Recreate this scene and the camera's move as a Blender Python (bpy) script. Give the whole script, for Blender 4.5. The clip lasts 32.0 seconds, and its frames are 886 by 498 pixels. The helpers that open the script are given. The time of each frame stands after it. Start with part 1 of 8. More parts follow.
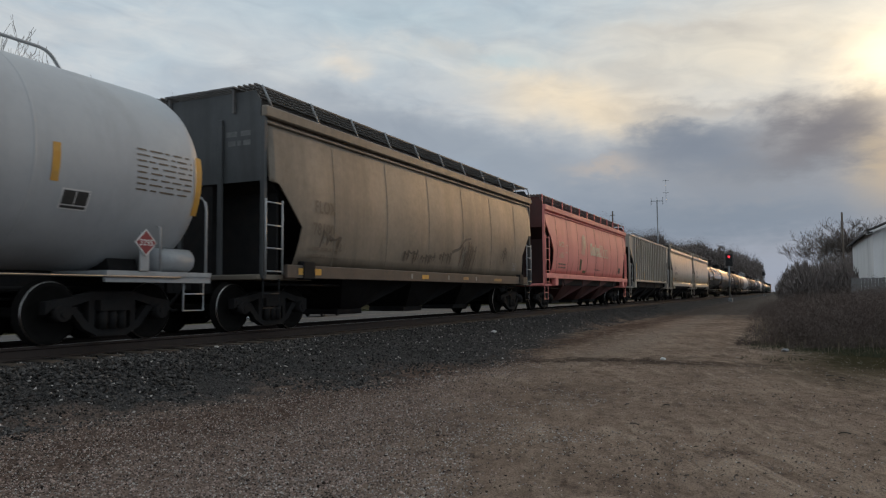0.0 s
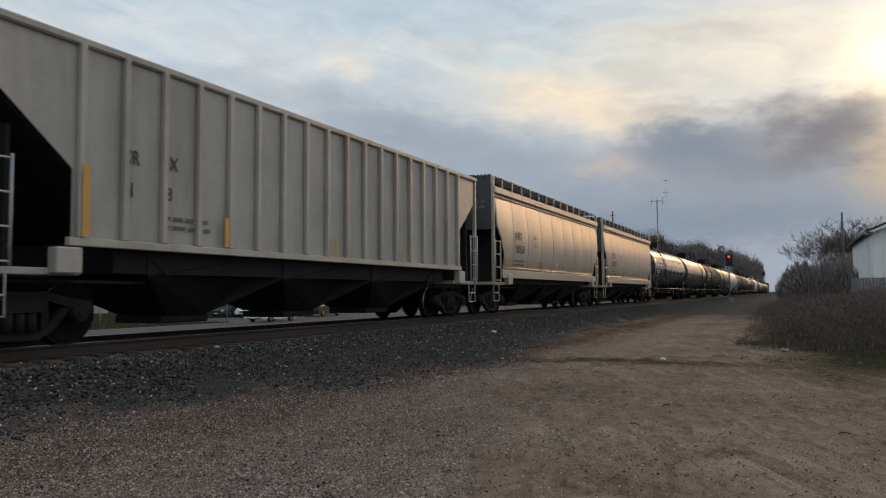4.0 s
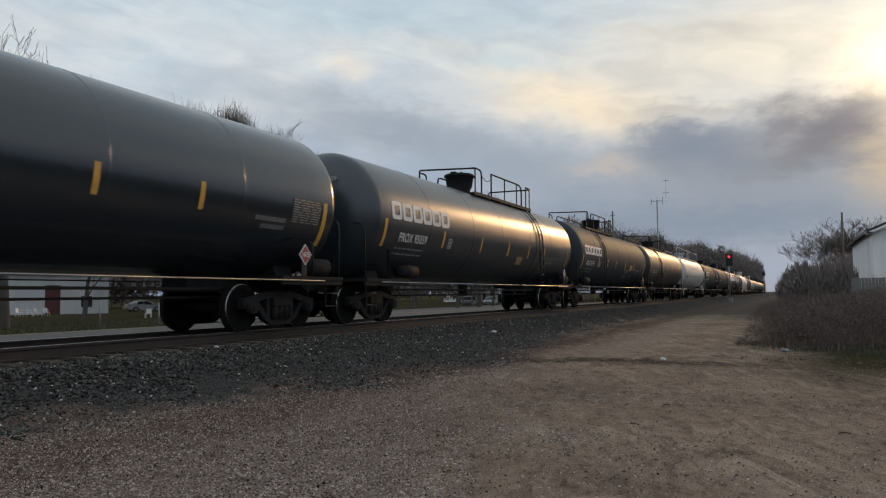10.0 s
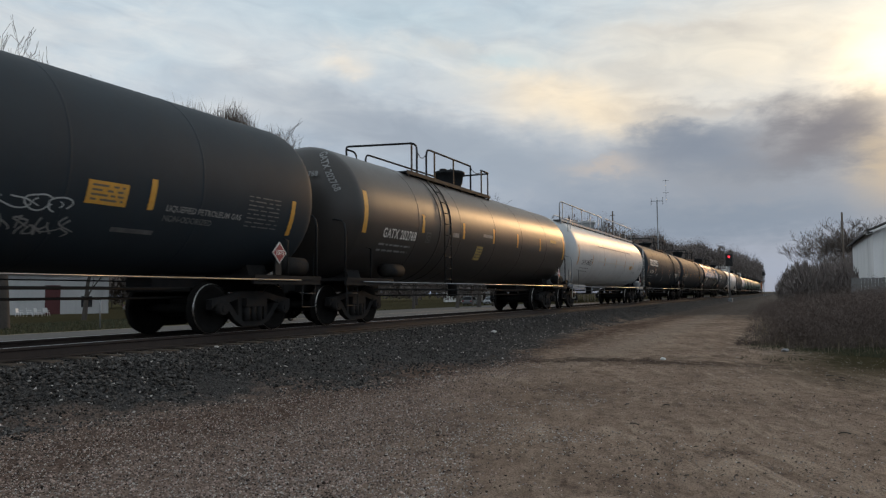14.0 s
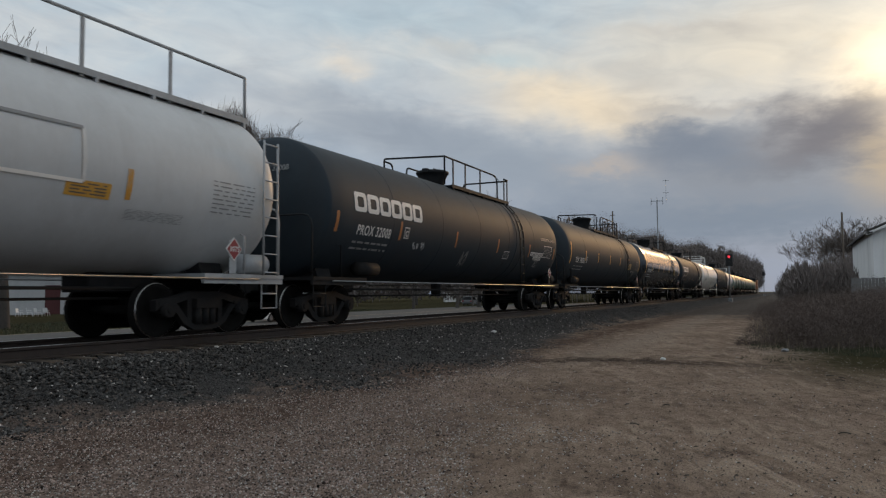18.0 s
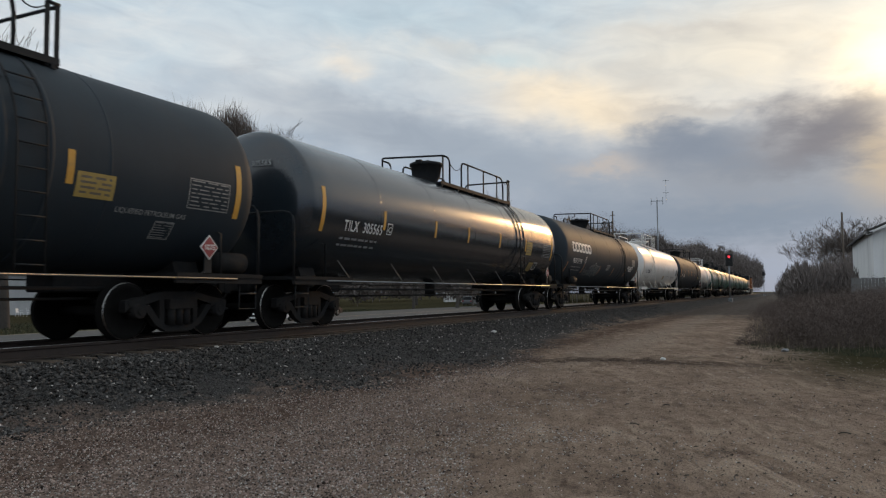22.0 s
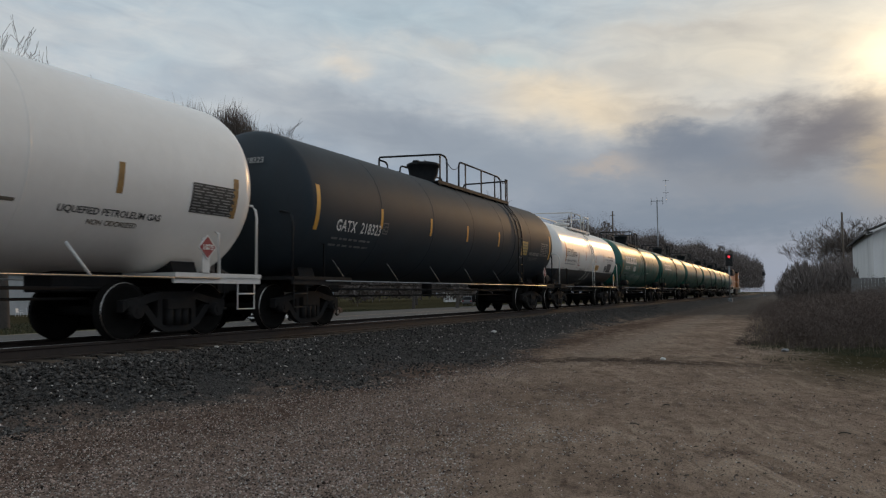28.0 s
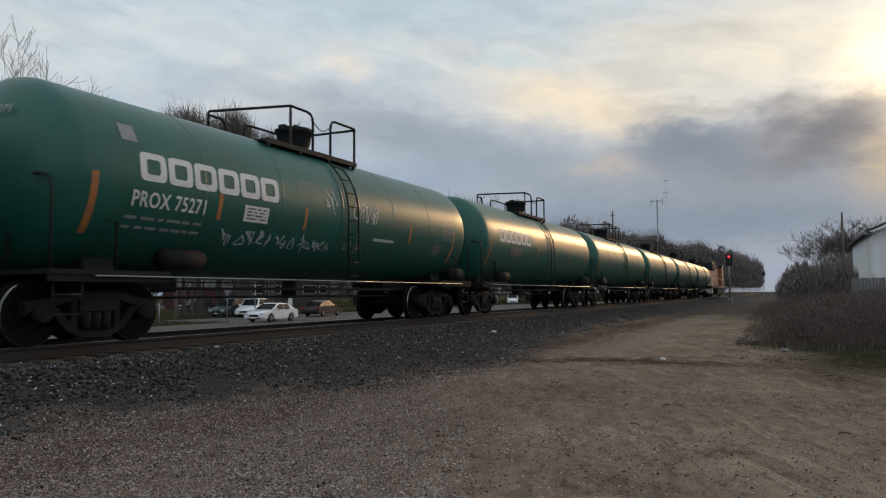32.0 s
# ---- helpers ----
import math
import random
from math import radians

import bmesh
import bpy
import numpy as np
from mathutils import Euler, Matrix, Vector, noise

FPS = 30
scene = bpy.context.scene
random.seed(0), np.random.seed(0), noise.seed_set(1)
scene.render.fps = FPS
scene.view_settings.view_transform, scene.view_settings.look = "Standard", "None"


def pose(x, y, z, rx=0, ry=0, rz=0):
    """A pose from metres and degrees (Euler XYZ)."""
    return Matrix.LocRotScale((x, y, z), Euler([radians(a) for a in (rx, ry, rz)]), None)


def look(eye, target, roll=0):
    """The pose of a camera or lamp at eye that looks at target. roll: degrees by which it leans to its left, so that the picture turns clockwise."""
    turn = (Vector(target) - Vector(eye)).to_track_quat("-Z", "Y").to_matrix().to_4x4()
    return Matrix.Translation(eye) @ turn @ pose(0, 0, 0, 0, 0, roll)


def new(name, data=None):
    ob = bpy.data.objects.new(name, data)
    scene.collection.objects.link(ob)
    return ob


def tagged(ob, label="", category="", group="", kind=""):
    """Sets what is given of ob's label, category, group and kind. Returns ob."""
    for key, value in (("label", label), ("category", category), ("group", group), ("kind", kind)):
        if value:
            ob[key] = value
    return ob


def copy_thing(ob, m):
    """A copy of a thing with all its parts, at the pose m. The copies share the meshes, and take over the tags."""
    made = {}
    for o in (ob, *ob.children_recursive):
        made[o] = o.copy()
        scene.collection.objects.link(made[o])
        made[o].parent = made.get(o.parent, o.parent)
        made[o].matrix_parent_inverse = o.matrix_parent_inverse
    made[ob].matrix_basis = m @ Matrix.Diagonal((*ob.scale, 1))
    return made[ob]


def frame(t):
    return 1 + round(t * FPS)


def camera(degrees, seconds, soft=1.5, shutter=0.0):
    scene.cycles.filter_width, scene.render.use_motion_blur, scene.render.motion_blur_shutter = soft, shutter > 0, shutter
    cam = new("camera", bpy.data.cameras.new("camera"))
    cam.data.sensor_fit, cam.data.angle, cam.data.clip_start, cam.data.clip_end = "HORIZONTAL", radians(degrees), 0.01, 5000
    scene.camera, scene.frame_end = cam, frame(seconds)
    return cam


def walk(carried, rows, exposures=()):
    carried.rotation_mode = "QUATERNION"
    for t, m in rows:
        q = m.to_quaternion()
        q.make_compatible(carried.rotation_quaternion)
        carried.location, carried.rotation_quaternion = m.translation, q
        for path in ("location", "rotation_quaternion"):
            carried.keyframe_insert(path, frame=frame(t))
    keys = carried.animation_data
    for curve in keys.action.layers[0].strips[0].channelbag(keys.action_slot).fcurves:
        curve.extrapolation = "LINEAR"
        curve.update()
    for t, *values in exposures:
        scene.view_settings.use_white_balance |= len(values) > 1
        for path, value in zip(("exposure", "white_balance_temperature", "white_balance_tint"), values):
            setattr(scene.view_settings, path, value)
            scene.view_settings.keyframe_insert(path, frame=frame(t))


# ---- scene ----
# The camera stands on the lot; x runs along the track, y across it, z up. Ground of the lot is z = 0.
TRACK_Y, RAIL = 10.334, 0.75
EYE = (0.0, 0.0, 1.449)
YAW, PITCH, ROLL = 25.223, 3.477, -0.388
_cy, _cp = radians(YAW), radians(PITCH)
AIM = (EYE[0] + 10 * math.cos(_cp) * math.cos(_cy), EYE[1] + 10 * math.cos(_cp) * math.sin(_cy), EYE[2] + 10 * math.sin(_cp))
cam = camera(62.19, 32.0, soft=1.2, shutter=0.12)
walk(cam, [(0.0, look(EYE, AIM, ROLL)), (32.0, look(EYE, AIM, ROLL))], exposures=[(0.0, -0.08), (1.0, 0.08), (3.0, 0.07), (6.0, 0.05), (7.0, -0.01), (9.0, 0.08), (15.0, 0.09), (17.0, 0.02), (18.0, -0.09), (19.0, 0.05), (21.0, 0.10), (25.0, 0.10), (27.0, -0.09), (28.0, -0.17), (29.0, -0.04), (30.0, 0.05), (32.0, 0.05)])

# ---- node helpers ----


def val(nt, a, b):
    """Link or set a socket."""
    if isinstance(b, bpy.types.NodeSocket):
        nt.links.new(b, a)
    else:
        a.default_value = b


def mth(nt, op, a, b=None, c=None, clamp=False):
    n = nt.nodes.new("ShaderNodeMath")
    n.operation, n.use_clamp = op, clamp
    for i, v in enumerate((a, b, c)):
        if v is not None:
            val(nt, n.inputs[i], v)
    return n.outputs[0]


def mix(nt, f, a, b, blend="MIX"):
    n = nt.nodes.new("ShaderNodeMixRGB")
    n.blend_type = blend
    val(nt, n.inputs[0], f), val(nt, n.inputs[1], a), val(nt, n.inputs[2], b)
    return n.outputs[0]


def c4(c):
    return (c[0], c[1], c[2], 1.0)


def noise_tex(nt, vec, scale, detail=4, rough=0.55, distort=0.0):
    n = nt.nodes.new("ShaderNodeTexNoise")
    if vec is not None:
        nt.links.new(vec, n.inputs["Vector"])
    n.inputs["Scale"].default_value, n.inputs["Detail"].default_value = scale, detail
    n.inputs["Roughness"].default_value, n.inputs["Distortion"].default_value = rough, distort
    return n.outputs["Fac"]


def ramp(nt, fac, stops):
    n = nt.nodes.new("ShaderNodeValToRGB")
    nt.links.new(fac, n.inputs[0])
    e = n.color_ramp.elements
    while len(e) < len(stops):
        e.new(0.5)
    for el, (p, c) in zip(e, stops):
        el.position = p
        el.color = c4(c) if isinstance(c, tuple) else (c, c, c, 1)
    return n.outputs[0]


# ---- world: an evening sky with broken cloud, the sun veiled low beyond the end of the track ----
SUN_AZ, SUN_EL = -7.5, 14.5
world = bpy.data.worlds.new("evening_sky")
scene.world = world
world.use_nodes = True
wt = world.node_tree
wt.nodes.clear()
sky = wt.nodes.new("ShaderNodeTexSky")
sky.sky_type, sky.sun_disc = "NISHITA", False
sky.sun_elevation, sky.sun_rotation = radians(SUN_EL), radians(90 - SUN_AZ)
sky.dust_density = 2.0
geo = wt.nodes.new("ShaderNodeTexCoord").outputs["Generated"]
sep = wt.nodes.new("ShaderNodeSeparateXYZ")
wt.links.new(geo, sep.inputs[0])
az = mth(wt, "MULTIPLY", mth(wt, "ARCTAN2", sep.outputs[1], sep.outputs[0]), 57.2958)
el = mth(wt, "MULTIPLY", mth(wt, "ARCSINE", sep.outputs[2]), 57.2958)
# cloud space: a flat layer seen from below, stretched towards the horizon
lift = mth(wt, "ADD", mth(wt, "MAXIMUM", sep.outputs[2], 0.0), 0.22)
comb = wt.nodes.new("ShaderNodeCombineXYZ")
wt.links.new(mth(wt, "DIVIDE", sep.outputs[0], lift), comb.inputs[0])
wt.links.new(mth(wt, "DIVIDE", sep.outputs[1], lift), comb.inputs[1])
layer = comb.outputs[0]
n_big = noise_tex(wt, layer, 1.3, 5, 0.55, 0.6)
n_mid = noise_tex(wt, layer, 3.2, 6, 0.6, 0.8)
n_fine = noise_tex(wt, layer, 9.0, 5, 0.6, 0.3)
n_soft, n_soft2 = noise_tex(wt, geo, 9.0, 3, 0.5), noise_tex(wt, geo, 14.0, 4, 0.5)
az_w = mth(wt, "ADD", az, mth(wt, "ADD", mth(wt, "MULTIPLY", mth(wt, "SUBTRACT", n_soft, 0.5), 5.0), mth(wt, "MULTIPLY", mth(wt, "SUBTRACT", n_fine, 0.5), 3.2)))
el_w = mth(wt, "ADD", el, mth(wt, "ADD", mth(wt, "MULTIPLY", mth(wt, "SUBTRACT", n_soft2, 0.5), 2.6), mth(wt, "MULTIPLY", mth(wt, "SUBTRACT", n_fine, 0.5), 2.4)))


def bank(a, e, sa, se, tilt=0.0, hard=2.0):
    """A soft bank of cloud round azimuth a and elevation e (degrees)."""
    da, de = mth(wt, "SUBTRACT", az_w, a), mth(wt, "SUBTRACT", el_w, e)
    de = mth(wt, "SUBTRACT", de, mth(wt, "MULTIPLY", da, tilt))
    r2 = mth(wt, "ADD", mth(wt, "POWER", mth(wt, "ABSOLUTE", mth(wt, "DIVIDE", da, sa)), hard), mth(wt, "POWER", mth(wt, "ABSOLUTE", mth(wt, "DIVIDE", de, se)), hard))
    return mth(wt, "POWER", 2.718, mth(wt, "MULTIPLY", r2, -1.0))


nish = mix(wt, 1.0, sky.outputs[0], c4((0.075, 0.075, 0.075)), "MULTIPLY")
high = ramp(wt, mth(wt, "MULTIPLY", mth(wt, "MAXIMUM", el, 0.0), 1 / 45.0), [(0.0, (0.20, 0.265, 0.375)), (0.16, (0.29, 0.375, 0.51)), (0.4, (0.47, 0.59, 0.69)), (0.8, (0.44, 0.57, 0.69))])
col = mix(wt, 0.95, nish, high)
veil = ramp(wt, n_big, [(0.36, 0.0), (0.66, 1.0)])
up = ramp(wt, mth(wt, "MULTIPLY", el, 1 / 30.0), [(0.12, 0.0), (0.45, 1.0)])
col = mix(wt, mth(wt, "MULTIPLY", mth(wt, "MULTIPLY", veil, up), 0.6), col, c4((0.72, 0.73, 0.73)))
wisps = ramp(wt, n_mid, [(0.5, 0.0), (0.75, 1.0)])
col = mix(wt, mth(wt, "MULTIPLY", mth(wt, "MULTIPLY", wisps, up), 0.4), col, c4((0.80, 0.79, 0.76)))
# lilac-grey banks, cream banks lit from behind, and the glow round the veiled sun
HIGH_BANKS = (
    (28.0, 20.6, 9.0, 1.3, 0.0, 0.6, (0.45, 0.578, 0.665)),
    (3.0, 17.2, 12.0, 3.6, 0.0, 0.92, (0.74, 0.715, 0.64)),
    (14.0, 14.2, 7.5, 2.4, 0.24, 1.0, (0.86, 0.765, 0.61)),
    (25.0, 11.6, 14.0, 2.4, 0.23, 0.95, (0.315, 0.375, 0.455), 3.0),
    (32.4, 17.7, 2.2, 1.0, 0.0, 0.85, (0.74, 0.71, 0.65)),
    (25.0, 18.7, 4.5, 0.6, 0.05, 0.65, (0.67, 0.70, 0.69)),
    (19.5, 17.7, 2.6, 0.6, 0.1, 0.75, (0.50, 0.625, 0.69)),
    (6.0, 18.9, 6.0, 0.6, 0.05, 0.5, (0.56, 0.545, 0.52)))
LOW_BANKS = (
    (3.0, 5.2, 26.0, 3.0, 0.0, 0.92, (0.222, 0.28, 0.362)),
    (0.0, 1.2, 9.0, 2.2, 0.0, 0.75, (0.335, 0.40, 0.52)),
    (1.0, 8.8, 10.0, 2.2, 0.0, 0.95, (0.262, 0.292, 0.342)),
    (6.3, 10.7, 5.2, 2.0, 0.06, 0.98, (0.232, 0.275, 0.345), 3.2),
    (-2.6, 11.2, 4.4, 2.6, 0.0, 0.98, (0.222, 0.222, 0.25), 3.2),
    (5.5, 13.4, 5.5, 0.45, 0.05, 0.6, (0.45, 0.445, 0.44)),
    (12.5, 9.4, 2.6, 0.6, 0.0, 0.65, (0.53, 0.475, 0.43)),
    (-6.8, 8.4, 2.2, 2.8, 0.0, 0.7, (0.58, 0.47, 0.32)))
for a, e, sa, se, tilt, k, c, *hard in HIGH_BANKS + LOW_BANKS:
    col = mix(wt, mth(wt, "MULTIPLY", bank(a, e, sa, se, tilt, *hard), k), col, c4(c))
# fine streaks drawn out along the wind
long = wt.nodes.new("ShaderNodeCombineXYZ")
wt.links.new(mth(wt, "MULTIPLY", az, 0.16), long.inputs[0])
wt.links.new(mth(wt, "ADD", mth(wt, "MULTIPLY", el, 0.5), mth(wt, "MULTIPLY", az, -0.05)), long.inputs[1])
streaks = noise_tex(wt, long.outputs[0], 1.0, 4, 0.55, 0.9)
aloft = ramp(wt, mth(wt, "MULTIPLY", el, 1 / 30.0), [(0.3, 0.15), (0.45, 1.0)])
col = mix(wt, aloft, col, mix(wt, 1.0, col, ramp(wt, streaks, [(0.3, (0.90, 0.905, 0.92)), (0.5, (1.0, 1.0, 1.0)), (0.7, (1.1, 1.085, 1.06))]), "MULTIPLY"))
sdx = (math.cos(radians(SUN_EL)) * math.cos(radians(SUN_AZ)), math.cos(radians(SUN_EL)) * math.sin(radians(SUN_AZ)), math.sin(radians(SUN_EL)))
dot = mth(wt, "ADD", mth(wt, "ADD", mth(wt, "MULTIPLY", sep.outputs[0], sdx[0]), mth(wt, "MULTIPLY", sep.outputs[1], sdx[1])), mth(wt, "MULTIPLY", sep.outputs[2], sdx[2]))
ang = mth(wt, "MULTIPLY", mth(wt, "ARCCOSINE", mth(wt, "MINIMUM", dot, 1.0)), 57.2958)
shade = mth(wt, "SUBTRACT", 1.0, mth(wt, "MULTIPLY", mth(wt, "MAXIMUM", bank(6.3, 10.0, 6.0, 2.8, 0.0, 4.0), bank(-2.4, 10.2, 4.6, 3.6, 0.0, 4.0)), 0.95))
for width, c in ((3.4, (0.62, 0.47, 0.22)), (8.0, (0.22, 0.155, 0.065))):
    g = mth(wt, "MULTIPLY", mth(wt, "POWER", 2.718, mth(wt, "MULTIPLY", mth(wt, "POWER", mth(wt, "DIVIDE", ang, width), 2.0), -1.0)), shade)
    g = mth(wt, "MULTIPLY", g, mth(wt, "ADD", mth(wt, "MULTIPLY", mth(wt, "ADD", n_mid, n_fine), 0.9), 0.1))
    g = mth(wt, "MULTIPLY", g, ramp(wt, mth(wt, "MULTIPLY", el, 1 / 20.0), [(0.36, 0.05), (0.62, 1.0)]))
    col = mix(wt, g, col, c4(c), "ADD")
# the break in the cloud to the right of the track end, where the low sun burns through
brk = mth(wt, "POWER", 2.718, mth(wt, "MULTIPLY", mth(wt, "ADD", mth(wt, "POWER", mth(wt, "ABSOLUTE", mth(wt, "DIVIDE", mth(wt, "ADD", az, 12.7), 2.7)), 2.0), mth(wt, "POWER", mth(wt, "ABSOLUTE", mth(wt, "DIVIDE", mth(wt, "SUBTRACT", el, 9.0), 4.6)), 2.0)), -1.0))
col = mix(wt, brk, col, c4((8.6, 4.3, 1.15)), "ADD")
# the sky away from the sun is raised as added fill light, and bluer
fall = mth(wt, "ADD", mth(wt, "MULTIPLY", mth(wt, "COSINE", mth(wt, "MULTIPLY", mth(wt, "SUBTRACT", az, SUN_AZ), 0.0174533)), 0.5), 0.5)
col = mix(wt, fall, mix(wt, 1.0, col, c4((1.13, 1.11, 1.105)), "MULTIPLY"), mix(wt, 1.0, col, c4((1.035, 1.0, 0.965)), "MULTIPLY"))
bg = wt.nodes.new("ShaderNodeBackground")
wt.links.new(col, bg.inputs[0])
bg.inputs[1].default_value = 1.0
wt.links.new(bg.outputs[0], wt.nodes.new("ShaderNodeOutputWorld").inputs[0])

sun = new("sun", bpy.data.lights.new("sun", "SUN"))
sun.data.energy, sun.data.angle, sun.data.color = 0.6, radians(5), (1.0, 0.60, 0.27)
sun.matrix_world = look((sdx[0] * 300, sdx[1] * 300, sdx[2] * 300), (0, 0, 0))

# ---- materials ----


def pmat(name, a, b=None, scale=3.0, rough=0.6, rough2=None, metal=0.0, bump=0.0, bscale=40.0, stain=None, sscale=0.8, samt=0.5, streak=False, spec=0.5, island=0.0, coat=0.0):
    """A painted, rusty or earthen surface: two tones, grain, stains (streaked down where asked) and fine relief."""
    m = bpy.data.materials.new(name)
    m.use_nodes = True
    nt = m.node_tree
    bs = nt.nodes["Principled BSDF"]
    tc = nt.nodes.new("ShaderNodeTexCoord").outputs["Object"]
    b = b or tuple(x * 0.8 for x in a)
    f1 = noise_tex(nt, tc, scale, 5, 0.6)
    f2 = noise_tex(nt, tc, scale * 9, 3, 0.6)
    fac = ramp(nt, mth(nt, "ADD", mth(nt, "MULTIPLY", f1, 0.7), mth(nt, "MULTIPLY", f2, 0.3)), [(0.36, 0.0), (0.64, 1.0)])
    colr = mix(nt, fac, c4(a), c4(b))
    if stain:
        v = tc
        if streak:
            mp = nt.nodes.new("ShaderNodeMapping")
            mp.inputs["Scale"].default_value = (1.0, 1.0, 0.12)
            nt.links.new(tc, mp.inputs[0])
            v = mp.outputs[0]
        s = ramp(nt, noise_tex(nt, v, sscale, 6, 0.65), [(0.48, 0.0), (0.72, 1.0)])
        colr = mix(nt, mth(nt, "MULTIPLY", s, samt), colr, c4(stain))
    if island:
        gi = nt.nodes.new("ShaderNodeNewGeometry").outputs["Random Per Island"]
        k = mth(nt, "ADD", mth(nt, "MULTIPLY", gi, 2 * island), 1.0 - island)
        cc = nt.nodes.new("ShaderNodeCombineXYZ")
        for i in range(3):
            nt.links.new(k, cc.inputs[i])
        colr = mix(nt, 1.0, colr, cc.outputs[0], "MULTIPLY")
    nt.links.new(colr, bs.inputs["Base Color"])
    r2 = rough if rough2 is None else rough2
    rr = mth(nt, "ADD", mth(nt, "MULTIPLY", f2, (r2 - rough) * 1.0), rough)
    nt.links.new(rr, bs.inputs["Roughness"])
    bs.inputs["Metallic"].default_value = metal
    bs.inputs["Specular IOR Level"].default_value = spec
    bs.inputs["Coat Weight"].default_value = coat
    if bump:
        bn = nt.nodes.new("ShaderNodeBump")
        bn.inputs["Strength"].default_value, bn.inputs["Distance"].default_value = min(1.0, bump), 0.02
        nt.links.new(noise_tex(nt, tc, bscale, 4, 0.6), bn.inputs["Height"])
        nt.links.new(bn.outputs[0], bs.inputs["Normal"])
    return m


def glow_mat(name, c, strength):
    m = bpy.data.materials.new(name)
    m.use_nodes = True
    bs = m.node_tree.nodes["Principled BSDF"]
    bs.inputs["Base Color"].default_value = c4(c)
    bs.inputs["Emission Color"].default_value = c4(c)
    bs.inputs["Emission Strength"].default_value = strength
    return m


M = {}
M["tank_black"] = pmat("tank_black", (0.021, 0.029, 0.036), (0.026, 0.035, 0.042), 1.2, 0.25, 0.36, spec=0.62, bump=0.03, bscale=3, stain=(0.024, 0.024, 0.025), sscale=1.2, samt=0.35, streak=True)
M["tank_grime"] = pmat("tank_grime", (0.034, 0.031, 0.029), (0.044, 0.039, 0.035), 1.0, 0.34, 0.46, spec=0.42, bump=0.04, bscale=3, stain=(0.04, 0.031, 0.024), sscale=1.0, samt=0.45, streak=True)
M["tank_gloss"] = pmat("tank_gloss", (0.014, 0.020, 0.026), (0.019, 0.026, 0.032), 1.2, 0.15, 0.25, spec=0.8, bump=0.02, bscale=3, stain=(0.022, 0.019, 0.017), sscale=1.2, samt=0.3, streak=True)
M["tank_grey"] = pmat("tank_grey", (0.42, 0.43, 0.44), (0.48, 0.49, 0.49), 0.8, 0.42, 0.55, bump=0.04, bscale=3, stain=(0.26, 0.25, 0.24), sscale=1.0, samt=0.4, streak=True)
M["tank_white"] = pmat("tank_white", (0.88, 0.83, 0.77), (0.82, 0.77, 0.71), 0.8, 0.2, 0.3, bump=0.03, bscale=3, stain=(0.6, 0.54, 0.49), sscale=1.1, samt=0.14, streak=True)
M["tank_green"] = pmat("tank_green", (0.010, 0.082, 0.060), (0.016, 0.108, 0.08), 0.9, 0.3, 0.44, spec=0.42, bump=0.04, bscale=3, stain=(0.05, 0.06, 0.04), sscale=1.1, samt=0.45, streak=True)
M["hopper_tan"] = pmat("hopper_tan", (0.46, 0.40, 0.315), (0.40, 0.347, 0.272), 0.7, 0.24, 0.38, spec=0.9, bump=0.04, bscale=4, stain=(0.27, 0.22, 0.17), sscale=0.9, samt=0.4, streak=True)
M["sill_grime"] = pmat("sill_grime", (0.10, 0.078, 0.06), (0.065, 0.052, 0.042), 2, 0.6, 0.75, bump=0.06, bscale=9, stain=(0.14, 0.085, 0.055), sscale=1.4, samt=0.5)
M["hopper_old"] = pmat("hopper_old", (0.238, 0.196, 0.148), (0.162, 0.133, 0.10), 0.9, 0.42, 0.6, bump=0.06, bscale=4, stain=(0.085, 0.068, 0.05), sscale=0.9, samt=0.75, streak=True)
M["hopper_red"] = pmat("hopper_red", (0.80, 0.275, 0.24), (0.72, 0.24, 0.21), 0.7, 0.5, 0.65, bump=0.04, bscale=4, stain=(0.44, 0.14, 0.12), sscale=0.9, samt=0.45, streak=True)
M["hopper_grey"] = pmat("hopper_grey", (0.44, 0.40, 0.34), (0.36, 0.325, 0.275), 0.8, 0.38, 0.5, bump=0.06, bscale=4, stain=(0.17, 0.14, 0.11), sscale=0.9, samt=0.5, streak=True)
M["loco_orange"] = pmat("loco_orange", (0.34, 0.12, 0.03), (0.26, 0.10, 0.03), 0.8, 0.4, 0.5, stain=(0.12, 0.06, 0.03), samt=0.5, streak=True)
M["running_gear"] = pmat("running_gear", (0.016, 0.016, 0.017), (0.025, 0.024, 0.023), 4, 0.7, 0.85, spec=0.1, bump=0.2, bscale=25, stain=(0.035, 0.025, 0.019), sscale=2.5, samt=0.4)
M["wheel_steel"] = pmat("wheel_steel", (0.011, 0.0105, 0.010), (0.017, 0.016, 0.015), 6, 0.85, 0.95, spec=0.0, bump=0.1)
M["worn_steel"] = pmat("worn_steel", (0.45, 0.43, 0.41), (0.38, 0.36, 0.33), 6, 0.22, 0.35, metal=1.0)
M["black_iron"] = pmat("black_iron", (0.018, 0.020, 0.022), (0.028, 0.028, 0.028), 5, 0.55, 0.7, spec=0.14)
M["grey_iron"] = pmat("grey_iron", (0.36, 0.37, 0.38), (0.28, 0.29, 0.29), 5, 0.4, 0.55)
M["white_iron"] = pmat("white_iron", (0.66, 0.65, 0.63), (0.55, 0.53, 0.5), 5, 0.4, 0.55)
M["bright_edge"] = pmat("bright_edge", (0.3, 0.3, 0.3), (0.24, 0.24, 0.235), 6, 0.25, 0.4, metal=0.6)
M["decal_white"] = pmat("decal_white", (0.72, 0.71, 0.68), (0.60, 0.58, 0.55), 8, 0.5, 0.6)
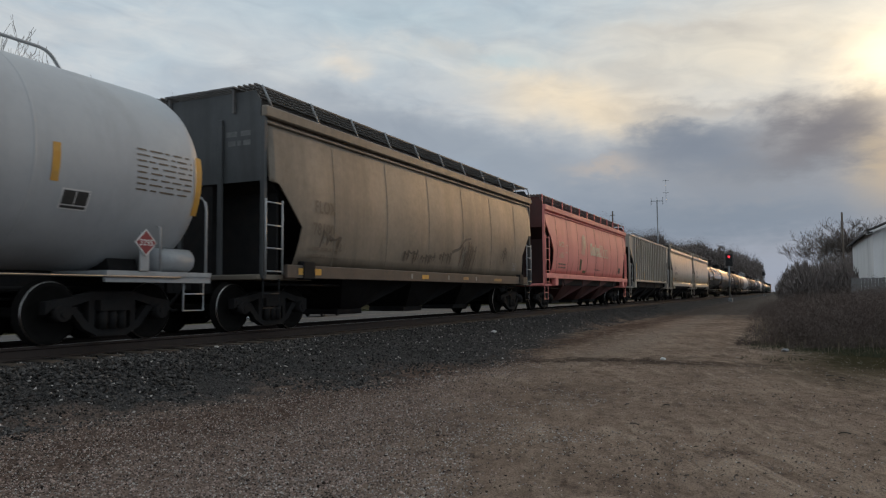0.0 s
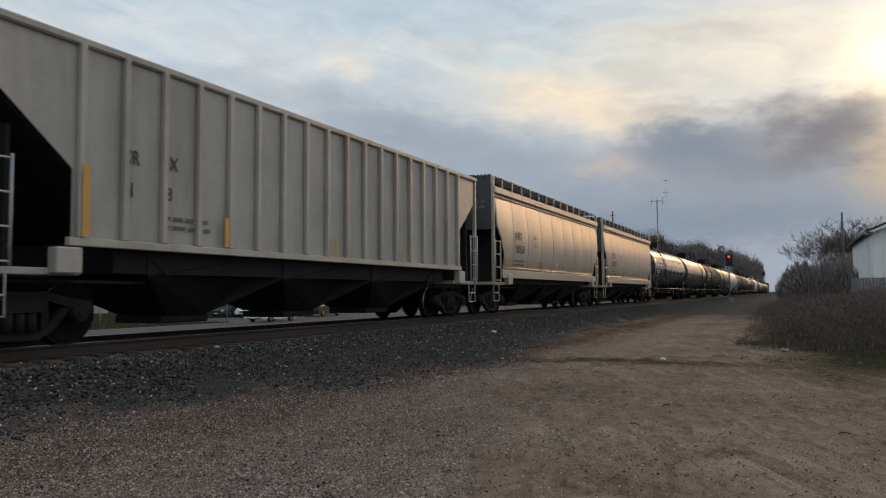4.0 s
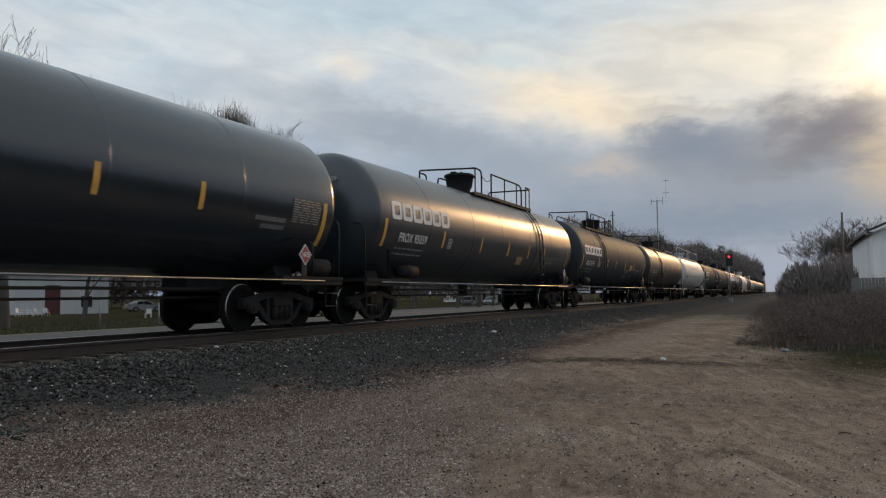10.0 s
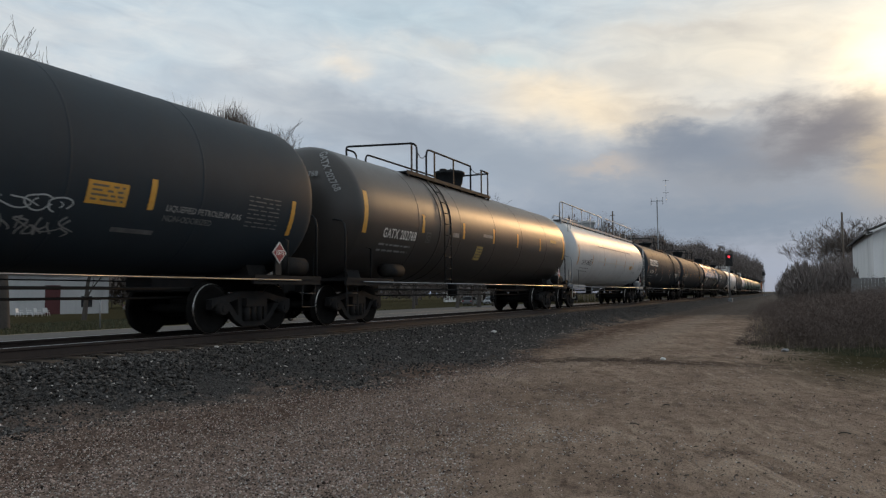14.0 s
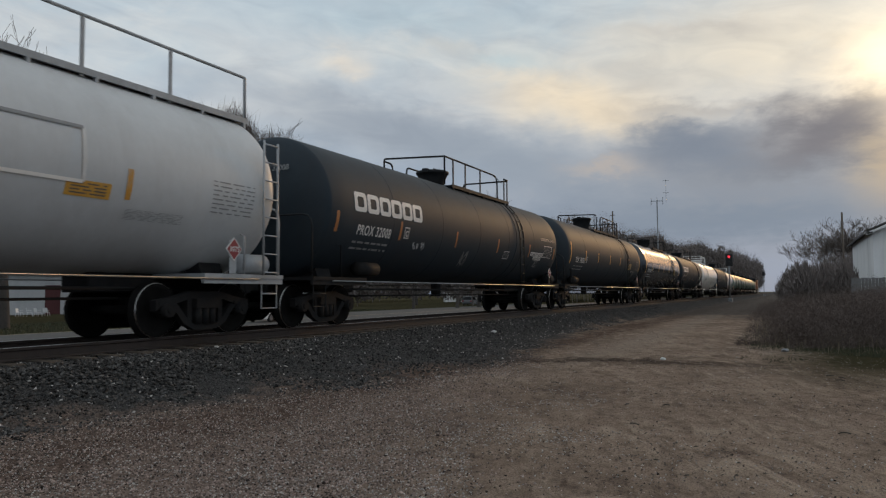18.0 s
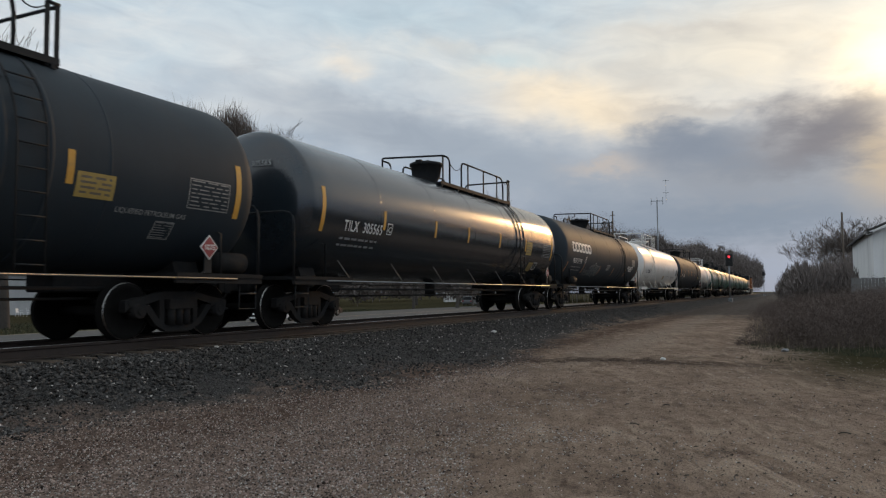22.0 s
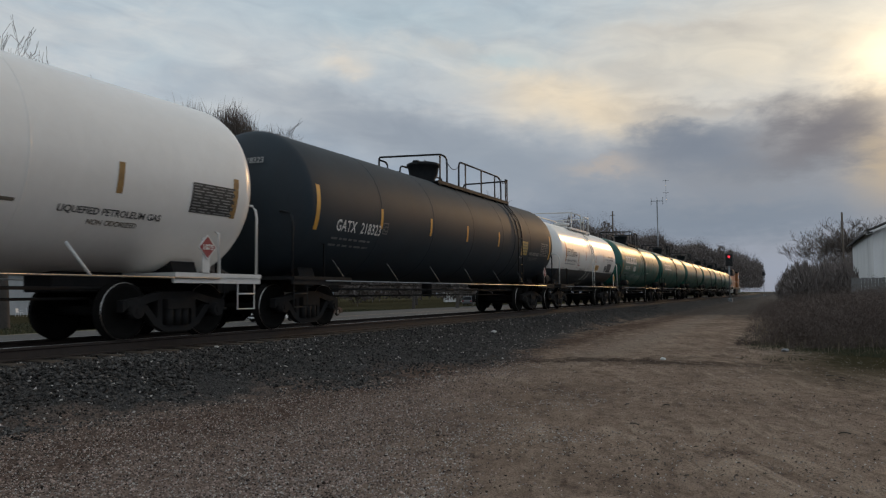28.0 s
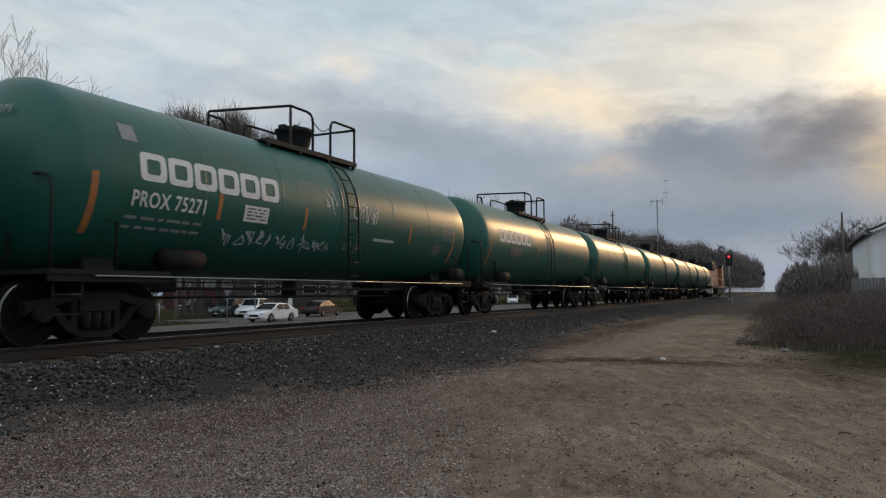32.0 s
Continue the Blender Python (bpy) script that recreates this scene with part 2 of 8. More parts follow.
M["decal_grey"] = pmat("decal_grey", (0.16, 0.16, 0.155), (0.09, 0.09, 0.088), 8, 0.55)
M["decal_black"] = pmat("decal_black", (0.03, 0.03, 0.03), (0.05, 0.047, 0.043), 8, 0.55)
M["decal_faded"] = pmat("decal_faded", (0.12, 0.095, 0.07), (0.17, 0.135, 0.10), 8, 0.6)
M["smear"] = pmat("smear", (0.045, 0.037, 0.029), (0.09, 0.074, 0.056), 7, 0.6)
M["yellow"] = pmat("yellow", (0.66, 0.36, 0.055), (0.58, 0.28, 0.04), 9, 0.45, 0.6, stain=(0.36, 0.24, 0.1), sscale=7, samt=0.6)
M["yellow_dull"] = pmat("yellow_dull", (0.44, 0.31, 0.085), (0.36, 0.24, 0.06), 9, 0.5, 0.6, stain=(0.24, 0.18, 0.09), sscale=7, samt=0.6)
M["placard_red"] = pmat("placard_red", (0.27, 0.03, 0.035), (0.22, 0.028, 0.03), 9, 0.5)
M["graffiti"] = pmat("graffiti", (0.52, 0.54, 0.54), (0.4, 0.42, 0.42), 12, 0.5)
M["grating"] = pmat("grating", (0.10, 0.098, 0.095), (0.14, 0.13, 0.12), 8, 0.6)
M["rail_steel"] = pmat("rail_steel", (0.040, 0.027, 0.021), (0.027, 0.019, 0.016), 5, 0.75, 0.85, bump=0.15, bscale=60)
M["tie_wood"] = pmat("tie_wood", (0.055, 0.042, 0.032), (0.085, 0.068, 0.052), 3, 0.85, bump=0.4, bscale=30)
M["stone_dark"] = pmat("stone_dark", (0.038, 0.0355, 0.033), (0.090, 0.084, 0.078), 3, 0.75, 0.9, bump=0.2, bscale=60, island=0.85, spec=0.2)
M["pebble"] = pmat("pebble", (0.17, 0.128, 0.106), (0.33, 0.252, 0.215), 3, 0.8, 0.9, island=0.95, spec=0.12)
# hopper red darkened as if in shade, for ends and chutes; also its seams
M["red_shade_seam"] = pmat("red_shade_seam", (0.12, 0.034, 0.028), (0.075, 0.024, 0.02), 1.5, 0.7, stain=(0.05, 0.03, 0.025), samt=0.6)
M["pebble_pale"] = pmat("pebble_pale", (0.36, 0.33, 0.30), (0.5, 0.46, 0.42), 3, 0.8, 0.9, island=0.4, spec=0.15)

M["strip_rust"] = pmat("strip_rust", (0.42, 0.17, 0.045), (0.34, 0.12, 0.035), 9, 0.5, 0.6, stain=(0.16, 0.09, 0.05), sscale=6, samt=0.6)
M["strip_brown"] = pmat("strip_brown", (0.36, 0.22, 0.07), (0.28, 0.15, 0.05), 9, 0.5, 0.6, stain=(0.15, 0.09, 0.05), sscale=6, samt=0.6)
# near-black red for the end bay recesses, their shade put into the colour
M["bay_shade_red"] = pmat("bay_shade_red", (0.045, 0.02, 0.018), (0.03, 0.016, 0.015), 1.5, 0.8)
M["decal_cream"] = pmat("decal_cream", (0.74, 0.66, 0.5), (0.66, 0.55, 0.4), 9, 0.55, 0.65, stain=(0.7, 0.38, 0.3), sscale=5, samt=0.5)
M["rust_run"] = pmat("rust_run", (0.32, 0.09, 0.06), (0.42, 0.12, 0.09), 6, 0.7)
M["seam"] = pmat("seam", (0.15, 0.125, 0.095), (0.2, 0.17, 0.13), 6, 0.6)
# dark grey for hopper ends: shade put into the colour, plus streaky stains
M["end_shade"] = pmat("end_shade", (0.06, 0.064, 0.066), (0.085, 0.088, 0.088), 1.5, 0.55, 0.7, bump=0.05, bscale=8, stain=(0.02, 0.019, 0.018), sscale=1.2, samt=0.6, streak=True)
M["orange"] = pmat("orange", (0.62, 0.29, 0.04), (0.5, 0.25, 0.05), 14, 0.4, 0.5, stain=(0.42, 0.36, 0.28), sscale=9, samt=0.7)
M["tank_faint"] = pmat("tank_faint", (0.20, 0.20, 0.20), (0.26, 0.26, 0.26), 9, 0.5)
M["tank_silver"] = pmat("tank_silver", (0.56, 0.565, 0.56), (0.50, 0.505, 0.50), 0.8, 0.36, 0.5, bump=0.05, bscale=2, stain=(0.36, 0.34, 0.32), sscale=1.0, samt=0.4, streak=True)
M["decal_pale"] = pmat("decal_pale", (0.30, 0.30, 0.29), (0.17, 0.17, 0.165), 10, 0.55)
M["tank_matte"] = pmat("tank_matte", (0.025, 0.034, 0.042), (0.031, 0.041, 0.049), 1.0, 0.56, 0.68, spec=0.16, bump=0.04, bscale=3, stain=(0.036, 0.034, 0.034), sscale=1.0, samt=0.4, streak=True)
# ---- building helpers ----
SHARED = {}


def part(name, bm, material, parent, label="", m=None, key=None):
    """Link a bmesh (or a shared mesh under key) as one mesh object under a thing or part."""
    if isinstance(bm, bpy.types.Mesh):
        me = bm
    else:
        me = bpy.data.meshes.new(name)
        bm.to_mesh(me)
        bm.free()
        me.materials.append(material)
        if key:
            SHARED[key] = me
    ob = new(name, me)
    ob.parent = parent
    if m is not None:
        ob.matrix_basis = m
    if label:
        ob["label"] = label
    return ob


def thing(name, label, category, m=None, group="", kind=""):
    ob = tagged(new(name), label, category, group, kind)
    if m is not None:
        ob.matrix_basis = m
    return ob


def solid(name, bm, material, label, category, m=None, group="", kind=""):
    """A thing of one mesh."""
    me = bpy.data.meshes.new(name)
    bm.to_mesh(me)
    bm.free()
    me.materials.append(material)
    ob = tagged(new(name, me), label, category, group, kind)
    if m is not None:
        ob.matrix_basis = m
    return ob


def box(bm, x0, x1, y0, y1, z0, z1, bevel=0.0):
    vs = [bm.verts.new((x, y, z)) for x in (x0, x1) for y in (y0, y1) for z in (z0, z1)]
    fs = [bm.faces.new([vs[i] for i in f]) for f in ((0, 1, 3, 2), (4, 6, 7, 5), (0, 4, 5, 1), (2, 3, 7, 6), (0, 2, 6, 4), (1, 5, 7, 3))]
    if bevel:
        es = list({e for f in fs for e in f.edges})
        bmesh.ops.bevel(bm, geom=es, offset=bevel, segments=1, affect="EDGES")
    return bm


def boxm(*a, bevel=0.0):
    return box(bmesh.new(), *a, bevel=bevel)


def tube(bm, pts, r, n=6, closed_ends=True):
    """A round bar along the points."""
    pts = [Vector(p) for p in pts]
    rings = []
    for i, p in enumerate(pts):
        d = (pts[min(i + 1, len(pts) - 1)] - pts[max(i - 1, 0)]).normalized()
        a = d.cross(Vector((0, 0, 1)) if abs(d.z) < 0.9 else Vector((0, 1, 0))).normalized()
        b = d.cross(a)
        rings.append([bm.verts.new(p + r * (math.cos(2 * math.pi * k / n) * a + math.sin(2 * math.pi * k / n) * b)) for k in range(n)])
    for q, s in zip(rings, rings[1:]):
        for k in range(n):
            f = bm.faces.new((q[k], q[(k + 1) % n], s[(k + 1) % n], s[k]))
            f.smooth = True
    if closed_ends:
        bm.faces.new(rings[0][::-1]), bm.faces.new(rings[-1])
    return bm


def tubem(pts, r, n=6):
    return tube(bmesh.new(), pts, r, n)


def disc(bm, c, axis, r, h, n=16, r2=None):
    """A closed cylinder or cone from c along axis."""
    c, ax = Vector(c), Vector(axis).normalized()
    a = ax.orthogonal().normalized()
    b = ax.cross(a)
    r2 = r if r2 is None else r2
    lo = [bm.verts.new(c + r * (math.cos(t) * a + math.sin(t) * b)) for t in (2 * math.pi * k / n for k in range(n))]
    hi = [bm.verts.new(c + ax * h + r2 * (math.cos(t) * a + math.sin(t) * b)) for t in (2 * math.pi * k / n for k in range(n))]
    for k in range(n):
        f = bm.faces.new((lo[k], lo[(k + 1) % n], hi[(k + 1) % n], hi[k]))
        f.smooth = True
    bm.faces.new(lo[::-1]), bm.faces.new(hi)
    return bm


def lathe(bm, prof, n=48, c=(0, 0, 0), axis="x"):
    """Turn (along, radius) pairs round an axis through c."""
    rings = []
    for s, r in prof:
        ring = []
        for k in range(n):
            t = 2 * math.pi * k / n
            u, v = r * math.cos(t), r * math.sin(t)
            co = (s, u, v) if axis == "x" else (u, s, v) if axis == "y" else (u, v, s)
            ring.append(bm.verts.new((co[0] + c[0], co[1] + c[1], co[2] + c[2])))
        rings.append(ring)
    for q, s in zip(rings, rings[1:]):
        for k in range(n):
            f = bm.faces.new((q[k], q[(k + 1) % n], s[(k + 1) % n], s[k]))
            f.smooth = True
    bm.faces.new(rings[0]), bm.faces.new(rings[-1][::-1])
    bmesh.ops.recalc_face_normals(bm, faces=bm.faces)
    return bm


def prism(bm, poly, y0, y1, plane="xz"):
    """A polygon in the x-z plane (or y-z) given depth along the third axis."""
    def co(p, d):
        return (p[0], d, p[1]) if plane == "xz" else (d, p[0], p[1]) if plane == "yz" else (p[0], p[1], d)
    a = [bm.verts.new(co(p, y0)) for p in poly]
    b = [bm.verts.new(co(p, y1)) for p in poly]
    fs = [bm.faces.new(a), bm.faces.new(b[::-1])]
    for i in range(len(poly)):
        j = (i + 1) % len(poly)
        fs.append(bm.faces.new((a[j], a[i], b[i], b[j])))
    bmesh.ops.recalc_face_normals(bm, faces=fs)
    return bm


def text_bm(body, size, align="LEFT", spacing=1.0):
    """Letters of the built-in font as a flat bmesh in x-y."""
    cu = bpy.data.curves.new("letters", "FONT")
    cu.body, cu.size, cu.align_x, cu.space_character, cu.resolution_u, cu.offset = body, size, align, spacing, 3, size * 0.018
    ob = bpy.data.objects.new("letters", cu)
    me = bpy.data.meshes.new_from_object(ob)
    bm = bmesh.new()
    bm.from_mesh(me)
    bpy.data.objects.remove(ob), bpy.data.curves.remove(cu), bpy.data.meshes.remove(me)
    return bm


def slice_y(bm, step):
    ys = [v.co.y for v in bm.verts]
    if not ys:
        return bm
    y = math.floor(min(ys) / step) * step + step
    while y < max(ys):
        bmesh.ops.bisect_plane(bm, geom=bm.verts[:] + bm.edges[:] + bm.faces[:], plane_co=(0, y, 0), plane_no=(0, 1, 0))
        y += step
    return bm


def wrap(bm, x, v, R, zc, off=0.006, squeeze=1.0):
    """Lay a flat x-y bmesh on the near side of a drum: x along it, v the arc height over its middle."""
    slice_y(bm, 0.12)
    for ve in bm.verts:
        a = (ve.co.y + v) / R
        ve.co = (x + ve.co.x * squeeze, -(R + off) * math.cos(a), zc + (R + off) * math.sin(a))
    bmesh.ops.recalc_face_normals(bm, faces=bm.faces)
    return bm


def stand(bm, x, y, z, squeeze=1.0):
    """Stand a flat x-y bmesh up on a plane that faces the lot."""
    for ve in bm.verts:
        ve.co = (x + ve.co.x * squeeze, y, z + ve.co.y)
    return bm


def quad(bm, x0, x1, y0, y1):
    vs = [bm.verts.new(c) for c in ((x0, y0, 0), (x1, y0, 0), (x1, y1, 0), (x0, y1, 0))]
    bm.faces.new(vs)
    return bm


def ring_shape(bm, x, y, w, h, t, corner=0.28):
    """A flat rounded frame: one plain block of a painted mark."""
    def loop(w_, h_, r):
        pts = []
        for cx, cy, a0 in ((w_ / 2 - r, h_ / 2 - r, 0), (-w_ / 2 + r, h_ / 2 - r, 90), (-w_ / 2 + r, -h_ / 2 + r, 180), (w_ / 2 - r, -h_ / 2 + r, 270)):
            for k in range(4):
                a = radians(a0 + 30 * k)
                pts.append((x + w / 2 + cx + r * math.cos(a), y + h / 2 + cy + r * math.sin(a), 0))
        return [bm.verts.new(p) for p in pts]
    o, i = loop(w, h, corner * h), loop(w - (2.4 if corner > 0.1 else 2) * t, h - 2 * t, corner * 0.5 * h)
    for k in range(16):
        bm.faces.new((o[k], o[(k + 1) % 16], i[(k + 1) % 16], i[k]))
    return bm


def ribbon(bm, pts, t, t_end=None):
    """A flat sprayed line through the points, that may thin out."""
    last, m = None, len(pts) - 1
    for k in range(m + 1):
        a, b = pts[max(k - 1, 0)], pts[min(k + 1, m)]
        d = Vector((b[0] - a[0], b[1] - a[1]))
        if d.length < 1e-5:
            continue
        nrm = Vector((-d.y, d.x)).normalized() * (t + ((t if t_end is None else t_end) - t) * k / m) / 2
        p = pts[k]
        cur = [bm.verts.new((p[0] + nrm.x, p[1] + nrm.y, 0)), bm.verts.new((p[0] - nrm.x, p[1] - nrm.y, 0))]
        if last:
            bm.faces.new((last[0], last[1], cur[1], cur[0]))
        last = cur
    return bm


def bubble_tag(rng, w, h, t):
    """Fat outlined letters that lean on one another."""
    bm = bmesh.new()
    n = max(3, round(w / 0.34))
    for k in range(n):
        cx, edge = w * (k + 0.5) / n, abs(k - (n - 1) / 2) / n * 2
        rx, ry = w / n * rng.uniform(0.5, 0.72), h * rng.uniform(0.38, 0.5) * (1 - 0.42 * edge)
        cy, lean, ph = h * (0.5 - 0.06 * edge + rng.uniform(-0.05, 0.05)), rng.uniform(-0.35, 0.35), rng.uniform(0, 6.28)
        sweep = rng.uniform(0.78, 1.0)
        pts = []
        for i in range(27):
            a = ph + 6.283 * sweep * i / 26
            r = 1 + 0.16 * math.sin(2 * a + ph) + 0.09 * math.sin(3 * a)
            x, y = rx * r * math.cos(a), ry * r * math.sin(a)
            pts.append((cx + x + lean * y, cy + y))
        ribbon(bm, pts, t)
        if rng.random() < 0.75:
            bow = rng.uniform(-0.5, 0.5) * rx
            ribbon(bm, [(cx + bow * math.sin(3.1 * i / 7) + lean * ry * (i / 7 - 0.5), cy + ry * (i / 7 - 0.5) * 0.9) for i in range(8)], t * 0.8)
    return bm


def drip_tag(rng, w, h, n):
    """Smeared strokes with runs: arches with legs that thin out downwards."""
    bm = bmesh.new()
    x = 0.0
    for k in range(n):
        step = w / n * rng.uniform(0.45, 1.5)
        top, low = h * rng.uniform(0.58, 1.0), h * rng.uniform(0.0, 0.35)
        lean = rng.uniform(0.1, 0.28) * h
        ribbon(bm, [(x - lean * (i / 9) ** 1.2 + rng.uniform(-0.008, 0.008), top + (low - top) * i / 9) for i in range(10)], rng.uniform(0.07, 0.14), 0.03)
        for d in range(rng.randint(1, 2)):
            dx, dt = rng.uniform(0.03, 0.1), top - h * rng.uniform(0.05, 0.4)
            ribbon(bm, [(x + dx - lean * 0.5 * i / 5, dt - h * 0.28 * i / 5) for i in range(6)], 0.024, 0.008)
        if k < n - 1:
            ribbon(bm, [(x + step * i / 8, top - h * 0.16 * math.sin(math.pi * i / 8)) for i in range(9)], 0.05, 0.03)
        x += step
    return bm


def scrawl(rng, w, h, n, t):
    """A hurried row of sprayed letters, each a few crooked strokes."""
    bm = bmesh.new()
    m = max(2, round(w / 0.24))
    for k in range(m):
        x0, lw = w * k / m, w / m
        b, hh = h * rng.uniform(0.0, 0.15), h * rng.uniform(0.65, 0.9)
        slant = rng.uniform(0.05, 0.3) * hh
        for q in range(rng.randint(2, 3)):
            ax, ay = rng.uniform(0, 0.5), rng.uniform(0.6, 1.0)
            bx, by = rng.uniform(0.3, 1.1), rng.uniform(0.0, 0.4)
            kx, ky, fx = rng.uniform(-0.5, 0.5), rng.uniform(-0.3, 0.3), rng.uniform(2.2, 5.2)
            pts = []
            for i in range(15):
                u = i / 14
                yy = ay + (by - ay) * u + ky * math.sin(fx * u)
                pts.append((x0 + lw * (ax + (bx - ax) * u + kx * math.sin(fx * 1.2 * u)) + slant * yy, b + hh * yy))
            ribbon(bm, pts, t, t * rng.uniform(0.5, 1.0))
    return bm
# ---- the track bed and the ground ----


def ground_z(x, y):
    """Height of the earth: the lot, the ballast bank, and the lower land beyond the track."""
    foot = 7.4 - 1.6 * math.exp(-((x - 14) / 7.0) ** 2) + 0.5 * math.sin(x * 0.35) * math.exp(-abs(x - 8) / 30)
    top = RAIL - 0.22
    if y < foot:
        h = 0.0
    elif y < 8.9:
        t = (y - foot) / (8.9 - foot)
        h = top * (t * t * (3 - 2 * t))
    elif y < 12.0:
        h = top
    elif y < 17.0:
        t = (y - 12.0) / 5.0
        h = top + (-0.65 - top) * (t * t * (3 - 2 * t))
    else:
        h = -0.65
    if y < 8.9:
        h += 0.03 * noise.noise((x * 0.35, y * 0.35, 0)) + 0.012 * noise.noise((x * 1.7, y * 1.7, 3))
    return h


def ground_sheet():
    xs = [-3000, -900, -300, -90, -40, -20, -10, -5] + [-3 + 0.3 * i for i in range(110)] + [31 + 1.2 * i for i in range(40)] + [80 + 4 * i for i in range(20)] + [170, 200, 260, 360, 520, 800, 1300, 2200, 4000]
    ys = [-3000, -900, -300, -100, -50, -30, -20, -14, -10, -8] + [-6.5 + 0.3 * i for i in range(60)] + [11.8, 12.4, 13.2, 14, 15, 16, 17, 18, 20, 24, 30, 36, 42, 50, 60, 75, 95, 130, 200, 400, 1000, 3000]
    verts = [(x, y, ground_z(x, y)) for x in xs for y in ys]
    ny = len(ys)
    faces = [(i * ny + j, (i + 1) * ny + j, (i + 1) * ny + j + 1, i * ny + j + 1) for i in range(len(xs) - 1) for j in range(ny - 1)]
    me = bpy.data.meshes.new("ground")
    me.from_pydata(verts, [], faces)
    me.polygons.foreach_set("use_smooth", [True] * len(faces))
    me.materials.append(ground_mat())
    return tagged(new("ground", me), "gravelly brown dirt lot with grey ballast and thin grass", "ground", kind="structure")


def ground_mat():
    m = bpy.data.materials.new("earth_and_gravel")
    m.use_nodes = True
    nt = m.node_tree
    bs = nt.nodes["Principled BSDF"]
    tc = nt.nodes.new("ShaderNodeTexCoord").outputs["Object"]
    sp = nt.nodes.new("ShaderNodeSeparateXYZ")
    nt.links.new(tc, sp.inputs[0])
    x, y = sp.outputs[0], sp.outputs[1]
    n1, n2, n3 = noise_tex(nt, tc, 0.45, 5, 0.6, 0.4), noise_tex(nt, tc, 3.0, 5, 0.65), noise_tex(nt, tc, 42.0, 3, 0.7)
    # the lot's grain lies along the way in, where cars swing round
    turn = nt.nodes.new("ShaderNodeMapping")
    turn.inputs["Rotation"].default_value = (0, 0, radians(-18))
    nt.links.new(tc, turn.inputs[0])
    drift = turn.outputs[0]
    mp = nt.nodes.new("ShaderNodeMapping")
    mp.inputs["Scale"].default_value, mp.inputs["Rotation"].default_value = (0.5, 1.0, 1.0), (0, 0, 0)
    nt.links.new(drift, mp.inputs[0])
    n4 = noise_tex(nt, mp.outputs[0], 8.0, 7, 0.74, 0.8)
    vor = nt.nodes.new("ShaderNodeTexVoronoi")
    nt.links.new(tc, vor.inputs["Vector"])
    vor.inputs["Scale"].default_value = 52.0
    dirt = mix(nt, ramp(nt, n1, [(0.35, 0.0), (0.65, 1.0)]), c4((0.165, 0.117, 0.089)), c4((0.315, 0.232, 0.175)))
    dirt = mix(nt, ramp(nt, n2, [(0.45, 0.0), (0.75, 0.7)]), dirt, c4((0.385, 0.291, 0.224)))
    dirt = mix(nt, ramp(nt, n2, [(0.25, 0.55), (0.45, 0.0)]), dirt, c4((0.062, 0.048, 0.039)))
    dirt = mix(nt, ramp(nt, n4, [(0.42, 0.0), (0.7, 0.6)]), dirt, c4((0.455, 0.348, 0.266)))
    dirt = mix(nt, ramp(nt, n4, [(0.30, 0.62), (0.45, 0.0)]), dirt, c4((0.057, 0.044, 0.036)))
    # long scuffs and pale sweeps left by wheels
    mq = nt.nodes.new("ShaderNodeMapping")
    mq.inputs["Scale"].default_value, mq.inputs["Rotation"].default_value = (0.3, 1.0, 1.0), (0, 0, 0)
    nt.links.new(drift, mq.inputs[0])
    n5 = noise_tex(nt, mq.outputs[0], 2.2, 6, 0.65, 1.2)
    n6 = noise_tex(nt, tc, 0.22, 3, 0.5, 0.8)
    dirt = mix(nt, mth(nt, "MULTIPLY", ramp(nt, n5, [(0.50, 0.0), (0.66, 0.8)]), ramp(nt, n6, [(0.38, 0.25), (0.6, 1.0)])), dirt, c4((0.48, 0.374, 0.284)))
    dirt = mix(nt, ramp(nt, n5, [(0.30, 0.6), (0.44, 0.0)]), dirt, c4((0.10, 0.074, 0.058)))
    dirt = mix(nt, ramp(nt, n6, [(0.30, 0.5), (0.46, 0.0)]), dirt, c4((0.115, 0.085, 0.067)))
    dirt = mix(nt, ramp(nt, n3, [(0.36, 0.5), (0.5, 0.0)]), dirt, c4((0.07, 0.058, 0.05)))
    gravel = mix(nt, vor.outputs["Color"], c4((0.040, 0.028, 0.023)), c4((0.40, 0.30, 0.252)))
    gravel = mix(nt, 0.3, gravel, dirt)
    # loose gravel lies thicker towards the track and near the lot's edge
    gf = mth(nt, "ADD", mth(nt, "MULTIPLY", mth(nt, "SUBTRACT", mth(nt, "SUBTRACT", y, mth(nt, "MULTIPLY", x, 0.3)), 0.4), 0.5), mth(nt, "MULTIPLY", mth(nt, "SUBTRACT", n1, 0.5), 2.4), clamp=True)
    colr = mix(nt, gf, dirt, gravel)
    # wheel tracks, packed and paler, running beside the rails
    rut = ramp(nt, mth(nt, "ABSOLUTE", mth(nt, "SUBTRACT", mth(nt, "ADD", y, mth(nt, "MULTIPLY", n1, 1.5)), 4.9)), [(0.0, 0.5), (0.9, 0.0)])
    far_on = ramp(nt, mth(nt, "MULTIPLY", x, 0.02), [(0.2, 0.0), (0.36, 1.0)])
    colr = mix(nt, mth(nt, "MULTIPLY", rut, far_on), colr, c4((0.33, 0.27, 0.215)))
    # a dark damp strip of soil crosses the lot
    strip = mth(nt, "ADD", mth(nt, "SUBTRACT", x, 15.7), mth(nt, "ADD", mth(nt, "MULTIPLY", mth(nt, "SUBTRACT", n1, 0.5), 3.2), mth(nt, "MULTIPLY", mth(nt, "SUBTRACT", n2, 0.5), 2.6)))
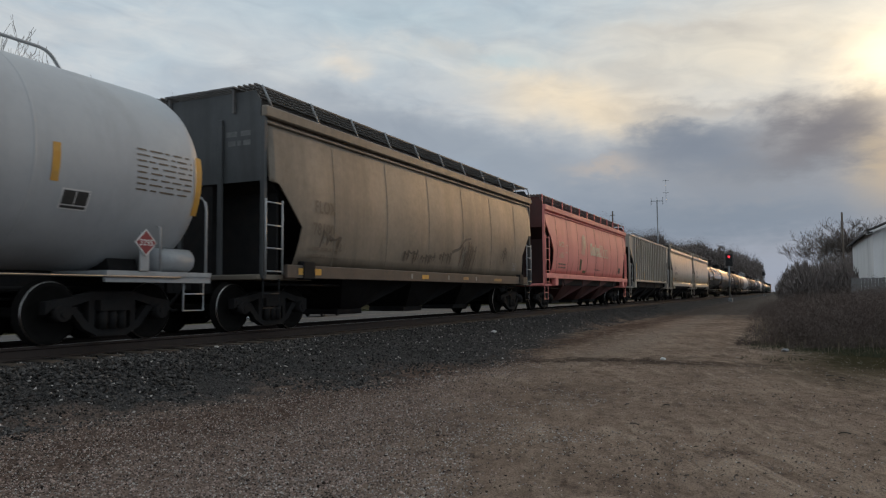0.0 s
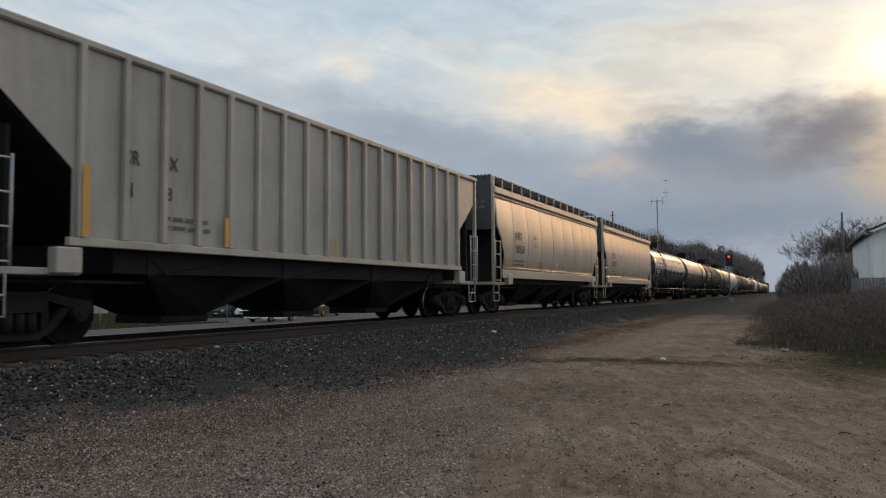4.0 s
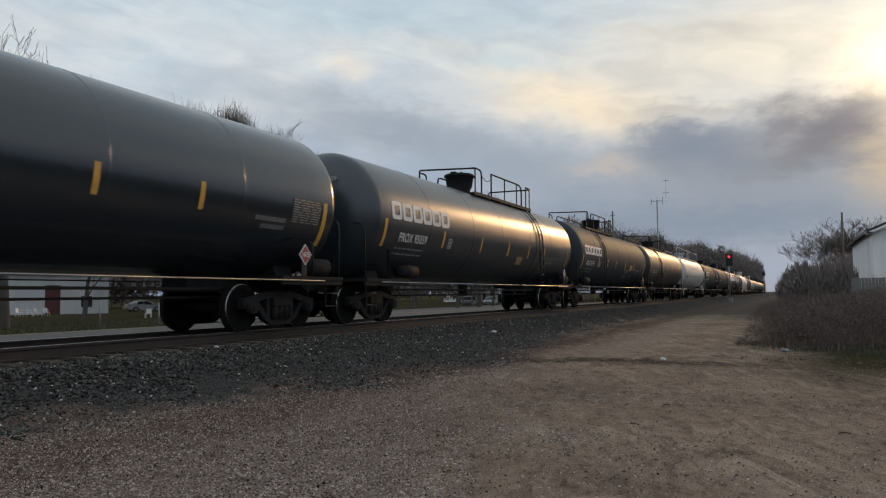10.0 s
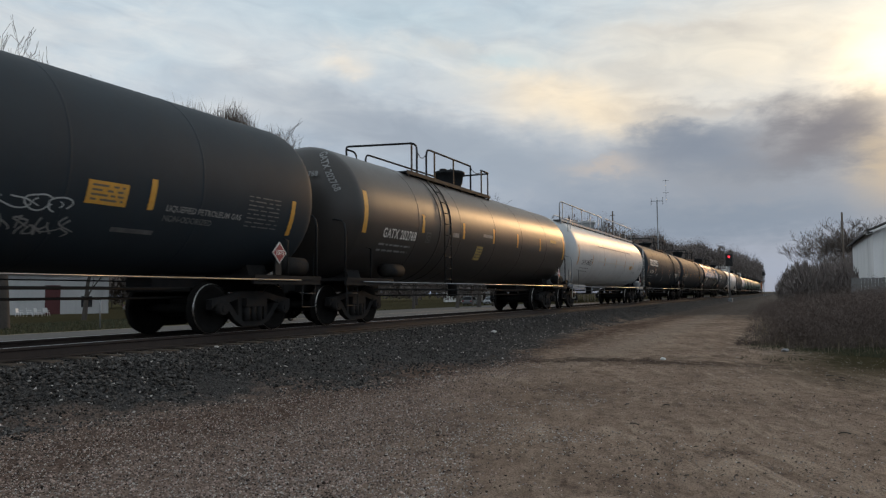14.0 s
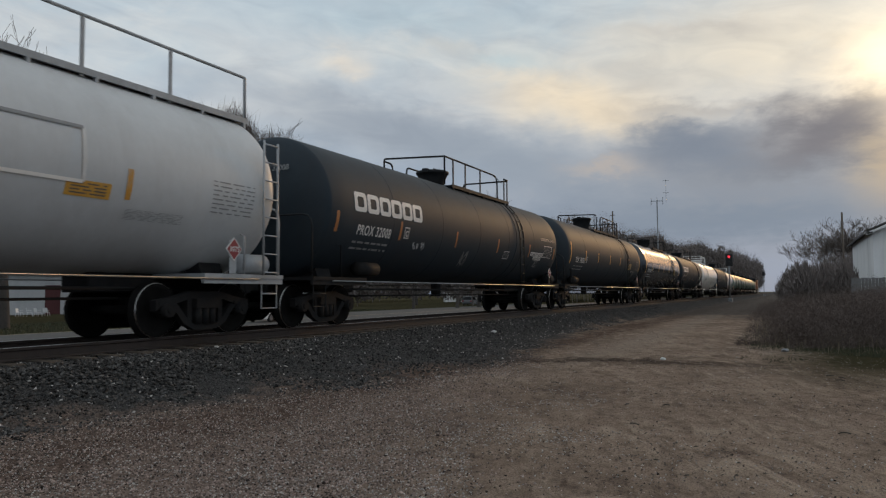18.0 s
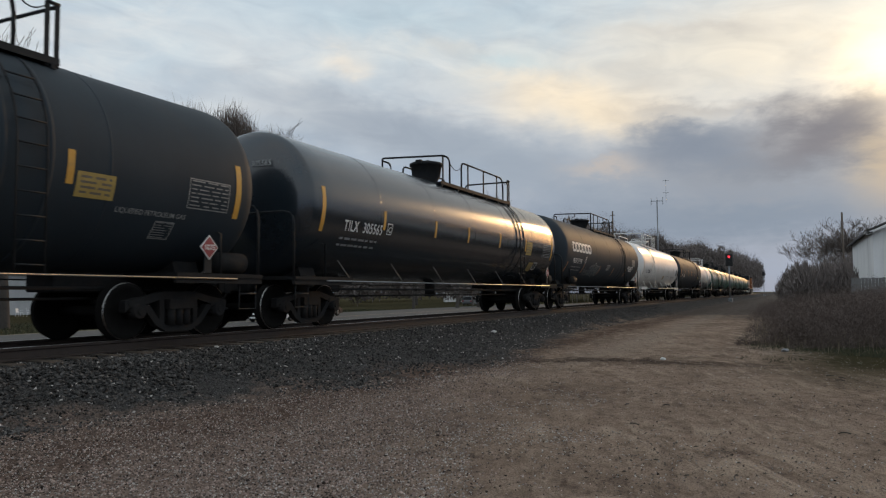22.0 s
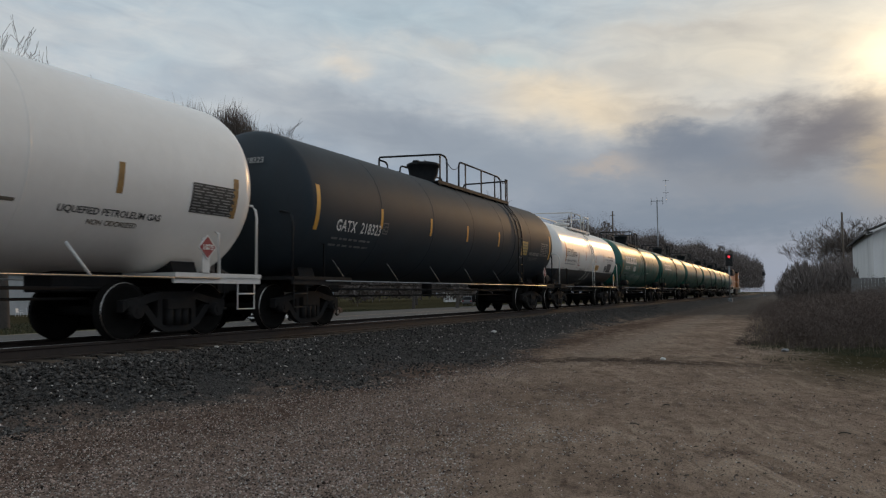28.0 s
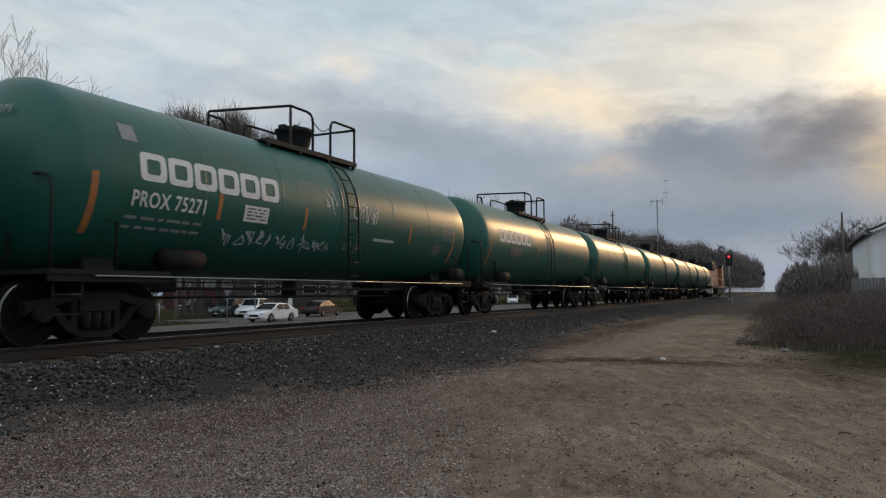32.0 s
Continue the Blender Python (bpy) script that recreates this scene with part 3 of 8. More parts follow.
    strip = mth(nt, "MULTIPLY", ramp(nt, mth(nt, "ABSOLUTE", strip), [(0.2, 1.0), (0.85, 0.0)]), ramp(nt, n4, [(0.3, 1.0), (0.66, 0.5)]))
    strip = mth(nt, "MULTIPLY", strip, ramp(nt, mth(nt, "MULTIPLY", mth(nt, "ADD", y, 2.0), 0.1), [(0.15, 0.35), (0.42, 1.0)]))
    colr = mix(nt, strip, colr, c4((0.045, 0.034, 0.028)))
    # reddish dirt lies between the ballast and the gravel
    soil = ramp(nt, mth(nt, "ABSOLUTE", mth(nt, "SUBTRACT", mth(nt, "ADD", y, mth(nt, "MULTIPLY", n1, 1.6)), 6.9)), [(0.4, 0.85), (1.5, 0.0)])
    colr = mix(nt, mth(nt, "MULTIPLY", soil, ramp(nt, n2, [(0.38, 0.2), (0.6, 1.0)])), colr, c4((0.085, 0.055, 0.042)))
    # farther off the lot gives way to dark cinders
    cind = mth(nt, "ADD", mth(nt, "MULTIPLY", mth(nt, "SUBTRACT", x, 40.0), 0.08), mth(nt, "MULTIPLY", mth(nt, "SUBTRACT", n1, 0.5), 2.0), clamp=True)
    colr = mix(nt, mth(nt, "MULTIPLY", cind, 0.85), colr, mix(nt, ramp(nt, n2, [(0.35, 0.0), (0.65, 1.0)]), c4((0.05, 0.047, 0.046)), c4((0.125, 0.112, 0.10))))
    # crushed dark ballast on the bank
    bal = mix(nt, vor.outputs["Color"], c4((0.03, 0.029, 0.028)), c4((0.13, 0.125, 0.12)))
    foot = mth(nt, "SUBTRACT", 7.0, mth(nt, "MULTIPLY", mth(nt, "POWER", 2.718, mth(nt, "MULTIPLY", mth(nt, "POWER", mth(nt, "DIVIDE", mth(nt, "SUBTRACT", x, 16.0), 8.0), 2.0), -1.0)), 1.6))
    bf = mth(nt, "ADD", mth(nt, "MULTIPLY", mth(nt, "SUBTRACT", y, foot), 1.0), mth(nt, "ADD", mth(nt, "MULTIPLY", mth(nt, "SUBTRACT", n2, 0.5), 2.5), mth(nt, "MULTIPLY", mth(nt, "SUBTRACT", n1, 0.5), 3.0)), clamp=True)
    bf = mth(nt, "MULTIPLY", bf, mth(nt, "SUBTRACT", 1.0, mth(nt, "MULTIPLY", mth(nt, "SUBTRACT", y, 13.0), 1.0, clamp=True), clamp=True))
    colr = mix(nt, bf, colr, bal)
    # grass: a thin green verge at the brush, and the land beyond the track
    grass = mix(nt, n2, c4((0.036, 0.034, 0.018)), c4((0.08, 0.068, 0.040)))
    verge = mth(nt, "ADD", mth(nt, "MULTIPLY", mth(nt, "SUBTRACT", 0.9, y), 0.6), mth(nt, "MULTIPLY", mth(nt, "SUBTRACT", n2, 0.55), 2.2), clamp=True)
    verge = mth(nt, "MULTIPLY", verge, ramp(nt, mth(nt, "MULTIPLY", x, 0.03), [(0.33, 0.0), (0.50, 1.0)]))
    colr = mix(nt, verge, colr, grass)
    colr = mix(nt, mth(nt, "MULTIPLY", mth(nt, "SUBTRACT", y, 15.0), 0.6, clamp=True), colr, grass)
    nt.links.new(colr, bs.inputs["Base Color"])
    bs.inputs["Roughness"].default_value = 0.92
    bs.inputs["Specular IOR Level"].default_value = 0.0
    hgt = mth(nt, "ADD", mth(nt, "MULTIPLY", n3, 0.9), mth(nt, "ADD", mth(nt, "MULTIPLY", vor.outputs["Distance"], -1.1), mth(nt, "ADD", mth(nt, "MULTIPLY", n4, 0.9), mth(nt, "MULTIPLY", n2, 0.35))))
    bn = nt.nodes.new("ShaderNodeBump")
    bn.inputs["Strength"].default_value, bn.inputs["Distance"].default_value = 1.0, 0.028
    nt.links.new(hgt, bn.inputs["Height"])
    nt.links.new(bn.outputs[0], bs.inputs["Normal"])
    return m


ground = ground_sheet()


def rail_bar(name, y, label):
    prof = [(-0.07, 0), (0.07, 0), (0.07, 0.012), (0.012, 0.03), (0.012, 0.125), (0.034, 0.14), (0.036, 0.168), (0.028, 0.175), (-0.028, 0.175), (-0.036, 0.168), (-0.034, 0.14), (-0.012, 0.125), (-0.012, 0.03), (-0.07, 0.012)]
    r = solid(name, prism(bmesh.new(), prof, -400, 1200, "yz"), M["rail_steel"], label, "rail", pose(0, y, RAIL - 0.175), kind="structure")
    part("rail_head", boxm(-400, 1200, -0.024, 0.024, 0.1745, 0.1785), M["worn_steel"], r, "polished steel running surface")
    return r


rail_bar("rail_near", TRACK_Y - 0.7525, "rusty brown steel rail with a polished top")
rail_bar("rail_far", TRACK_Y + 0.7525, "rusty brown steel rail with a polished top")

# ---- the train ----
# distance run since the start, every two seconds
RUN = [0.0, 20.3, 40.15, 59.66, 79.06, 98.37, 117.61, 136.8, 156.05, 175.39, 194.65, 213.65, 232.44, 251.18, 269.84, 288.29, 306.51]
MOVERS, WHEELS = [], ([], [])


def wheelset_mesh():
    if "wheelset" in SHARED:
        return SHARED["wheelset"]
    bm = bmesh.new()
    for s in (-1, 1):
        prof = [(s * 0.80, 0.10), (s * 0.80, 0.33), (s * 0.835, 0.37), (s * 0.835, 0.445), (s * 0.825, 0.455), (s * 0.72, 0.462), (s * 0.71, 0.487), (s * 0.695, 0.487), (s * 0.69, 0.40), (s * 0.72, 0.36), (s * 0.73, 0.12)]
        lathe(bm, prof, 32, axis="y")
    disc(bm, (0, -1.0, 0), (0, 1, 0), 0.085, 2.0, 12)
    for s in (-1, 1):
        disc(bm, (0, s * 0.98, 0), (0, s, 0), 0.12, 0.09, 10)
    me = bpy.data.meshes.new("wheelset")
    bm.to_mesh(me)
    bm.free()
    me.materials.append(M["wheel_steel"])
    me.materials.append(M["worn_steel"])
    for q in me.polygons:
        if math.hypot(q.center.x, q.center.z) > 0.44 and 0.826 < abs(q.center.y) < 0.834:  # the polished edge of the tread
            q.material_index = 1
    SHARED["wheelset"] = me
    return me


def frame_mesh():
    if "side_frame" in SHARED:
        return SHARED["side_frame"]
    bm = bmesh.new()
    prism(bm, [(-1.12, 0.44), (-1.12, 0.62), (-0.72, 0.68), (-0.35, 0.77), (0.35, 0.77), (0.72, 0.68), (1.12, 0.62), (1.12, 0.44), (1.02, 0.52), (0.76, 0.54), (0.4, 0.64), (-0.4, 0.64), (-0.76, 0.54), (-1.02, 0.52)], -0.07, 0.07)
    prism(bm, [(-0.78, 0.53), (-0.5, 0.22), (-0.28, 0.11), (0.28, 0.11), (0.5, 0.22), (0.78, 0.53), (0.64, 0.55), (0.44, 0.32), (0.28, 0.21), (-0.28, 0.21), (-0.44, 0.32), (-0.64, 0.55)], -0.065, 0.065)
    for x in (-0.37, 0.37):
        box(bm, x - 0.05, x + 0.05, -0.06, 0.06, 0.2, 0.66)
    box(bm, -0.27, 0.27, -0.13, 0.05, 0.48, 0.64)
    for x in (-0.89, 0.89):
        disc(bm, (x, -0.15, 0.457), (0, 1, 0), 0.12, 0.28, 14)
        disc(bm, (x, -0.17, 0.457), (0, 1, 0), 0.06, 0.03, 8)
        box(bm, x - 0.17, x + 0.17, -0.08, 0.08, 0.53, 0.61)
    for x in (-0.17, 0.0, 0.17):
        for y in (-0.05, 0.06):
            disc(bm, (x, y, 0.21), (0, 0, 1), 0.07, 0.28, 10)
    me = bpy.data.meshes.new("side_frame")
    bm.to_mesh(me)
    bm.free()
    me.materials.append(M["running_gear"])
    SHARED["side_frame"] = me
    return me


def bogie(car, x):
    if "bolster" in SHARED:
        b = part("bogie", SHARED["bolster"], None, car, m=pose(x, 0, 0))
    else:
        bm = boxm(-0.2, 0.2, -1.0, 1.0, 0.42, 0.68, bevel=0.03)
        disc(bm, (0, 0, 0.68), (0, 0, 1), 0.2, 0.08, 14)
        for s in (-1, 1):
            box(bm, s * 0.38 - 0.04, s * 0.38 + 0.04, -0.9, 0.9, 0.3, 0.44)
        b = part("bogie", bm, M["running_gear"], car, m=pose(x, 0, 0), key="bolster")
    for s in (-1, 1):
        part("side_frame", frame_mesh(), None, b, m=pose(0, s * 0.99, 0))
    for i, dx in enumerate((-0.89, 0.89)):
        w = part("wheelset", wheelset_mesh(), None, b, m=pose(dx, 0, 0.457))
        WHEELS[i].append(w)
    return b


def coupler(car, x, s):
    key = "coupler"
    if key in SHARED:
        return part("coupler", SHARED[key], None, car, m=pose(x, 0, 0, rz=0 if s > 0 else 180))
    bm = boxm(-0.75, -0.12, -0.09, 0.09, 0.78, 0.95, bevel=0.015)
    prism(bm, [(-0.14, 0.16), (0.04, 0.17), (0.05, 0.02), (-0.02, -0.05), (0.02, -0.16), (-0.14, -0.15)], 0.74, 0.99, "xy")
    tube(bm, [(-0.5, -0.2, 0.8), (-0.3, -0.22, 0.55), (-0.05, -0.2, 0.42), (0.05, -0.2, 0.44)], 0.025)
    return part("coupler", bm, M["running_gear"], car, m=pose(x, 0, 0, rz=0 if s > 0 else 180), key=key)


def car_base(name, label, category, x0, x1, group, gear=1.75, slip=0.0):
    """An empty car between two coupler faces on the track, with its bogies and couplers."""
    c, L = (x0 + x1) / 2, x1 - x0
    car = thing(name, label, category, pose(c, TRACK_Y, RAIL), group)
    MOVERS.append((car, c))
    for s in (-1, 1):
        bogie(car, s * (L / 2 - gear) + slip)
        coupler(car, s * (L / 2 - 0.02), s)
    return car, L


def grab(car, x, y, z0, z1, w, material, name="ladder", rungs=4, dx=0.0):
    """A ladder of two stiles and rungs in the plane of the side."""
    bm = bmesh.new()
    for s in (0, 1):
        tube(bm, [(x + s * w, y, z0), (x + s * w + dx, y, z1)], 0.022)
    for k in range(rungs):
        z = z0 + 0.06 + (z1 - z0 - 0.12) * k / max(1, rungs - 1)
        u = dx * (z - z0) / (z1 - z0)
        tube(bm, [(x + u, y, z), (x + w + u, y, z)], 0.016)
    return part(name, bm, material, car)


def bars(bm, rows, rng, h, gap, w):
    """Lines of small writing that cannot be read, as plain bars."""
    for r in range(rows):
        x = 0
        while x < w:
            l = rng.uniform(0.08, 0.3)
            quad(bm, x, min(w, x + l), -r * (h + gap) - h, -r * (h + gap))
            x += l + rng.uniform(0.04, 0.09)
    return bm


def diamond(car, x, y, z, s, number, material="decal_white"):
    bm = bmesh.new()
    prism(bm, [(x - s, z), (x, z - s), (x + s, z), (x, z + s)], y - 0.012, y)
    p = part("placard", bm, M["decal_white"], car, "white-edged yellow diamond hazard placard" if number == "2014" else "white-edged red diamond hazard placard")
    k = s * 0.86
    prismed = prism(bmesh.new(), [(x - k, z), (x, z - k), (x + k, z), (x, z + k)], y - 0.018, y - 0.013)
    part("placard_face", prismed, M["yellow" if number == "2014" else "placard_red"], p)
    bm = text_bm(number, s * 0.62, "CENTER") if number else bars(bmesh.new(), 1, random.Random(4), s * 0.3, 0.05, s)
    part("placard_number", stand(bm, x if number else x - s / 2, y - 0.023, z - s * 0.2 if number else z + s * 0.15), M["decal_black" if number == "2014" else "decal_white"], p)


def fillet(pts, rad):
    """The points of a bent pipe: each inner corner rounded off."""
    pts = [Vector(p) for p in pts]
    out = [pts[0]]
    for a, b, c in zip(pts, pts[1:], pts[2:]):
        k = min(rad, (a - b).length * 0.45, (c - b).length * 0.45)
        p, q = b + (a - b).normalized() * k, b + (c - b).normalized() * k
        out += [p.lerp(b, t).lerp(b.lerp(q, t), t) for t in (0.0, 0.35, 0.65, 1.0)]
    return out + [pts[-1]]


# walkway, hoop, rail, its posts and tail posts along the crown of each kind of tank car
TOPS = {
    "gap_left": dict(walk=(-4.9, 1.32), hoop=(-4.52, -4.2), rail=(-3.6, -0.3, (-3.05, -1.68), 0.22, 0.0), tail=(0.64, 1.24), far=(-4.25, 1.2)),
    "gap_right": dict(walk=(-0.95, 5.16), hoop=(-0.72, -0.22), rail=(0.68, 4.48, (1.22, 2.58, 3.86), 0.2, 0.35), tail=(4.98, 5.14), far=(-0.2, 3.0)),
    "gap_square": dict(walk=(-0.95, 4.98), hoop=(-0.76, -0.19), rail=(0.72, 3.96, (2.07, 3.4), 0.0, 0.35), tail=(4.5, 4.94), far=(-0.2, 2.6)),
    "corner": dict(walk=(-0.6, 4.52), hoop=None, rail=(-1.05, 3.45, (-0.41, 0.55, 1.83), 0.0, 0.35), tail=(4.16, 4.48), far=(-0.4, 2.4)),
    "full": dict(walk=(-8.5, 8.45), hoop=None, rail=(-8.52, -0.08, (-8.0, -6.27, -4.52, -2.77, -0.96), 0.3, 0.3), rail_2=(0.45, 8.4, (1.4, 3.08, 4.76, 6.5), 0.3, 0.0), tail=None, far=(-4.0, 1.0)),
    "white": dict(walk=(-4.95, 0.95), hoop=(-4.72, -4.36), rail=(-3.75, -0.25, (-3.15, -1.95, -0.72), 0.12, 0.3), tail=(0.29, 0.79), far=(-4.4, -1.2)),
    "short": dict(walk=(-2.0, 1.8), hoop=(-1.59, 0.2), rail=(0.75, 1.72, (), 0.05, 0.0), tail=None, far=(-2.2, 1.7)),
    "green": dict(walk=(-1.95, 1.48), hoop=(-1.08, -0.27), rail=(0.42, 1.45, (), 0.2, 0.0), tail=None, far=(-0.6, 1.4)),
}


def tank_top(car, crown, iron, kind, rail_h):
    """Walkway on brackets beside the crown, with pipe rails, hoops and chains."""
    q = TOPS[kind]
    y, r = -0.83, 0.03
    zp, top = crown - 0.16, crown + rail_h
    plate = M[iron]
    x0, x1 = q["walk"]

    def pipe(name, pts, rad=0.0, gauge=r):
        part(name, tubem(fillet(pts, rad) if rad else pts, gauge, 8), M[iron], car)

    for s in (-1, 1):
        a, b = (x0, x1) if s < 0 else q["far"]
        bm = boxm(a, b, min(s * 0.86, s * 0.5), max(s * 0.86, s * 0.5), zp, zp + 0.05, bevel=0.008)
        box(bm, a, b, min(s * 0.88, s * 0.865), max(s * 0.88, s * 0.865), zp - 0.03, zp + 0.075)
        part("walkway", bm, plate, car)
    n = max(2, round((x1 - x0) / 1.15))
    for k in range(n + 1):
        x = x0 + 0.1 + (x1 - x0 - 0.2) * k / n
        part("walkway_bracket", boxm(x - 0.03, x + 0.03, -0.885, -0.8, zp - (0.2 if kind == "full" else 0.1), zp - 0.002, bevel=0.006), M[iron], car)

    def side_rail_run(xa, xb, posts, ra, rb):
        path = [(xa, y, zp), (xa, y, top), (xb, y, top), (xb, y, zp)]
        if ra == rb == 0.0:
            pipe("handrail", path, 0.02)
        else:
            left = fillet(path[:3], max(ra, 0.02))[:-1]
            right = fillet(path[1:], max(rb, 0.02))[1:]
            pipe("handrail", left + right)
        for x in posts:
            part("rail_post", boxm(x - 0.035, x + 0.035, y - 0.014, y + 0.014, zp - 0.06, top, bevel=0.004), M[iron], car)

    side_rail_run(*q["rail"])
    if "rail_2" in q:
        side_rail_run(*q["rail_2"])
    h = q["hoop"]
    if h:
        part("rail_post", boxm(h[0] - 0.035, h[0] + 0.035, y - 0.014, y + 0.014, zp - 0.06, top, bevel=0.004), M[iron], car)
        pipe("handrail", [(h[0], y, top), (h[1], y, top), (h[1], y, zp)], 0.22)
        a, b = h[1], q["rail"][0]
        pipe("safety_chain", [(a + (b - a) * k / 6, y, top - 0.16 - 0.16 * math.sin(math.pi * k / 6)) for k in range(7)], 0, 0.011)
    if kind != "full":
        cx = h[0] if h else q["rail"][0]
        # the cross rail runs over to the far side and bends down there
        pipe("cross_rail", [(cx, y, top), (cx - 0.42, 1.06, top), (cx - 0.42, 1.06, zp)], 0.06)
        pipe("far_rail", [(cx - 0.4, 1.06, top - 0.08), (cx + 0.12, 1.06, top - 0.08), (cx + 0.14, 1.06, zp)], 0.2)
    fx0, fx1 = q["far"]
    pipe("far_rail", [(fx0, 0.84, zp), (fx0, 0.84, top - 0.12), (fx1, 0.84, top - 0.12), (fx1, 0.84, zp)], 0.2)
    if q["tail"]:
        a, b = q["tail"]
        for x in (a, b):
            part("rail_post", boxm(x - 0.035, x + 0.035, y - 0.014, y + 0.014, zp - 0.06, top, bevel=0.004), M[iron], car)
        pipe("handrail", [(a - 0.02, y, top), (b + 0.03, y, top)])
        pipe("end_rail", [(b, y, top - 0.03), (b, 0.95, top - 0.03), (b, 0.95, zp)], 0.1)
        e = q["rail"][1]
        pipe("safety_chain", [(e + (a - e) * k / 6, y, top - 0.05 - 0.12 * math.sin(math.pi * k / 6)) for k in range(7)], 0, 0.011)
    elif kind in ("short", "green"):
        b = q["rail"][1]
        pipe("end_rail", [(b, y, top - 0.03), (b, 0.95, top - 0.03), (b, 0.95, zp)], 0.1)


def tank_car(name, label, x0, x1, body, iron="black_iron", low="black_iron", R=1.58, zc=2.63, mark="", logo=False, two_tone=None, ladder=True,
             small=True, strips=(), strip_mat="yellow", tags=(), dome_h=0.7, seed=0, head=0.76, ink="decal_white", placard="1075", side_rail=True, top="gap_left", dome_r=0.84, dome_x=-0.2, rail_h=0.72, ladder_x=None, ends=True, seams=5, braces=False, slanted=False, lean=0.0, faint=False):
    rng = random.Random(seed)
    car, L = car_base(name, label, "tank car", x0, x1, "cars of the freight train", gear=1.85, slip=-0.25)
    h = L / 2 - 1.06  # half length of the drum between the head seams
    prof = [(-h - head, 0.02)] + [(-h - head * math.cos(a), R * math.sin(a)) for a in (radians(d) for d in (8, 18, 30, 42, 54, 66, 76, 84))] + [(-h, R)]
    prof += [(-h + 2 * h * k / 24, R) for k in range(1, 24)] + [(-s, r) for s, r in reversed(prof)]
    bm = lathe(bmesh.new(), prof, 64, (0, 0, zc))
    tank = part("tank", bm, body, car)
    for k in range(seams):
        s = -h + 2 * h * (k + 1) / (seams + 1) + rng.uniform(-0.15, 0.15)
        part("weld_seam", lathe(bmesh.new(), [(s - 0.025, R - 0.004), (s - 0.012, R + 0.005), (s + 0.012, R + 0.005), (s + 0.025, R - 0.004)], 64, (0, 0, zc)), body, tank)
    if two_tone:
        bm = bmesh.new()
        rows = []
        for s, r in prof:
            ring = []
            a0 = math.asin(max(-1.0, (two_tone[0] - zc) / (r + 0.006)))
            for k in range(33):
                a = -math.pi - a0 + (2 * a0 + math.pi) * k / 32
                ring.append(bm.verts.new((s, (r + 0.006) * math.cos(a), zc + (r + 0.006) * math.sin(a))))
            rows.append(ring)
        for q, w in zip(rows, rows[1:]):
            for k in range(32):
                f = bm.faces.new((q[k], q[k + 1], w[k + 1], w[k]))
                f.smooth = True
        bmesh.ops.recalc_face_normals(bm, faces=bm.faces)
        part("lower_coat", bm, two_tone[1], tank, "black-painted lower half of the tank")
    # underframe
    for s in (-1, 1):
        e = s * (L / 2 - 0.5)
        part("stub_sill", boxm(min(e, e - s * 3.4), max(e, e - s * 3.4), -0.32, 0.32, 0.76, 1.08, bevel=0.02), M["running_gear"], car)
        bm = boxm(min(e, e - s * 2.1), max(e, e - s * 2.1), -1.5, 1.5, 1.0, 1.07)
        for yy in (-1.48, 1.42):
            box(bm, min(e, e - s * 2.1), max(e, e - s * 2.1), yy, yy + 0.06, 0.9, 1.0)
        part("end_platform", bm, M["running_gear"] if low == "black_iron" else M[low], car)
        part("bolster_saddle", prism(bmesh.new(), [(-0.9, 1.07), (0.9, 1.07), (0.8, 1.36), (0.5, 1.12), (-0.5, 1.12), (-0.8, 1.36)], e - s * 1.55, e - s * 1.0, "yz"), M["running_gear"], car)
        if iron != "white_iron" and s > 0:
            part("air_reservoir", lathe(bmesh.new(), [(-0.42, 0.03), (-0.4, 0.13), (-0.34, 0.19), (0.34, 0.19), (0.4, 0.13), (0.42, 0.03)], 16, (e - s * 0.62, -1.2, 1.27)), M["running_gear"] if low == "black_iron" else M[low], car)
        part("grab_post", tubem([(e - s * 1.08, -1.46, 1.05), (e - s * 1.08, -1.46, 1.76), (e - s * 1.0, -1.2, 1.84)], 0.022), M[low], car)
        if ends:
            x = e - s * 0.05
            pts = fillet([(x, -1.42, 1.05), (x, -1.42, 2.38), (x, 1.42, 2.38), (x, 1.42, 1.05)], 0.25)
            part("end_handrail", tubem(pts, 0.024), M[iron], car)
            for yy in (-0.55, 0.55):
                part("end_post", tubem([(x, yy, 1.05), (x, yy, 2.38)], 0.02), M[low], car)
            for yy in (-1.42, 1.42):
                bm = tubem([(e - s * 0.1, yy, 1.0), (e - s * 0.1, yy, 0.45), (e - s * 0.55, yy, 0.45), (e - s * 0.55, yy, 1.0)], 0.018)
                tube(bm, [(e - s * 0.1, yy, 0.72), (e - s * 0.55, yy, 0.72)], 0.016)
                part("stirrup_step", bm, M[low], car)
    if side_rail:
        for yy in (-1.5, 1.5):
            bm = tubem([(-L / 2 + (1.6 if braces else 1.2), yy, 0.985), (L / 2 - (1.6 if braces else 1.2), yy, 0.985)], 0.016)
            part("side_handrail", bm, M["bright_edge"] if yy < 0 else M[low], car)
            for k in range(6 if braces else 0):
                x = -6.97 + 2.41 * k
                part("handrail_bracket", tubem([(x, yy, 0.985), (x - 0.26, yy * 0.87, 1.45)], 0.012 if iron == "black_iron" else 0.025), M["grating" if iron == "black_iron" else iron], car)
    # brake pipe, reservoir and outlet below
    part("brake_pipe", tubem([(-L / 2 + 2.2, -0.62, 0.82), (L / 2 - 2.2, -0.62, 0.82)], 0.03), M["running_gear"], car)
    part("brake_pipe", tubem([(-L / 2 + 2.2, -0.4, 0.66), (L / 2 - 2.2, -0.4, 0.66)], 0.025), M["running_gear"], car)
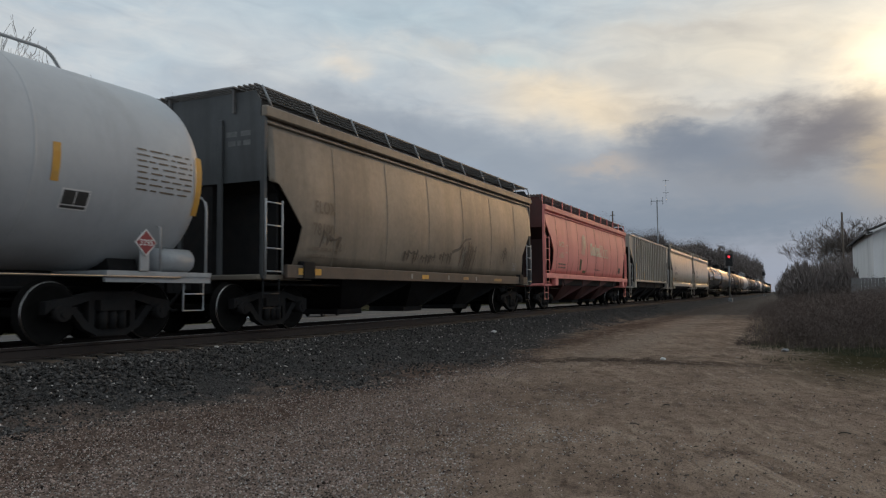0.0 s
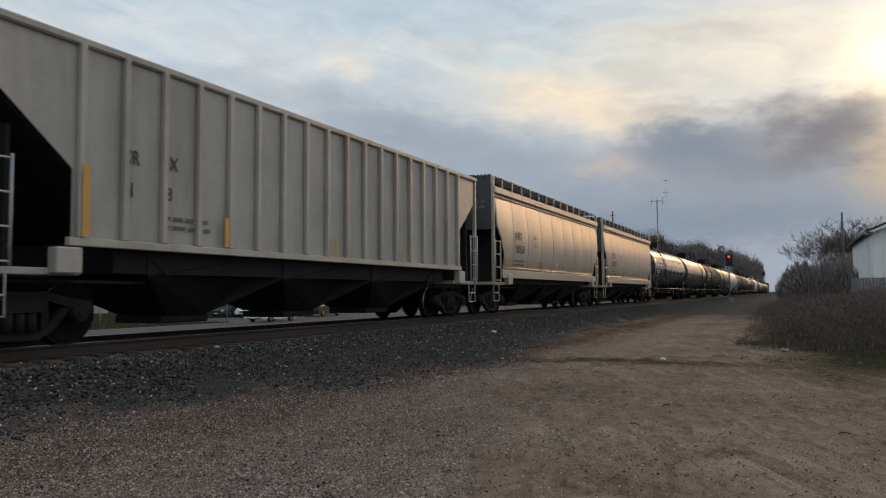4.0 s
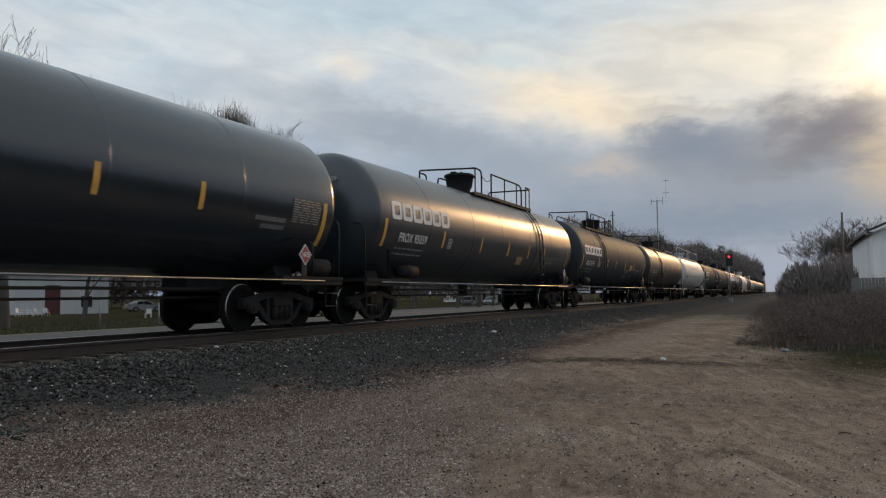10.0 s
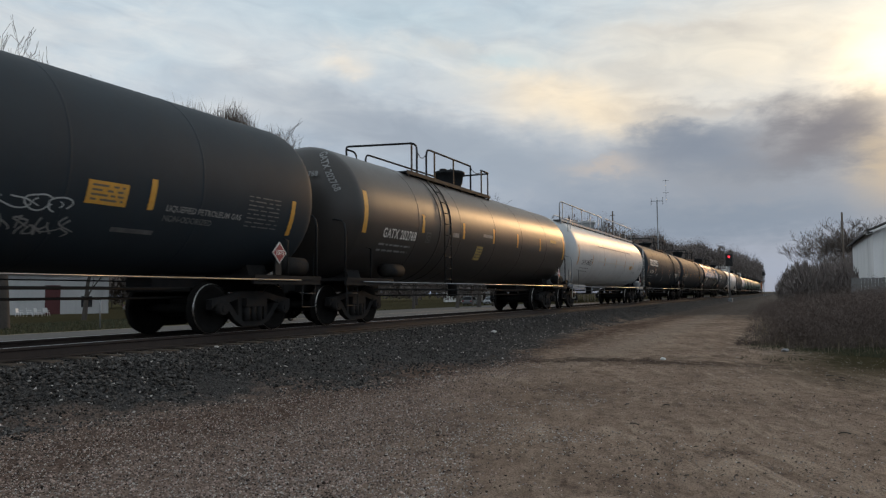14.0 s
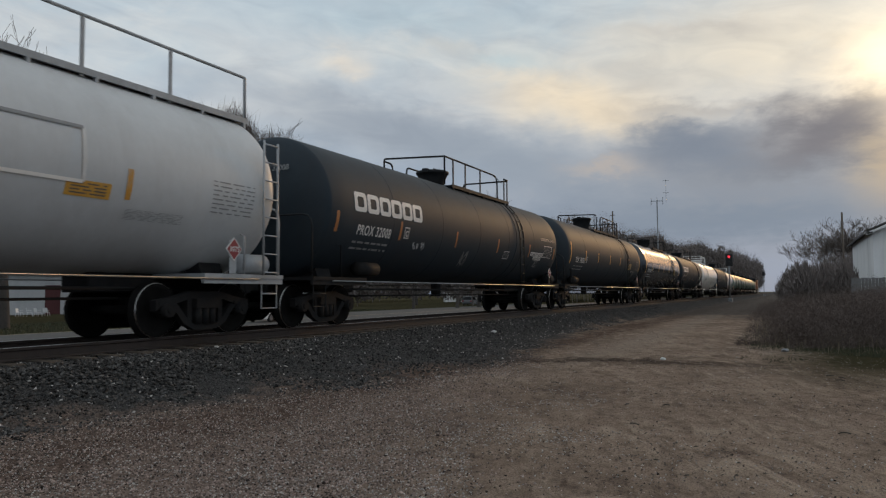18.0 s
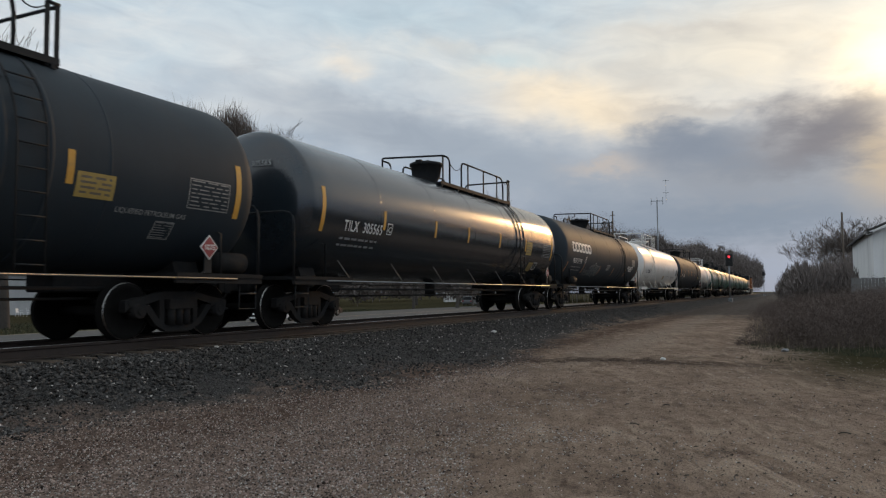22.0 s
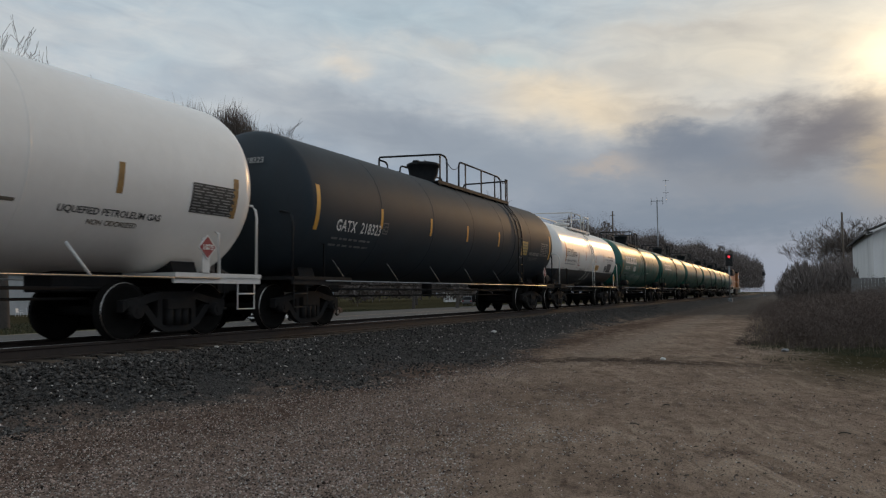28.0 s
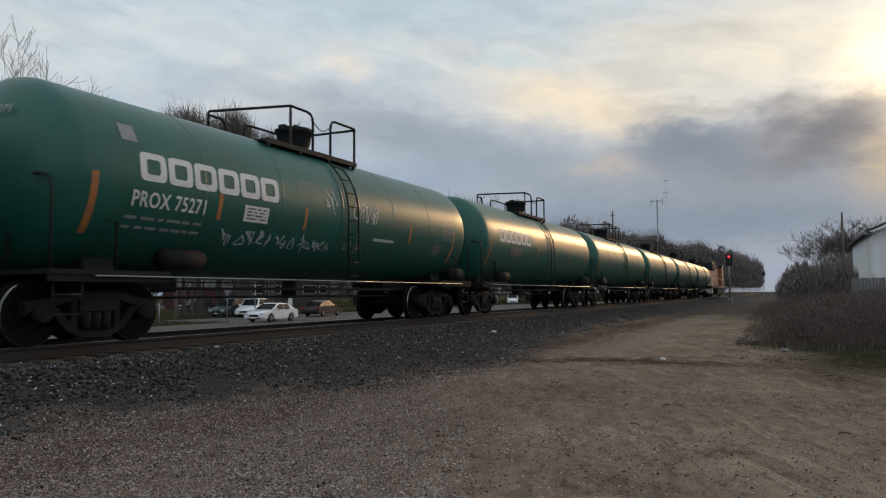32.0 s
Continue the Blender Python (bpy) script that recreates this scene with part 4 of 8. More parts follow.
    if iron == "black_iron" and not braces:
        part("air_reservoir", lathe(bmesh.new(), [(-0.45, 0.05), (-0.42, 0.17), (0.42, 0.17), (0.45, 0.05)], 14, (-L / 2 + 2.9 + 0.3, -1.1, 1.3)), M["running_gear"], car)
    part("bottom_outlet", disc(bmesh.new(), (0, 0, 0.62), (0, 0, 1), 0.16, 0.6, 14), M["running_gear"], car)
    # manway dome, walkway and rails on top
    crown = zc + R
    dp = [(-0.15, 0.42), (0.06, 0.44), (0.2, 0.53), (dome_h - 0.17, 0.58), (dome_h - 0.16, 0.63), (dome_h - 0.08, 0.63), (dome_h - 0.05, 0.56), (dome_h - 0.03, 0.05)]
    dome = part("manway_dome", lathe(bmesh.new(), [(crown + a, r_ * dome_r) for a, r_ in dp], 28, (dome_x, 0, 0), "z"), M[iron], car)
    zl = crown + dome_h - 0.04
    part("lid_handle", tubem([(dome_x - 0.14, -0.1, zl), (dome_x - 0.12, -0.1, zl + 0.06), (dome_x + 0.12, -0.1, zl + 0.06), (dome_x + 0.14, -0.1, zl)], 0.018), M[iron], dome)
    part("lid_hinge", boxm(dome_x - 0.68 * dome_r, dome_x - 0.5 * dome_r, -0.1, 0.1, zl - 0.12, zl + 0.02, bevel=0.02), M[iron], dome)
    tank_top(car, crown, iron, top, rail_h)
    # side ladder bent round the drum
    if ladder:
        lx = ladder_x if ladder_x is not None else -4.1 if top == "gap_left" else 4.02
        for dx in (0, 0.42):
            pts = [(lx + dx, -(R + 0.07) * math.cos(a), zc + (R + 0.07) * math.sin(a)) for a in (radians(d) for d in range(0, 56, 8))]
            pts = [(lx + dx, -(R + 0.07), 1.0)] + pts
            part("ladder_stile", tubem(pts, 0.018), M[iron], car)
        for k in range(9):
            z = 1.1 + 0.31 * k
            a = math.asin(max(-1, min(1, (z - zc) / (R + 0.07)))) if z > zc else 0
            y = -(R + 0.07) * math.cos(a)
            part("rung", tubem([(lx, y, z), (lx + 0.42, y, z)], 0.014), M[iron], car)
        for dx in (-0.12, 0.54):
            s = lx + dx
            part("strap", lathe(bmesh.new(), [(s - 0.04, R - 0.004), (s - 0.03, R + 0.012), (s + 0.03, R + 0.012), (s + 0.04, R - 0.004)], 64, (0, 0, zc)), body, car)
    # markings
    for sx, v0, v1, w in strips:
        bm = quad(bmesh.new(), -w / 2, w / 2, v0, v1)
        for v in bm.verts:
            v.co.x += lean * (v.co.y - v0)
        part("reflector_strip", wrap(bm, sx, 0, R, zc), M[strip_mat], car, "yellow reflective strip")
    if logo:
        for k in range(6):
            bm = bmesh.new()
            ring_shape(bm, k * 0.565, 0, 0.52, 0.45, 0.105, 0.2)
            part("painted_block", wrap(bm, logo[0], logo[1], R, zc), M[ink], car, "bold white painted block")
    if mark:
        part("car_number", wrap(text_bm(mark[0], mark[3] if len(mark) > 3 else 0.33, spacing=1.1), mark[1], mark[2], R, zc, squeeze=0.8), M[ink], car, "stencilled reporting mark and number")
        if small:
            part("weight_data", wrap(bars(bmesh.new(), 2, rng, 0.05, 0.11, 1.6), mark[1] - 0.05, mark[2] - 0.16, R, zc), M["decal_grey" if faint else "decal_pale"], car, "two lines of small faded stencilling")["kind"] = "stuff"
        hm = text_bm(mark[0], 0.17, "CENTER")
        for v in hm.verts:
            v.co = (-(h + head * math.sqrt(max(0, 1 - (math.hypot(v.co.x, v.co.y + 0.75) / R) ** 2))) - 0.02, -v.co.x - 0.25, zc + 0.75 + v.co.y)
        part("end_number", hm, M["decal_pale" if ink == "decal_white" else ink], car, "small stencilled number on the tank head")
        if slanted:
            hm = text_bm(mark[0], 0.19, "CENTER")
            for v in hm.verts:
                u, w = v.co.x * 0.5 + v.co.y * 0.866 + 0.86, v.co.y * 0.5 - v.co.x * 0.866 + 0.86
                v.co = (-(h + head * math.sqrt(max(0, 1 - (math.hypot(u, w) / R) ** 2))) - 0.02, -u, zc + w)
            part("end_number", hm, M["decal_pale"], car, "number slanting down the edge of the tank head")
    for kind, tx, tv, tw, th, tm in tags:
        if kind == "panel":
            p = part("data_panel", wrap(quad(bmesh.new(), 0, tw, 0, th), tx, tv, R, zc), M[tm], car)
        elif kind == "table":
            p = part("data_panel", wrap(quad(bmesh.new(), 0, tw, 0, th), tx, tv, R, zc), M["decal_black"], car)
            part("small_print", wrap(bars(bmesh.new(), 10, rng, th / 26, th / 17, tw * 0.94), tx + tw * 0.03, tv + th * 0.95, R, zc, 0.01), M["decal_pale"], p)["kind"] = "stuff"
        elif kind == "box":
            bm = bmesh.new()
            ring_shape(bm, 0, 0, tw, th, 0.025, 0.02)
            p = part("stencil_box", wrap(bm, tx, tv, R, zc), M[tm], car)
            part("stencil_letter", wrap(text_bm("C", 0.2, "CENTER"), tx + tw / 2, tv + 0.06, R, zc, 0.008), M[tm], p)
        elif kind == "yellow_card":
            p = part("warning_card", wrap(quad(bmesh.new(), 0, tw, 0, th), tx, tv, R, zc), M[tm], car, "yellow card with rows of small print")
            part("small_print", wrap(bars(bmesh.new(), 4, rng, th / 11, th / 9, tw * 0.8), tx + tw * 0.1, tv + th * 0.86, R, zc, 0.009), M["decal_faded"], p)["kind"] = "stuff"
        elif kind == "framed":
            bm = bmesh.new()
            ring_shape(bm, 0, 0, tw, th, 0.02, 0.02)
            p = part("framed_table", wrap(bm, tx, tv, R, zc), M[tm], car, "white-framed table of small print")
            part("small_print", wrap(bars(bmesh.new(), 7, rng, th / 24, th / 11, tw * 0.9), tx + tw * 0.05, tv + th * 0.94, R, zc, 0.009), M["decal_pale"], p)["kind"] = "stuff"
        elif kind == "plate":
            p = part("name_plate", wrap(quad(bmesh.new(), 0, tw[0], 0, th), tx, tv, R, zc), M["decal_white"], car, "white plate with black lettering")
            part("lettering", wrap(text_bm(tw[1], th * 0.95), tx + 0.04, tv + th * 0.15, R, zc, 0.009, squeeze=tw[2]), M["decal_black"], p)
        elif kind == "lines":
            p = part("small_print", wrap(bars(bmesh.new(), 8, rng, th / 22, th / 9, tw), tx, tv + th - 0.02, R, zc, 0.006), M[tm], car, "table of small faded lines")
            p["kind"] = "stuff"
        elif kind == "card":
            p = part("card", wrap(quad(bmesh.new(), 0, tw, 0, th), tx, tv, R, zc), M["decal_white"], car, "black card with a white border")
            for u in (0.06, 0.52):
                part("card_field", wrap(quad(bmesh.new(), tw * u, tw * (u + 0.42), th * 0.25, th * 0.92), tx, tv, R, zc, 0.008), M["decal_black"], p)
            part("card_field", wrap(quad(bmesh.new(), tw * 0.06, tw * 0.94, th * 0.06, th * 0.19), tx, tv, R, zc, 0.008), M["decal_black"], p)
        elif kind == "text":
            part("lettering", wrap(text_bm(tw, th), tx, tv, R, zc, squeeze=0.95), M[tm], car)
        elif kind == "bubbles":
            part("graffiti", wrap(bubble_tag(rng, tw, th, 0.022), tx, tv, R, zc, 0.007), M[tm], car, "pale outlined graffiti letters")
        elif kind == "scrawl":
            part("graffiti", wrap(scrawl(rng, tw, th, 12, 0.032), tx, tv, R, zc, 0.007), M[tm], car, "loose sprayed graffiti tag")
    for sx in (-h - 0.1, h + 0.1):
        if placard and sx > 0:
            diamond(car, sx - 0.98, -1.53, 1.5, 0.21, placard)
            part("placard_holder", boxm(sx - 1.07, sx - 0.89, -1.52, -1.5, 1.07, 1.66, bevel=0.006), M[iron], car)
    return car, tank, L, h


# inset of the side sheets from the car's end by height: the openings at both ends
CUTS = {
    "old": ((4.07, 0.06), (2.84, 0.08), (2.81, 0.36), (2.04, 1.1), (1.28, 0.93)),
    "red": ((4.07, 0.1), (3.74, 0.1), (3.44, 0.17), (3.13, 0.48), (2.81, 0.76), (2.5, 0.96), (2.04, 1.02), (1.71, 0.97), (1.5, 0.8)),
    "tan": ((4.07, 0.02), (2.92, 0.12), (2.86, 0.2), (2.58, 0.46), (2.31, 0.62), (2.04, 0.82), (1.5, 0.9)),
    "ribbed": ((4.2, 0.17), (3.44, 0.19), (3.13, 0.56), (2.44, 1.4), (1.5, 1.4)),
}


def hopper_car(name, label, x0, x1, body, ribbed=False, mark=None, seams=(), seed=0, ink="decal_black", board=True, yellow_marks=(), z_top=4.07, bare=True, cuts="tan", gap=0.86, shift=0.0, end_tone="end_shade", void="running_gear", posts=14, text_bars=True):
    rng = random.Random(seed)
    car, L = car_base(name, label, "hopper car", x0 + shift, x1 + shift, "cars of the freight train", gear=2.1 if cuts == "red" else 1.7)
    hb = L / 2 - gap
    z_sill = 1.28 if cuts == "old" else 1.5
    prof = CUTS[cuts]

    def inset(z):
        for (za, a), (zb, b) in zip(prof, prof[1:]):
            if z >= zb:
                return a + (b - a) * (za - min(z, za)) / (za - zb)
        return prof[-1][1]

    def half(z):
        """Half width at height z: bowed sides, or flat ones on the ribbed car."""
        if ribbed:
            return 1.5
        t = (z - z_sill) / (z_top - z_sill)
        return 1.46 + 0.12 * math.sin(math.pi * min(1, max(0, t)) ** 0.8)

    # side sheets: each panel swells a little between its seams
    edges = [-hb] + list(seams) + [hb]
    cols = []
    for a, b in zip(edges, edges[1:]):
        amp, lean = (0.0, 0.5) if ribbed else (rng.uniform(0.006, 0.017), rng.uniform(0.35, 0.65))
        for k in range(8):
            u = k / 8
            cols.append((a + (b - a) * u, amp * math.sin(math.pi * u ** (math.log(0.5) / math.log(lean)))))
    cols.append((hb, 0.0))
    zs = sorted({z for z, _ in prof} | {z_sill + (z_top - z_sill) * k / 12 for k in range(13)})
    for s in (-1, 1):
        bm = bmesh.new()
        rows = []
        for z in zs:
            lim = hb - inset(z)
            t = (z - z_sill) / (z_top - z_sill)
            rows.append([(max(-lim, min(lim, x)), s * (half(z) + swell * math.sin(math.pi * t)), z) for x, swell in cols])
        # outer skin, inner skin a plate's thickness behind it, and the rims at both ends and along the top and bottom
        skins = [[[bm.verts.new((x, y - s * off, z)) for x, y, z in r_] for r_ in rows] for off in (0.0, 0.025)]
        for skin in skins:
            for q, w in zip(skin, skin[1:]):
                for k in range(len(cols) - 1):
                    if abs(q[k + 1].co.x - q[k].co.x) + abs(w[k + 1].co.x - w[k].co.x) > 1e-4:
                        f = bm.faces.new((q[k], q[k + 1], w[k + 1], w[k]))
                        f.smooth = not ribbed
        for k in (0, len(cols) - 1):
            for j in range(len(zs) - 1):
                bm.faces.new((skins[0][j][k], skins[0][j + 1][k], skins[1][j + 1][k], skins[1][j][k]))
        for j in (0, len(zs) - 1):
            for k in range(len(cols) - 1):
                if abs(skins[0][j][k].co.x - skins[0][j][k + 1].co.x) > 1e-4:
                    bm.faces.new((skins[0][j][k], skins[0][j][k + 1], skins[1][j][k + 1], skins[1][j][k]))
        bmesh.ops.remove_doubles(bm, verts=bm.verts, dist=0.0005)
        bmesh.ops.recalc_face_normals(bm, faces=bm.faces)
        part("side_sheet", bm, body, car)
    roof = [(-1.49, z_top - 0.01), (-1.44, z_top + 0.06), (-1.36, z_top + 0.1), (-0.9, z_top + 0.28), (-0.45, z_top + 0.36), (0.45, z_top + 0.36), (0.9, z_top + 0.28), (1.36, z_top + 0.1), (1.44, z_top + 0.06), (1.49, z_top - 0.01)]
    part("roof_sheet", prism(bmesh.new(), roof, -hb, hb, "yz"), body, car)
    if ribbed:
        n = 18
        for k in range(n):
            x = -hb + 1.48 + (2 * hb - 2.96) * k / (n - 1)
            for s in (-1, 1):
                part("side_rib", boxm(x - 0.05, x + 0.05, min(s * 1.505, s * 1.6), max(s * 1.505, s * 1.6), z_sill, z_top, bevel=0.012), body, car)
    for s in (-1, 1):
        part("top_chord", boxm(-hb - 0.03, hb + 0.03, s * 1.5 - 0.07, s * 1.5 + 0.07, z_top - 0.02, z_top + (0.1 if ribbed else 0.2), bevel=0.025), body, car)
        if not ribbed:
            part("chord_bead", boxm(-hb + 0.03, hb - 0.03, min(s * 1.45, s * 1.525), max(s * 1.45, s * 1.525), z_top - 0.14, z_top - 0.07, bevel=0.02), body, car)
        e = -0.02 if cuts == "red" else 0.6 if not ribbed else 1.3
        part("side_sill", boxm(-hb + e, hb - e, s * 1.54 - 0.05, s * 1.54 + 0.05, {"red": 1.3, "old": 1.02, "tan": 1.22, "ribbed": 1.38}[cuts], z_sill, bevel=0.012), M["sill_grime"] if cuts == "old" else body, car)
    # weld seams between the side sheets
    for x in seams if not ribbed else ():
        bm = bmesh.new()
        prev = None
        for z in zs:
            if abs(x) > hb - inset(z) - 0.01:
                continue
            q = [bm.verts.new((x + dx, -half(z) - 0.004 - (0.004 if dx == 0.0 else 0.0), z)) for dx in (-0.012, 0.0, 0.012)]
            if prev:
                bm.faces.new((prev[0], prev[1], q[1], q[0]))
                bm.faces.new((prev[1], prev[2], q[2], q[1]))
            prev = q
        part("panel_seam", bm, M["red_shade_seam"] if body is M["hopper_red"] else M["seam"], car)
    # end bays: slope sheet, posts, platform, ladders
    for s in (-1, 1):
        e = s * hb
        zt_ = 3.5 if ribbed or cuts == "red" else 2.95
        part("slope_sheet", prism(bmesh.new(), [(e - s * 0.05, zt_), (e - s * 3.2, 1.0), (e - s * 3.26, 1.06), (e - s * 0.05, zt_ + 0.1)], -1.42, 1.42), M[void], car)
        part("end_sill", boxm(min(e + s * 0.12, e - s * 1.6), max(e + s * 0.12, e - s * 1.6), -1.45, 1.45, 0.98, 1.08, bevel=0.015), M["running_gear"] if not bare else body, car)
        zl = 3.35 if cuts == "red" else 3.5 if ribbed else 2.84
        if board:
            sheet = [(-1.43, zl), (1.43, zl), (1.43, z_top + 0.3), (1.3, z_top + 0.5), (-1.3, z_top + 0.5), (-1.43, z_top + 0.3)]
        else:
            sheet = [(-1.43, zl), (1.43, zl), (1.43, z_top + 0.06), (0.9, z_top + 0.28), (0.45, z_top + 0.35), (-0.45, z_top + 0.35), (-0.9, z_top + 0.28), (-1.43, z_top + 0.06)]
        # most cars get a darker end tone, which holds the shade of that face
        part("end_sheet", prism(bmesh.new(), sheet, min(e + s * 0.004, e + s * 0.03), max(e + s * 0.004, e + s * 0.03), "yz"), M[end_tone], car, "stained end sheet above the open end bay")
        for yy in (-0.5, 0.5):
            part("end_post", boxm(min(e + s * 0.032, e + s * 0.1), max(e + s * 0.032, e + s * 0.1), yy - 0.05, yy + 0.05, 1.08, z_top, bevel=0.01), M[end_tone], car)
        if ribbed or text_bars:
            b_ = bars(bmesh.new(), 2, rng, 0.1, 0.08, 0.6)
            for v in b_.verts:
                v.co = (e + s * 0.036, -1.2 + v.co.x if s < 0 else -0.6 - v.co.x, z_top - 0.25 + v.co.y)
            part("end_number", b_, M["decal_black" if ribbed else "decal_grey"], car)["kind"] = "stuff"
        part("centre_brace", boxm(min(e, e - s * 0.16), max(e, e - s * 0.16), -0.25, 0.25, 1.08, 2.95), M["running_gear"], car)
        # added dark sheet that blocks the view through, standing in for the bay's shade
        part("bay_shade_panel", boxm(min(e - s * 0.5, e - s * 0.56), max(e - s * 0.5, e - s * 0.56), -1.4, 1.4, 1.08, 2.9), M[void], car)
        for yy in (-1.47, 1.47):
            part("corner_post", boxm(min(e + s * 0.03, e - s * 0.07), max(e + s * 0.03, e - s * 0.07), yy - 0.05, yy + 0.05, 1.0, z_top + (0.55 if cuts == "tan" else 0.0), bevel=0.012), body if body is not M["hopper_old"] else M["end_shade"], car)
            grab(car, e if s < 0 else e - 0.5, yy * 1.05, 1.08, 2.5 if cuts != "red" else 3.0, 0.5, body if cuts not in ("old", "ribbed") else M["grey_iron"], rungs=4 if cuts != "red" else 5)
            bm = tubem([(e - s * 0.02, yy, 1.0), (e - s * 0.02, yy, 0.45), (e - s * 0.5, yy, 0.45), (e - s * 0.5, yy, 1.0)], 0.018)
            tube(bm, [(e - s * 0.02, yy, 0.72), (e - s * 0.5, yy, 0.72)], 0.016)
            part("stirrup_step", bm, M["black_iron"] if cuts == "old" else body, car)
        jx = e - s * 1.3
        part("jacking_pad", boxm(jx - 0.2, jx + 0.2, -1.62, -1.42, 1.0, 1.36, bevel=0.02), body if cuts != "old" else M["running_gear"], car)
        part("brake_beam", tubem([(e - s * 0.4, -1.2, 0.9), (e - s * 3.0, -1.2, 0.9)], 0.03), M["running_gear"], car)
    part("centre_sill", boxm(-L / 2 + 0.5, L / 2 - 0.5, -0.3, 0.3, 0.72, 1.02), M["running_gear"], car)
    # three discharge chutes
    n, wch = 3, (2 * hb - 5.6) / 3
    for k in range(n):
        a = -hb + 2.8 + wch * k
        bm = prism(bmesh.new(), [(a + 0.02, 1.5), (a + wch - 0.02, 1.5), (a + wch - 0.02, 1.0), (a + wch * 0.64, 0.36), (a + wch * 0.36, 0.36), (a + 0.02, 1.0)], -1.4, 1.4)
        for v in bm.verts:
            if v.co.z < 0.5:
                v.co.y *= 0.42
        part("discharge_chute", bm, M["red_shade_seam"] if body is M["hopper_red"] else M["running_gear"], car)
        part("outlet_gate", boxm(a + wch * 0.33, a + wch * 0.67, -0.56, 0.56, 0.22, 0.355, bevel=0.02), M["running_gear"], car)
    part("belly", boxm(-hb + 2.2, hb - 2.2, -1.38, 1.38, 1.03, 1.498), M["running_gear"], car)
    # roof: hatch trough and running boards on posts
    zt = z_top + 0.36
    part("hatch_trough", boxm(-hb + 0.5, hb - 0.5, -0.42, 0.42, zt - 0.05, zt + 0.14, bevel=0.03), body, car)
    if board:
        zb = z_top + 0.60
        for s in (-1, 1):
            bm = bmesh.new()
            for k in range(5):
                y = s * (0.86 + 0.13 * k)
                box(bm, -hb - 0.15, hb + 0.15, y - 0.022, y + 0.022, zb - 0.035, zb)
            for k in range(int(2 * hb / 0.12)):
                x = -hb + 0.12 * k
                box(bm, x - 0.008, x + 0.008, min(s * 0.85, s * 1.4), max(s * 0.85, s * 1.4), zb - 0.03, zb - 0.004)
            part("running_board", bm, M["grating"], car)
            part("toe_plate", boxm(-hb - 0.1, hb + 0.1, min(s * 0.8, s * 0.84), max(s * 0.8, s * 0.84), z_top + 0.1, zb - 0.034), M["grating"], car)
            k = 0
            x = -hb + 0.02
            while x < hb + 0.06:
                if body is M["hopper_old"]:
                    part("board_brace", tubem([(x + 0.3, s * 1.5, z_top + 0.08), (x, s * 1.42, zb)], 0.022), M["grey_iron"], car)
                else:
                    part("board_post", boxm(x - 0.025, x + 0.025, min(s * 1.4, s * 1.44), max(s * 1.4, s * 1.44), z_top + 0.05, zb + 0.012), body, car)
                x += (2 * hb - 0.04) / posts
        for s in (-1, 1):
            x = s * (hb + 0.15)
            bm = bmesh.new()
            for k in range(7):
                xx = x - s * (0.02 + 0.09 * k)
                box(bm, xx - 0.012, xx + 0.012, -0.84, 0.84, zb - 0.035, zb)
            for k in range(13):
                box(bm, min(x, x - s * 0.56), max(x, x - s * 0.56), -0.8 + 0.133 * k, -0.784 + 0.133 * k, zb - 0.03, zb - 0.006)
            part("end_board", bm, M["grating"], car)
    # markings
    def yb(z):
        return -half(z) - 0.022

    if mark:
        for txt, dx, z, size in mark:
            b_ = text_bm(txt, size, spacing=1.08)
            for v in b_.verts:
                zz = z + v.co.y
                v.co = (-hb + dx + v.co.x * 0.8, yb(zz), zz)
            part("car_number", b_, M[ink], car, "stencilled reporting mark and number")
        b_ = bars(bmesh.new(), 2, rng, 0.06, 0.08, 1.1)
        for v in b_.verts:
            zz = mark[-1][2] - 0.25 + v.co.y
            v.co = (-hb + mark[-1][1] + v.co.x, yb(zz), zz)
        part("weight_data", b_, M["decal_faded"], car, "two lines of small stencilling")["kind"] = "stuff"
    for dx, z, w, h_, mm in yellow_marks:
        b_ = quad(bmesh.new(), dx, dx + w, 0, h_)
        for v in b_.verts:
            zz = z + v.co.y
            v.co = (-hb + v.co.x, -1.595 if zz < z_sill else yb(zz) - (0.1 if ribbed else 0.003), zz)
        part("reflector_patch", b_, M[mm], car)
    return car, hb, yb


def flat_on(car, bm, hb, yb, dx, z, material, name, label=""):
    for v in bm.verts:
        zz = z + v.co.y
        v.co = (-hb + dx + v.co.x, yb(zz), zz)
    return part(name, bm, material, car, label)


# joints between cars, counted along the train at the start of the clip
J = [10.06, 27.3, 44.92, 62.0, 77.78, 93.8, 112.48, 131.3, 150.08, 168.85, 187.4, 206.12, 225.05, 244.1, 262.7, 281.2, 299.92, 312.58, 327.8, 343.2, 358.5, 374.0, 389.5, 404.8, 427.0]


def row(xs, v0, v1, w=0.11, ends=None):
    """Reflector strips at xs, with the longer ones at both ends of the tank."""
    ea, eb, ew = ends or (v0 - 0.22, v1 + 0.28, w * 1.25)
    return [(xs[0], ea, eb, ew)] + [(x, v0, v1, w) for x in xs[1:-1]] + [(xs[-1], ea, eb, ew)]


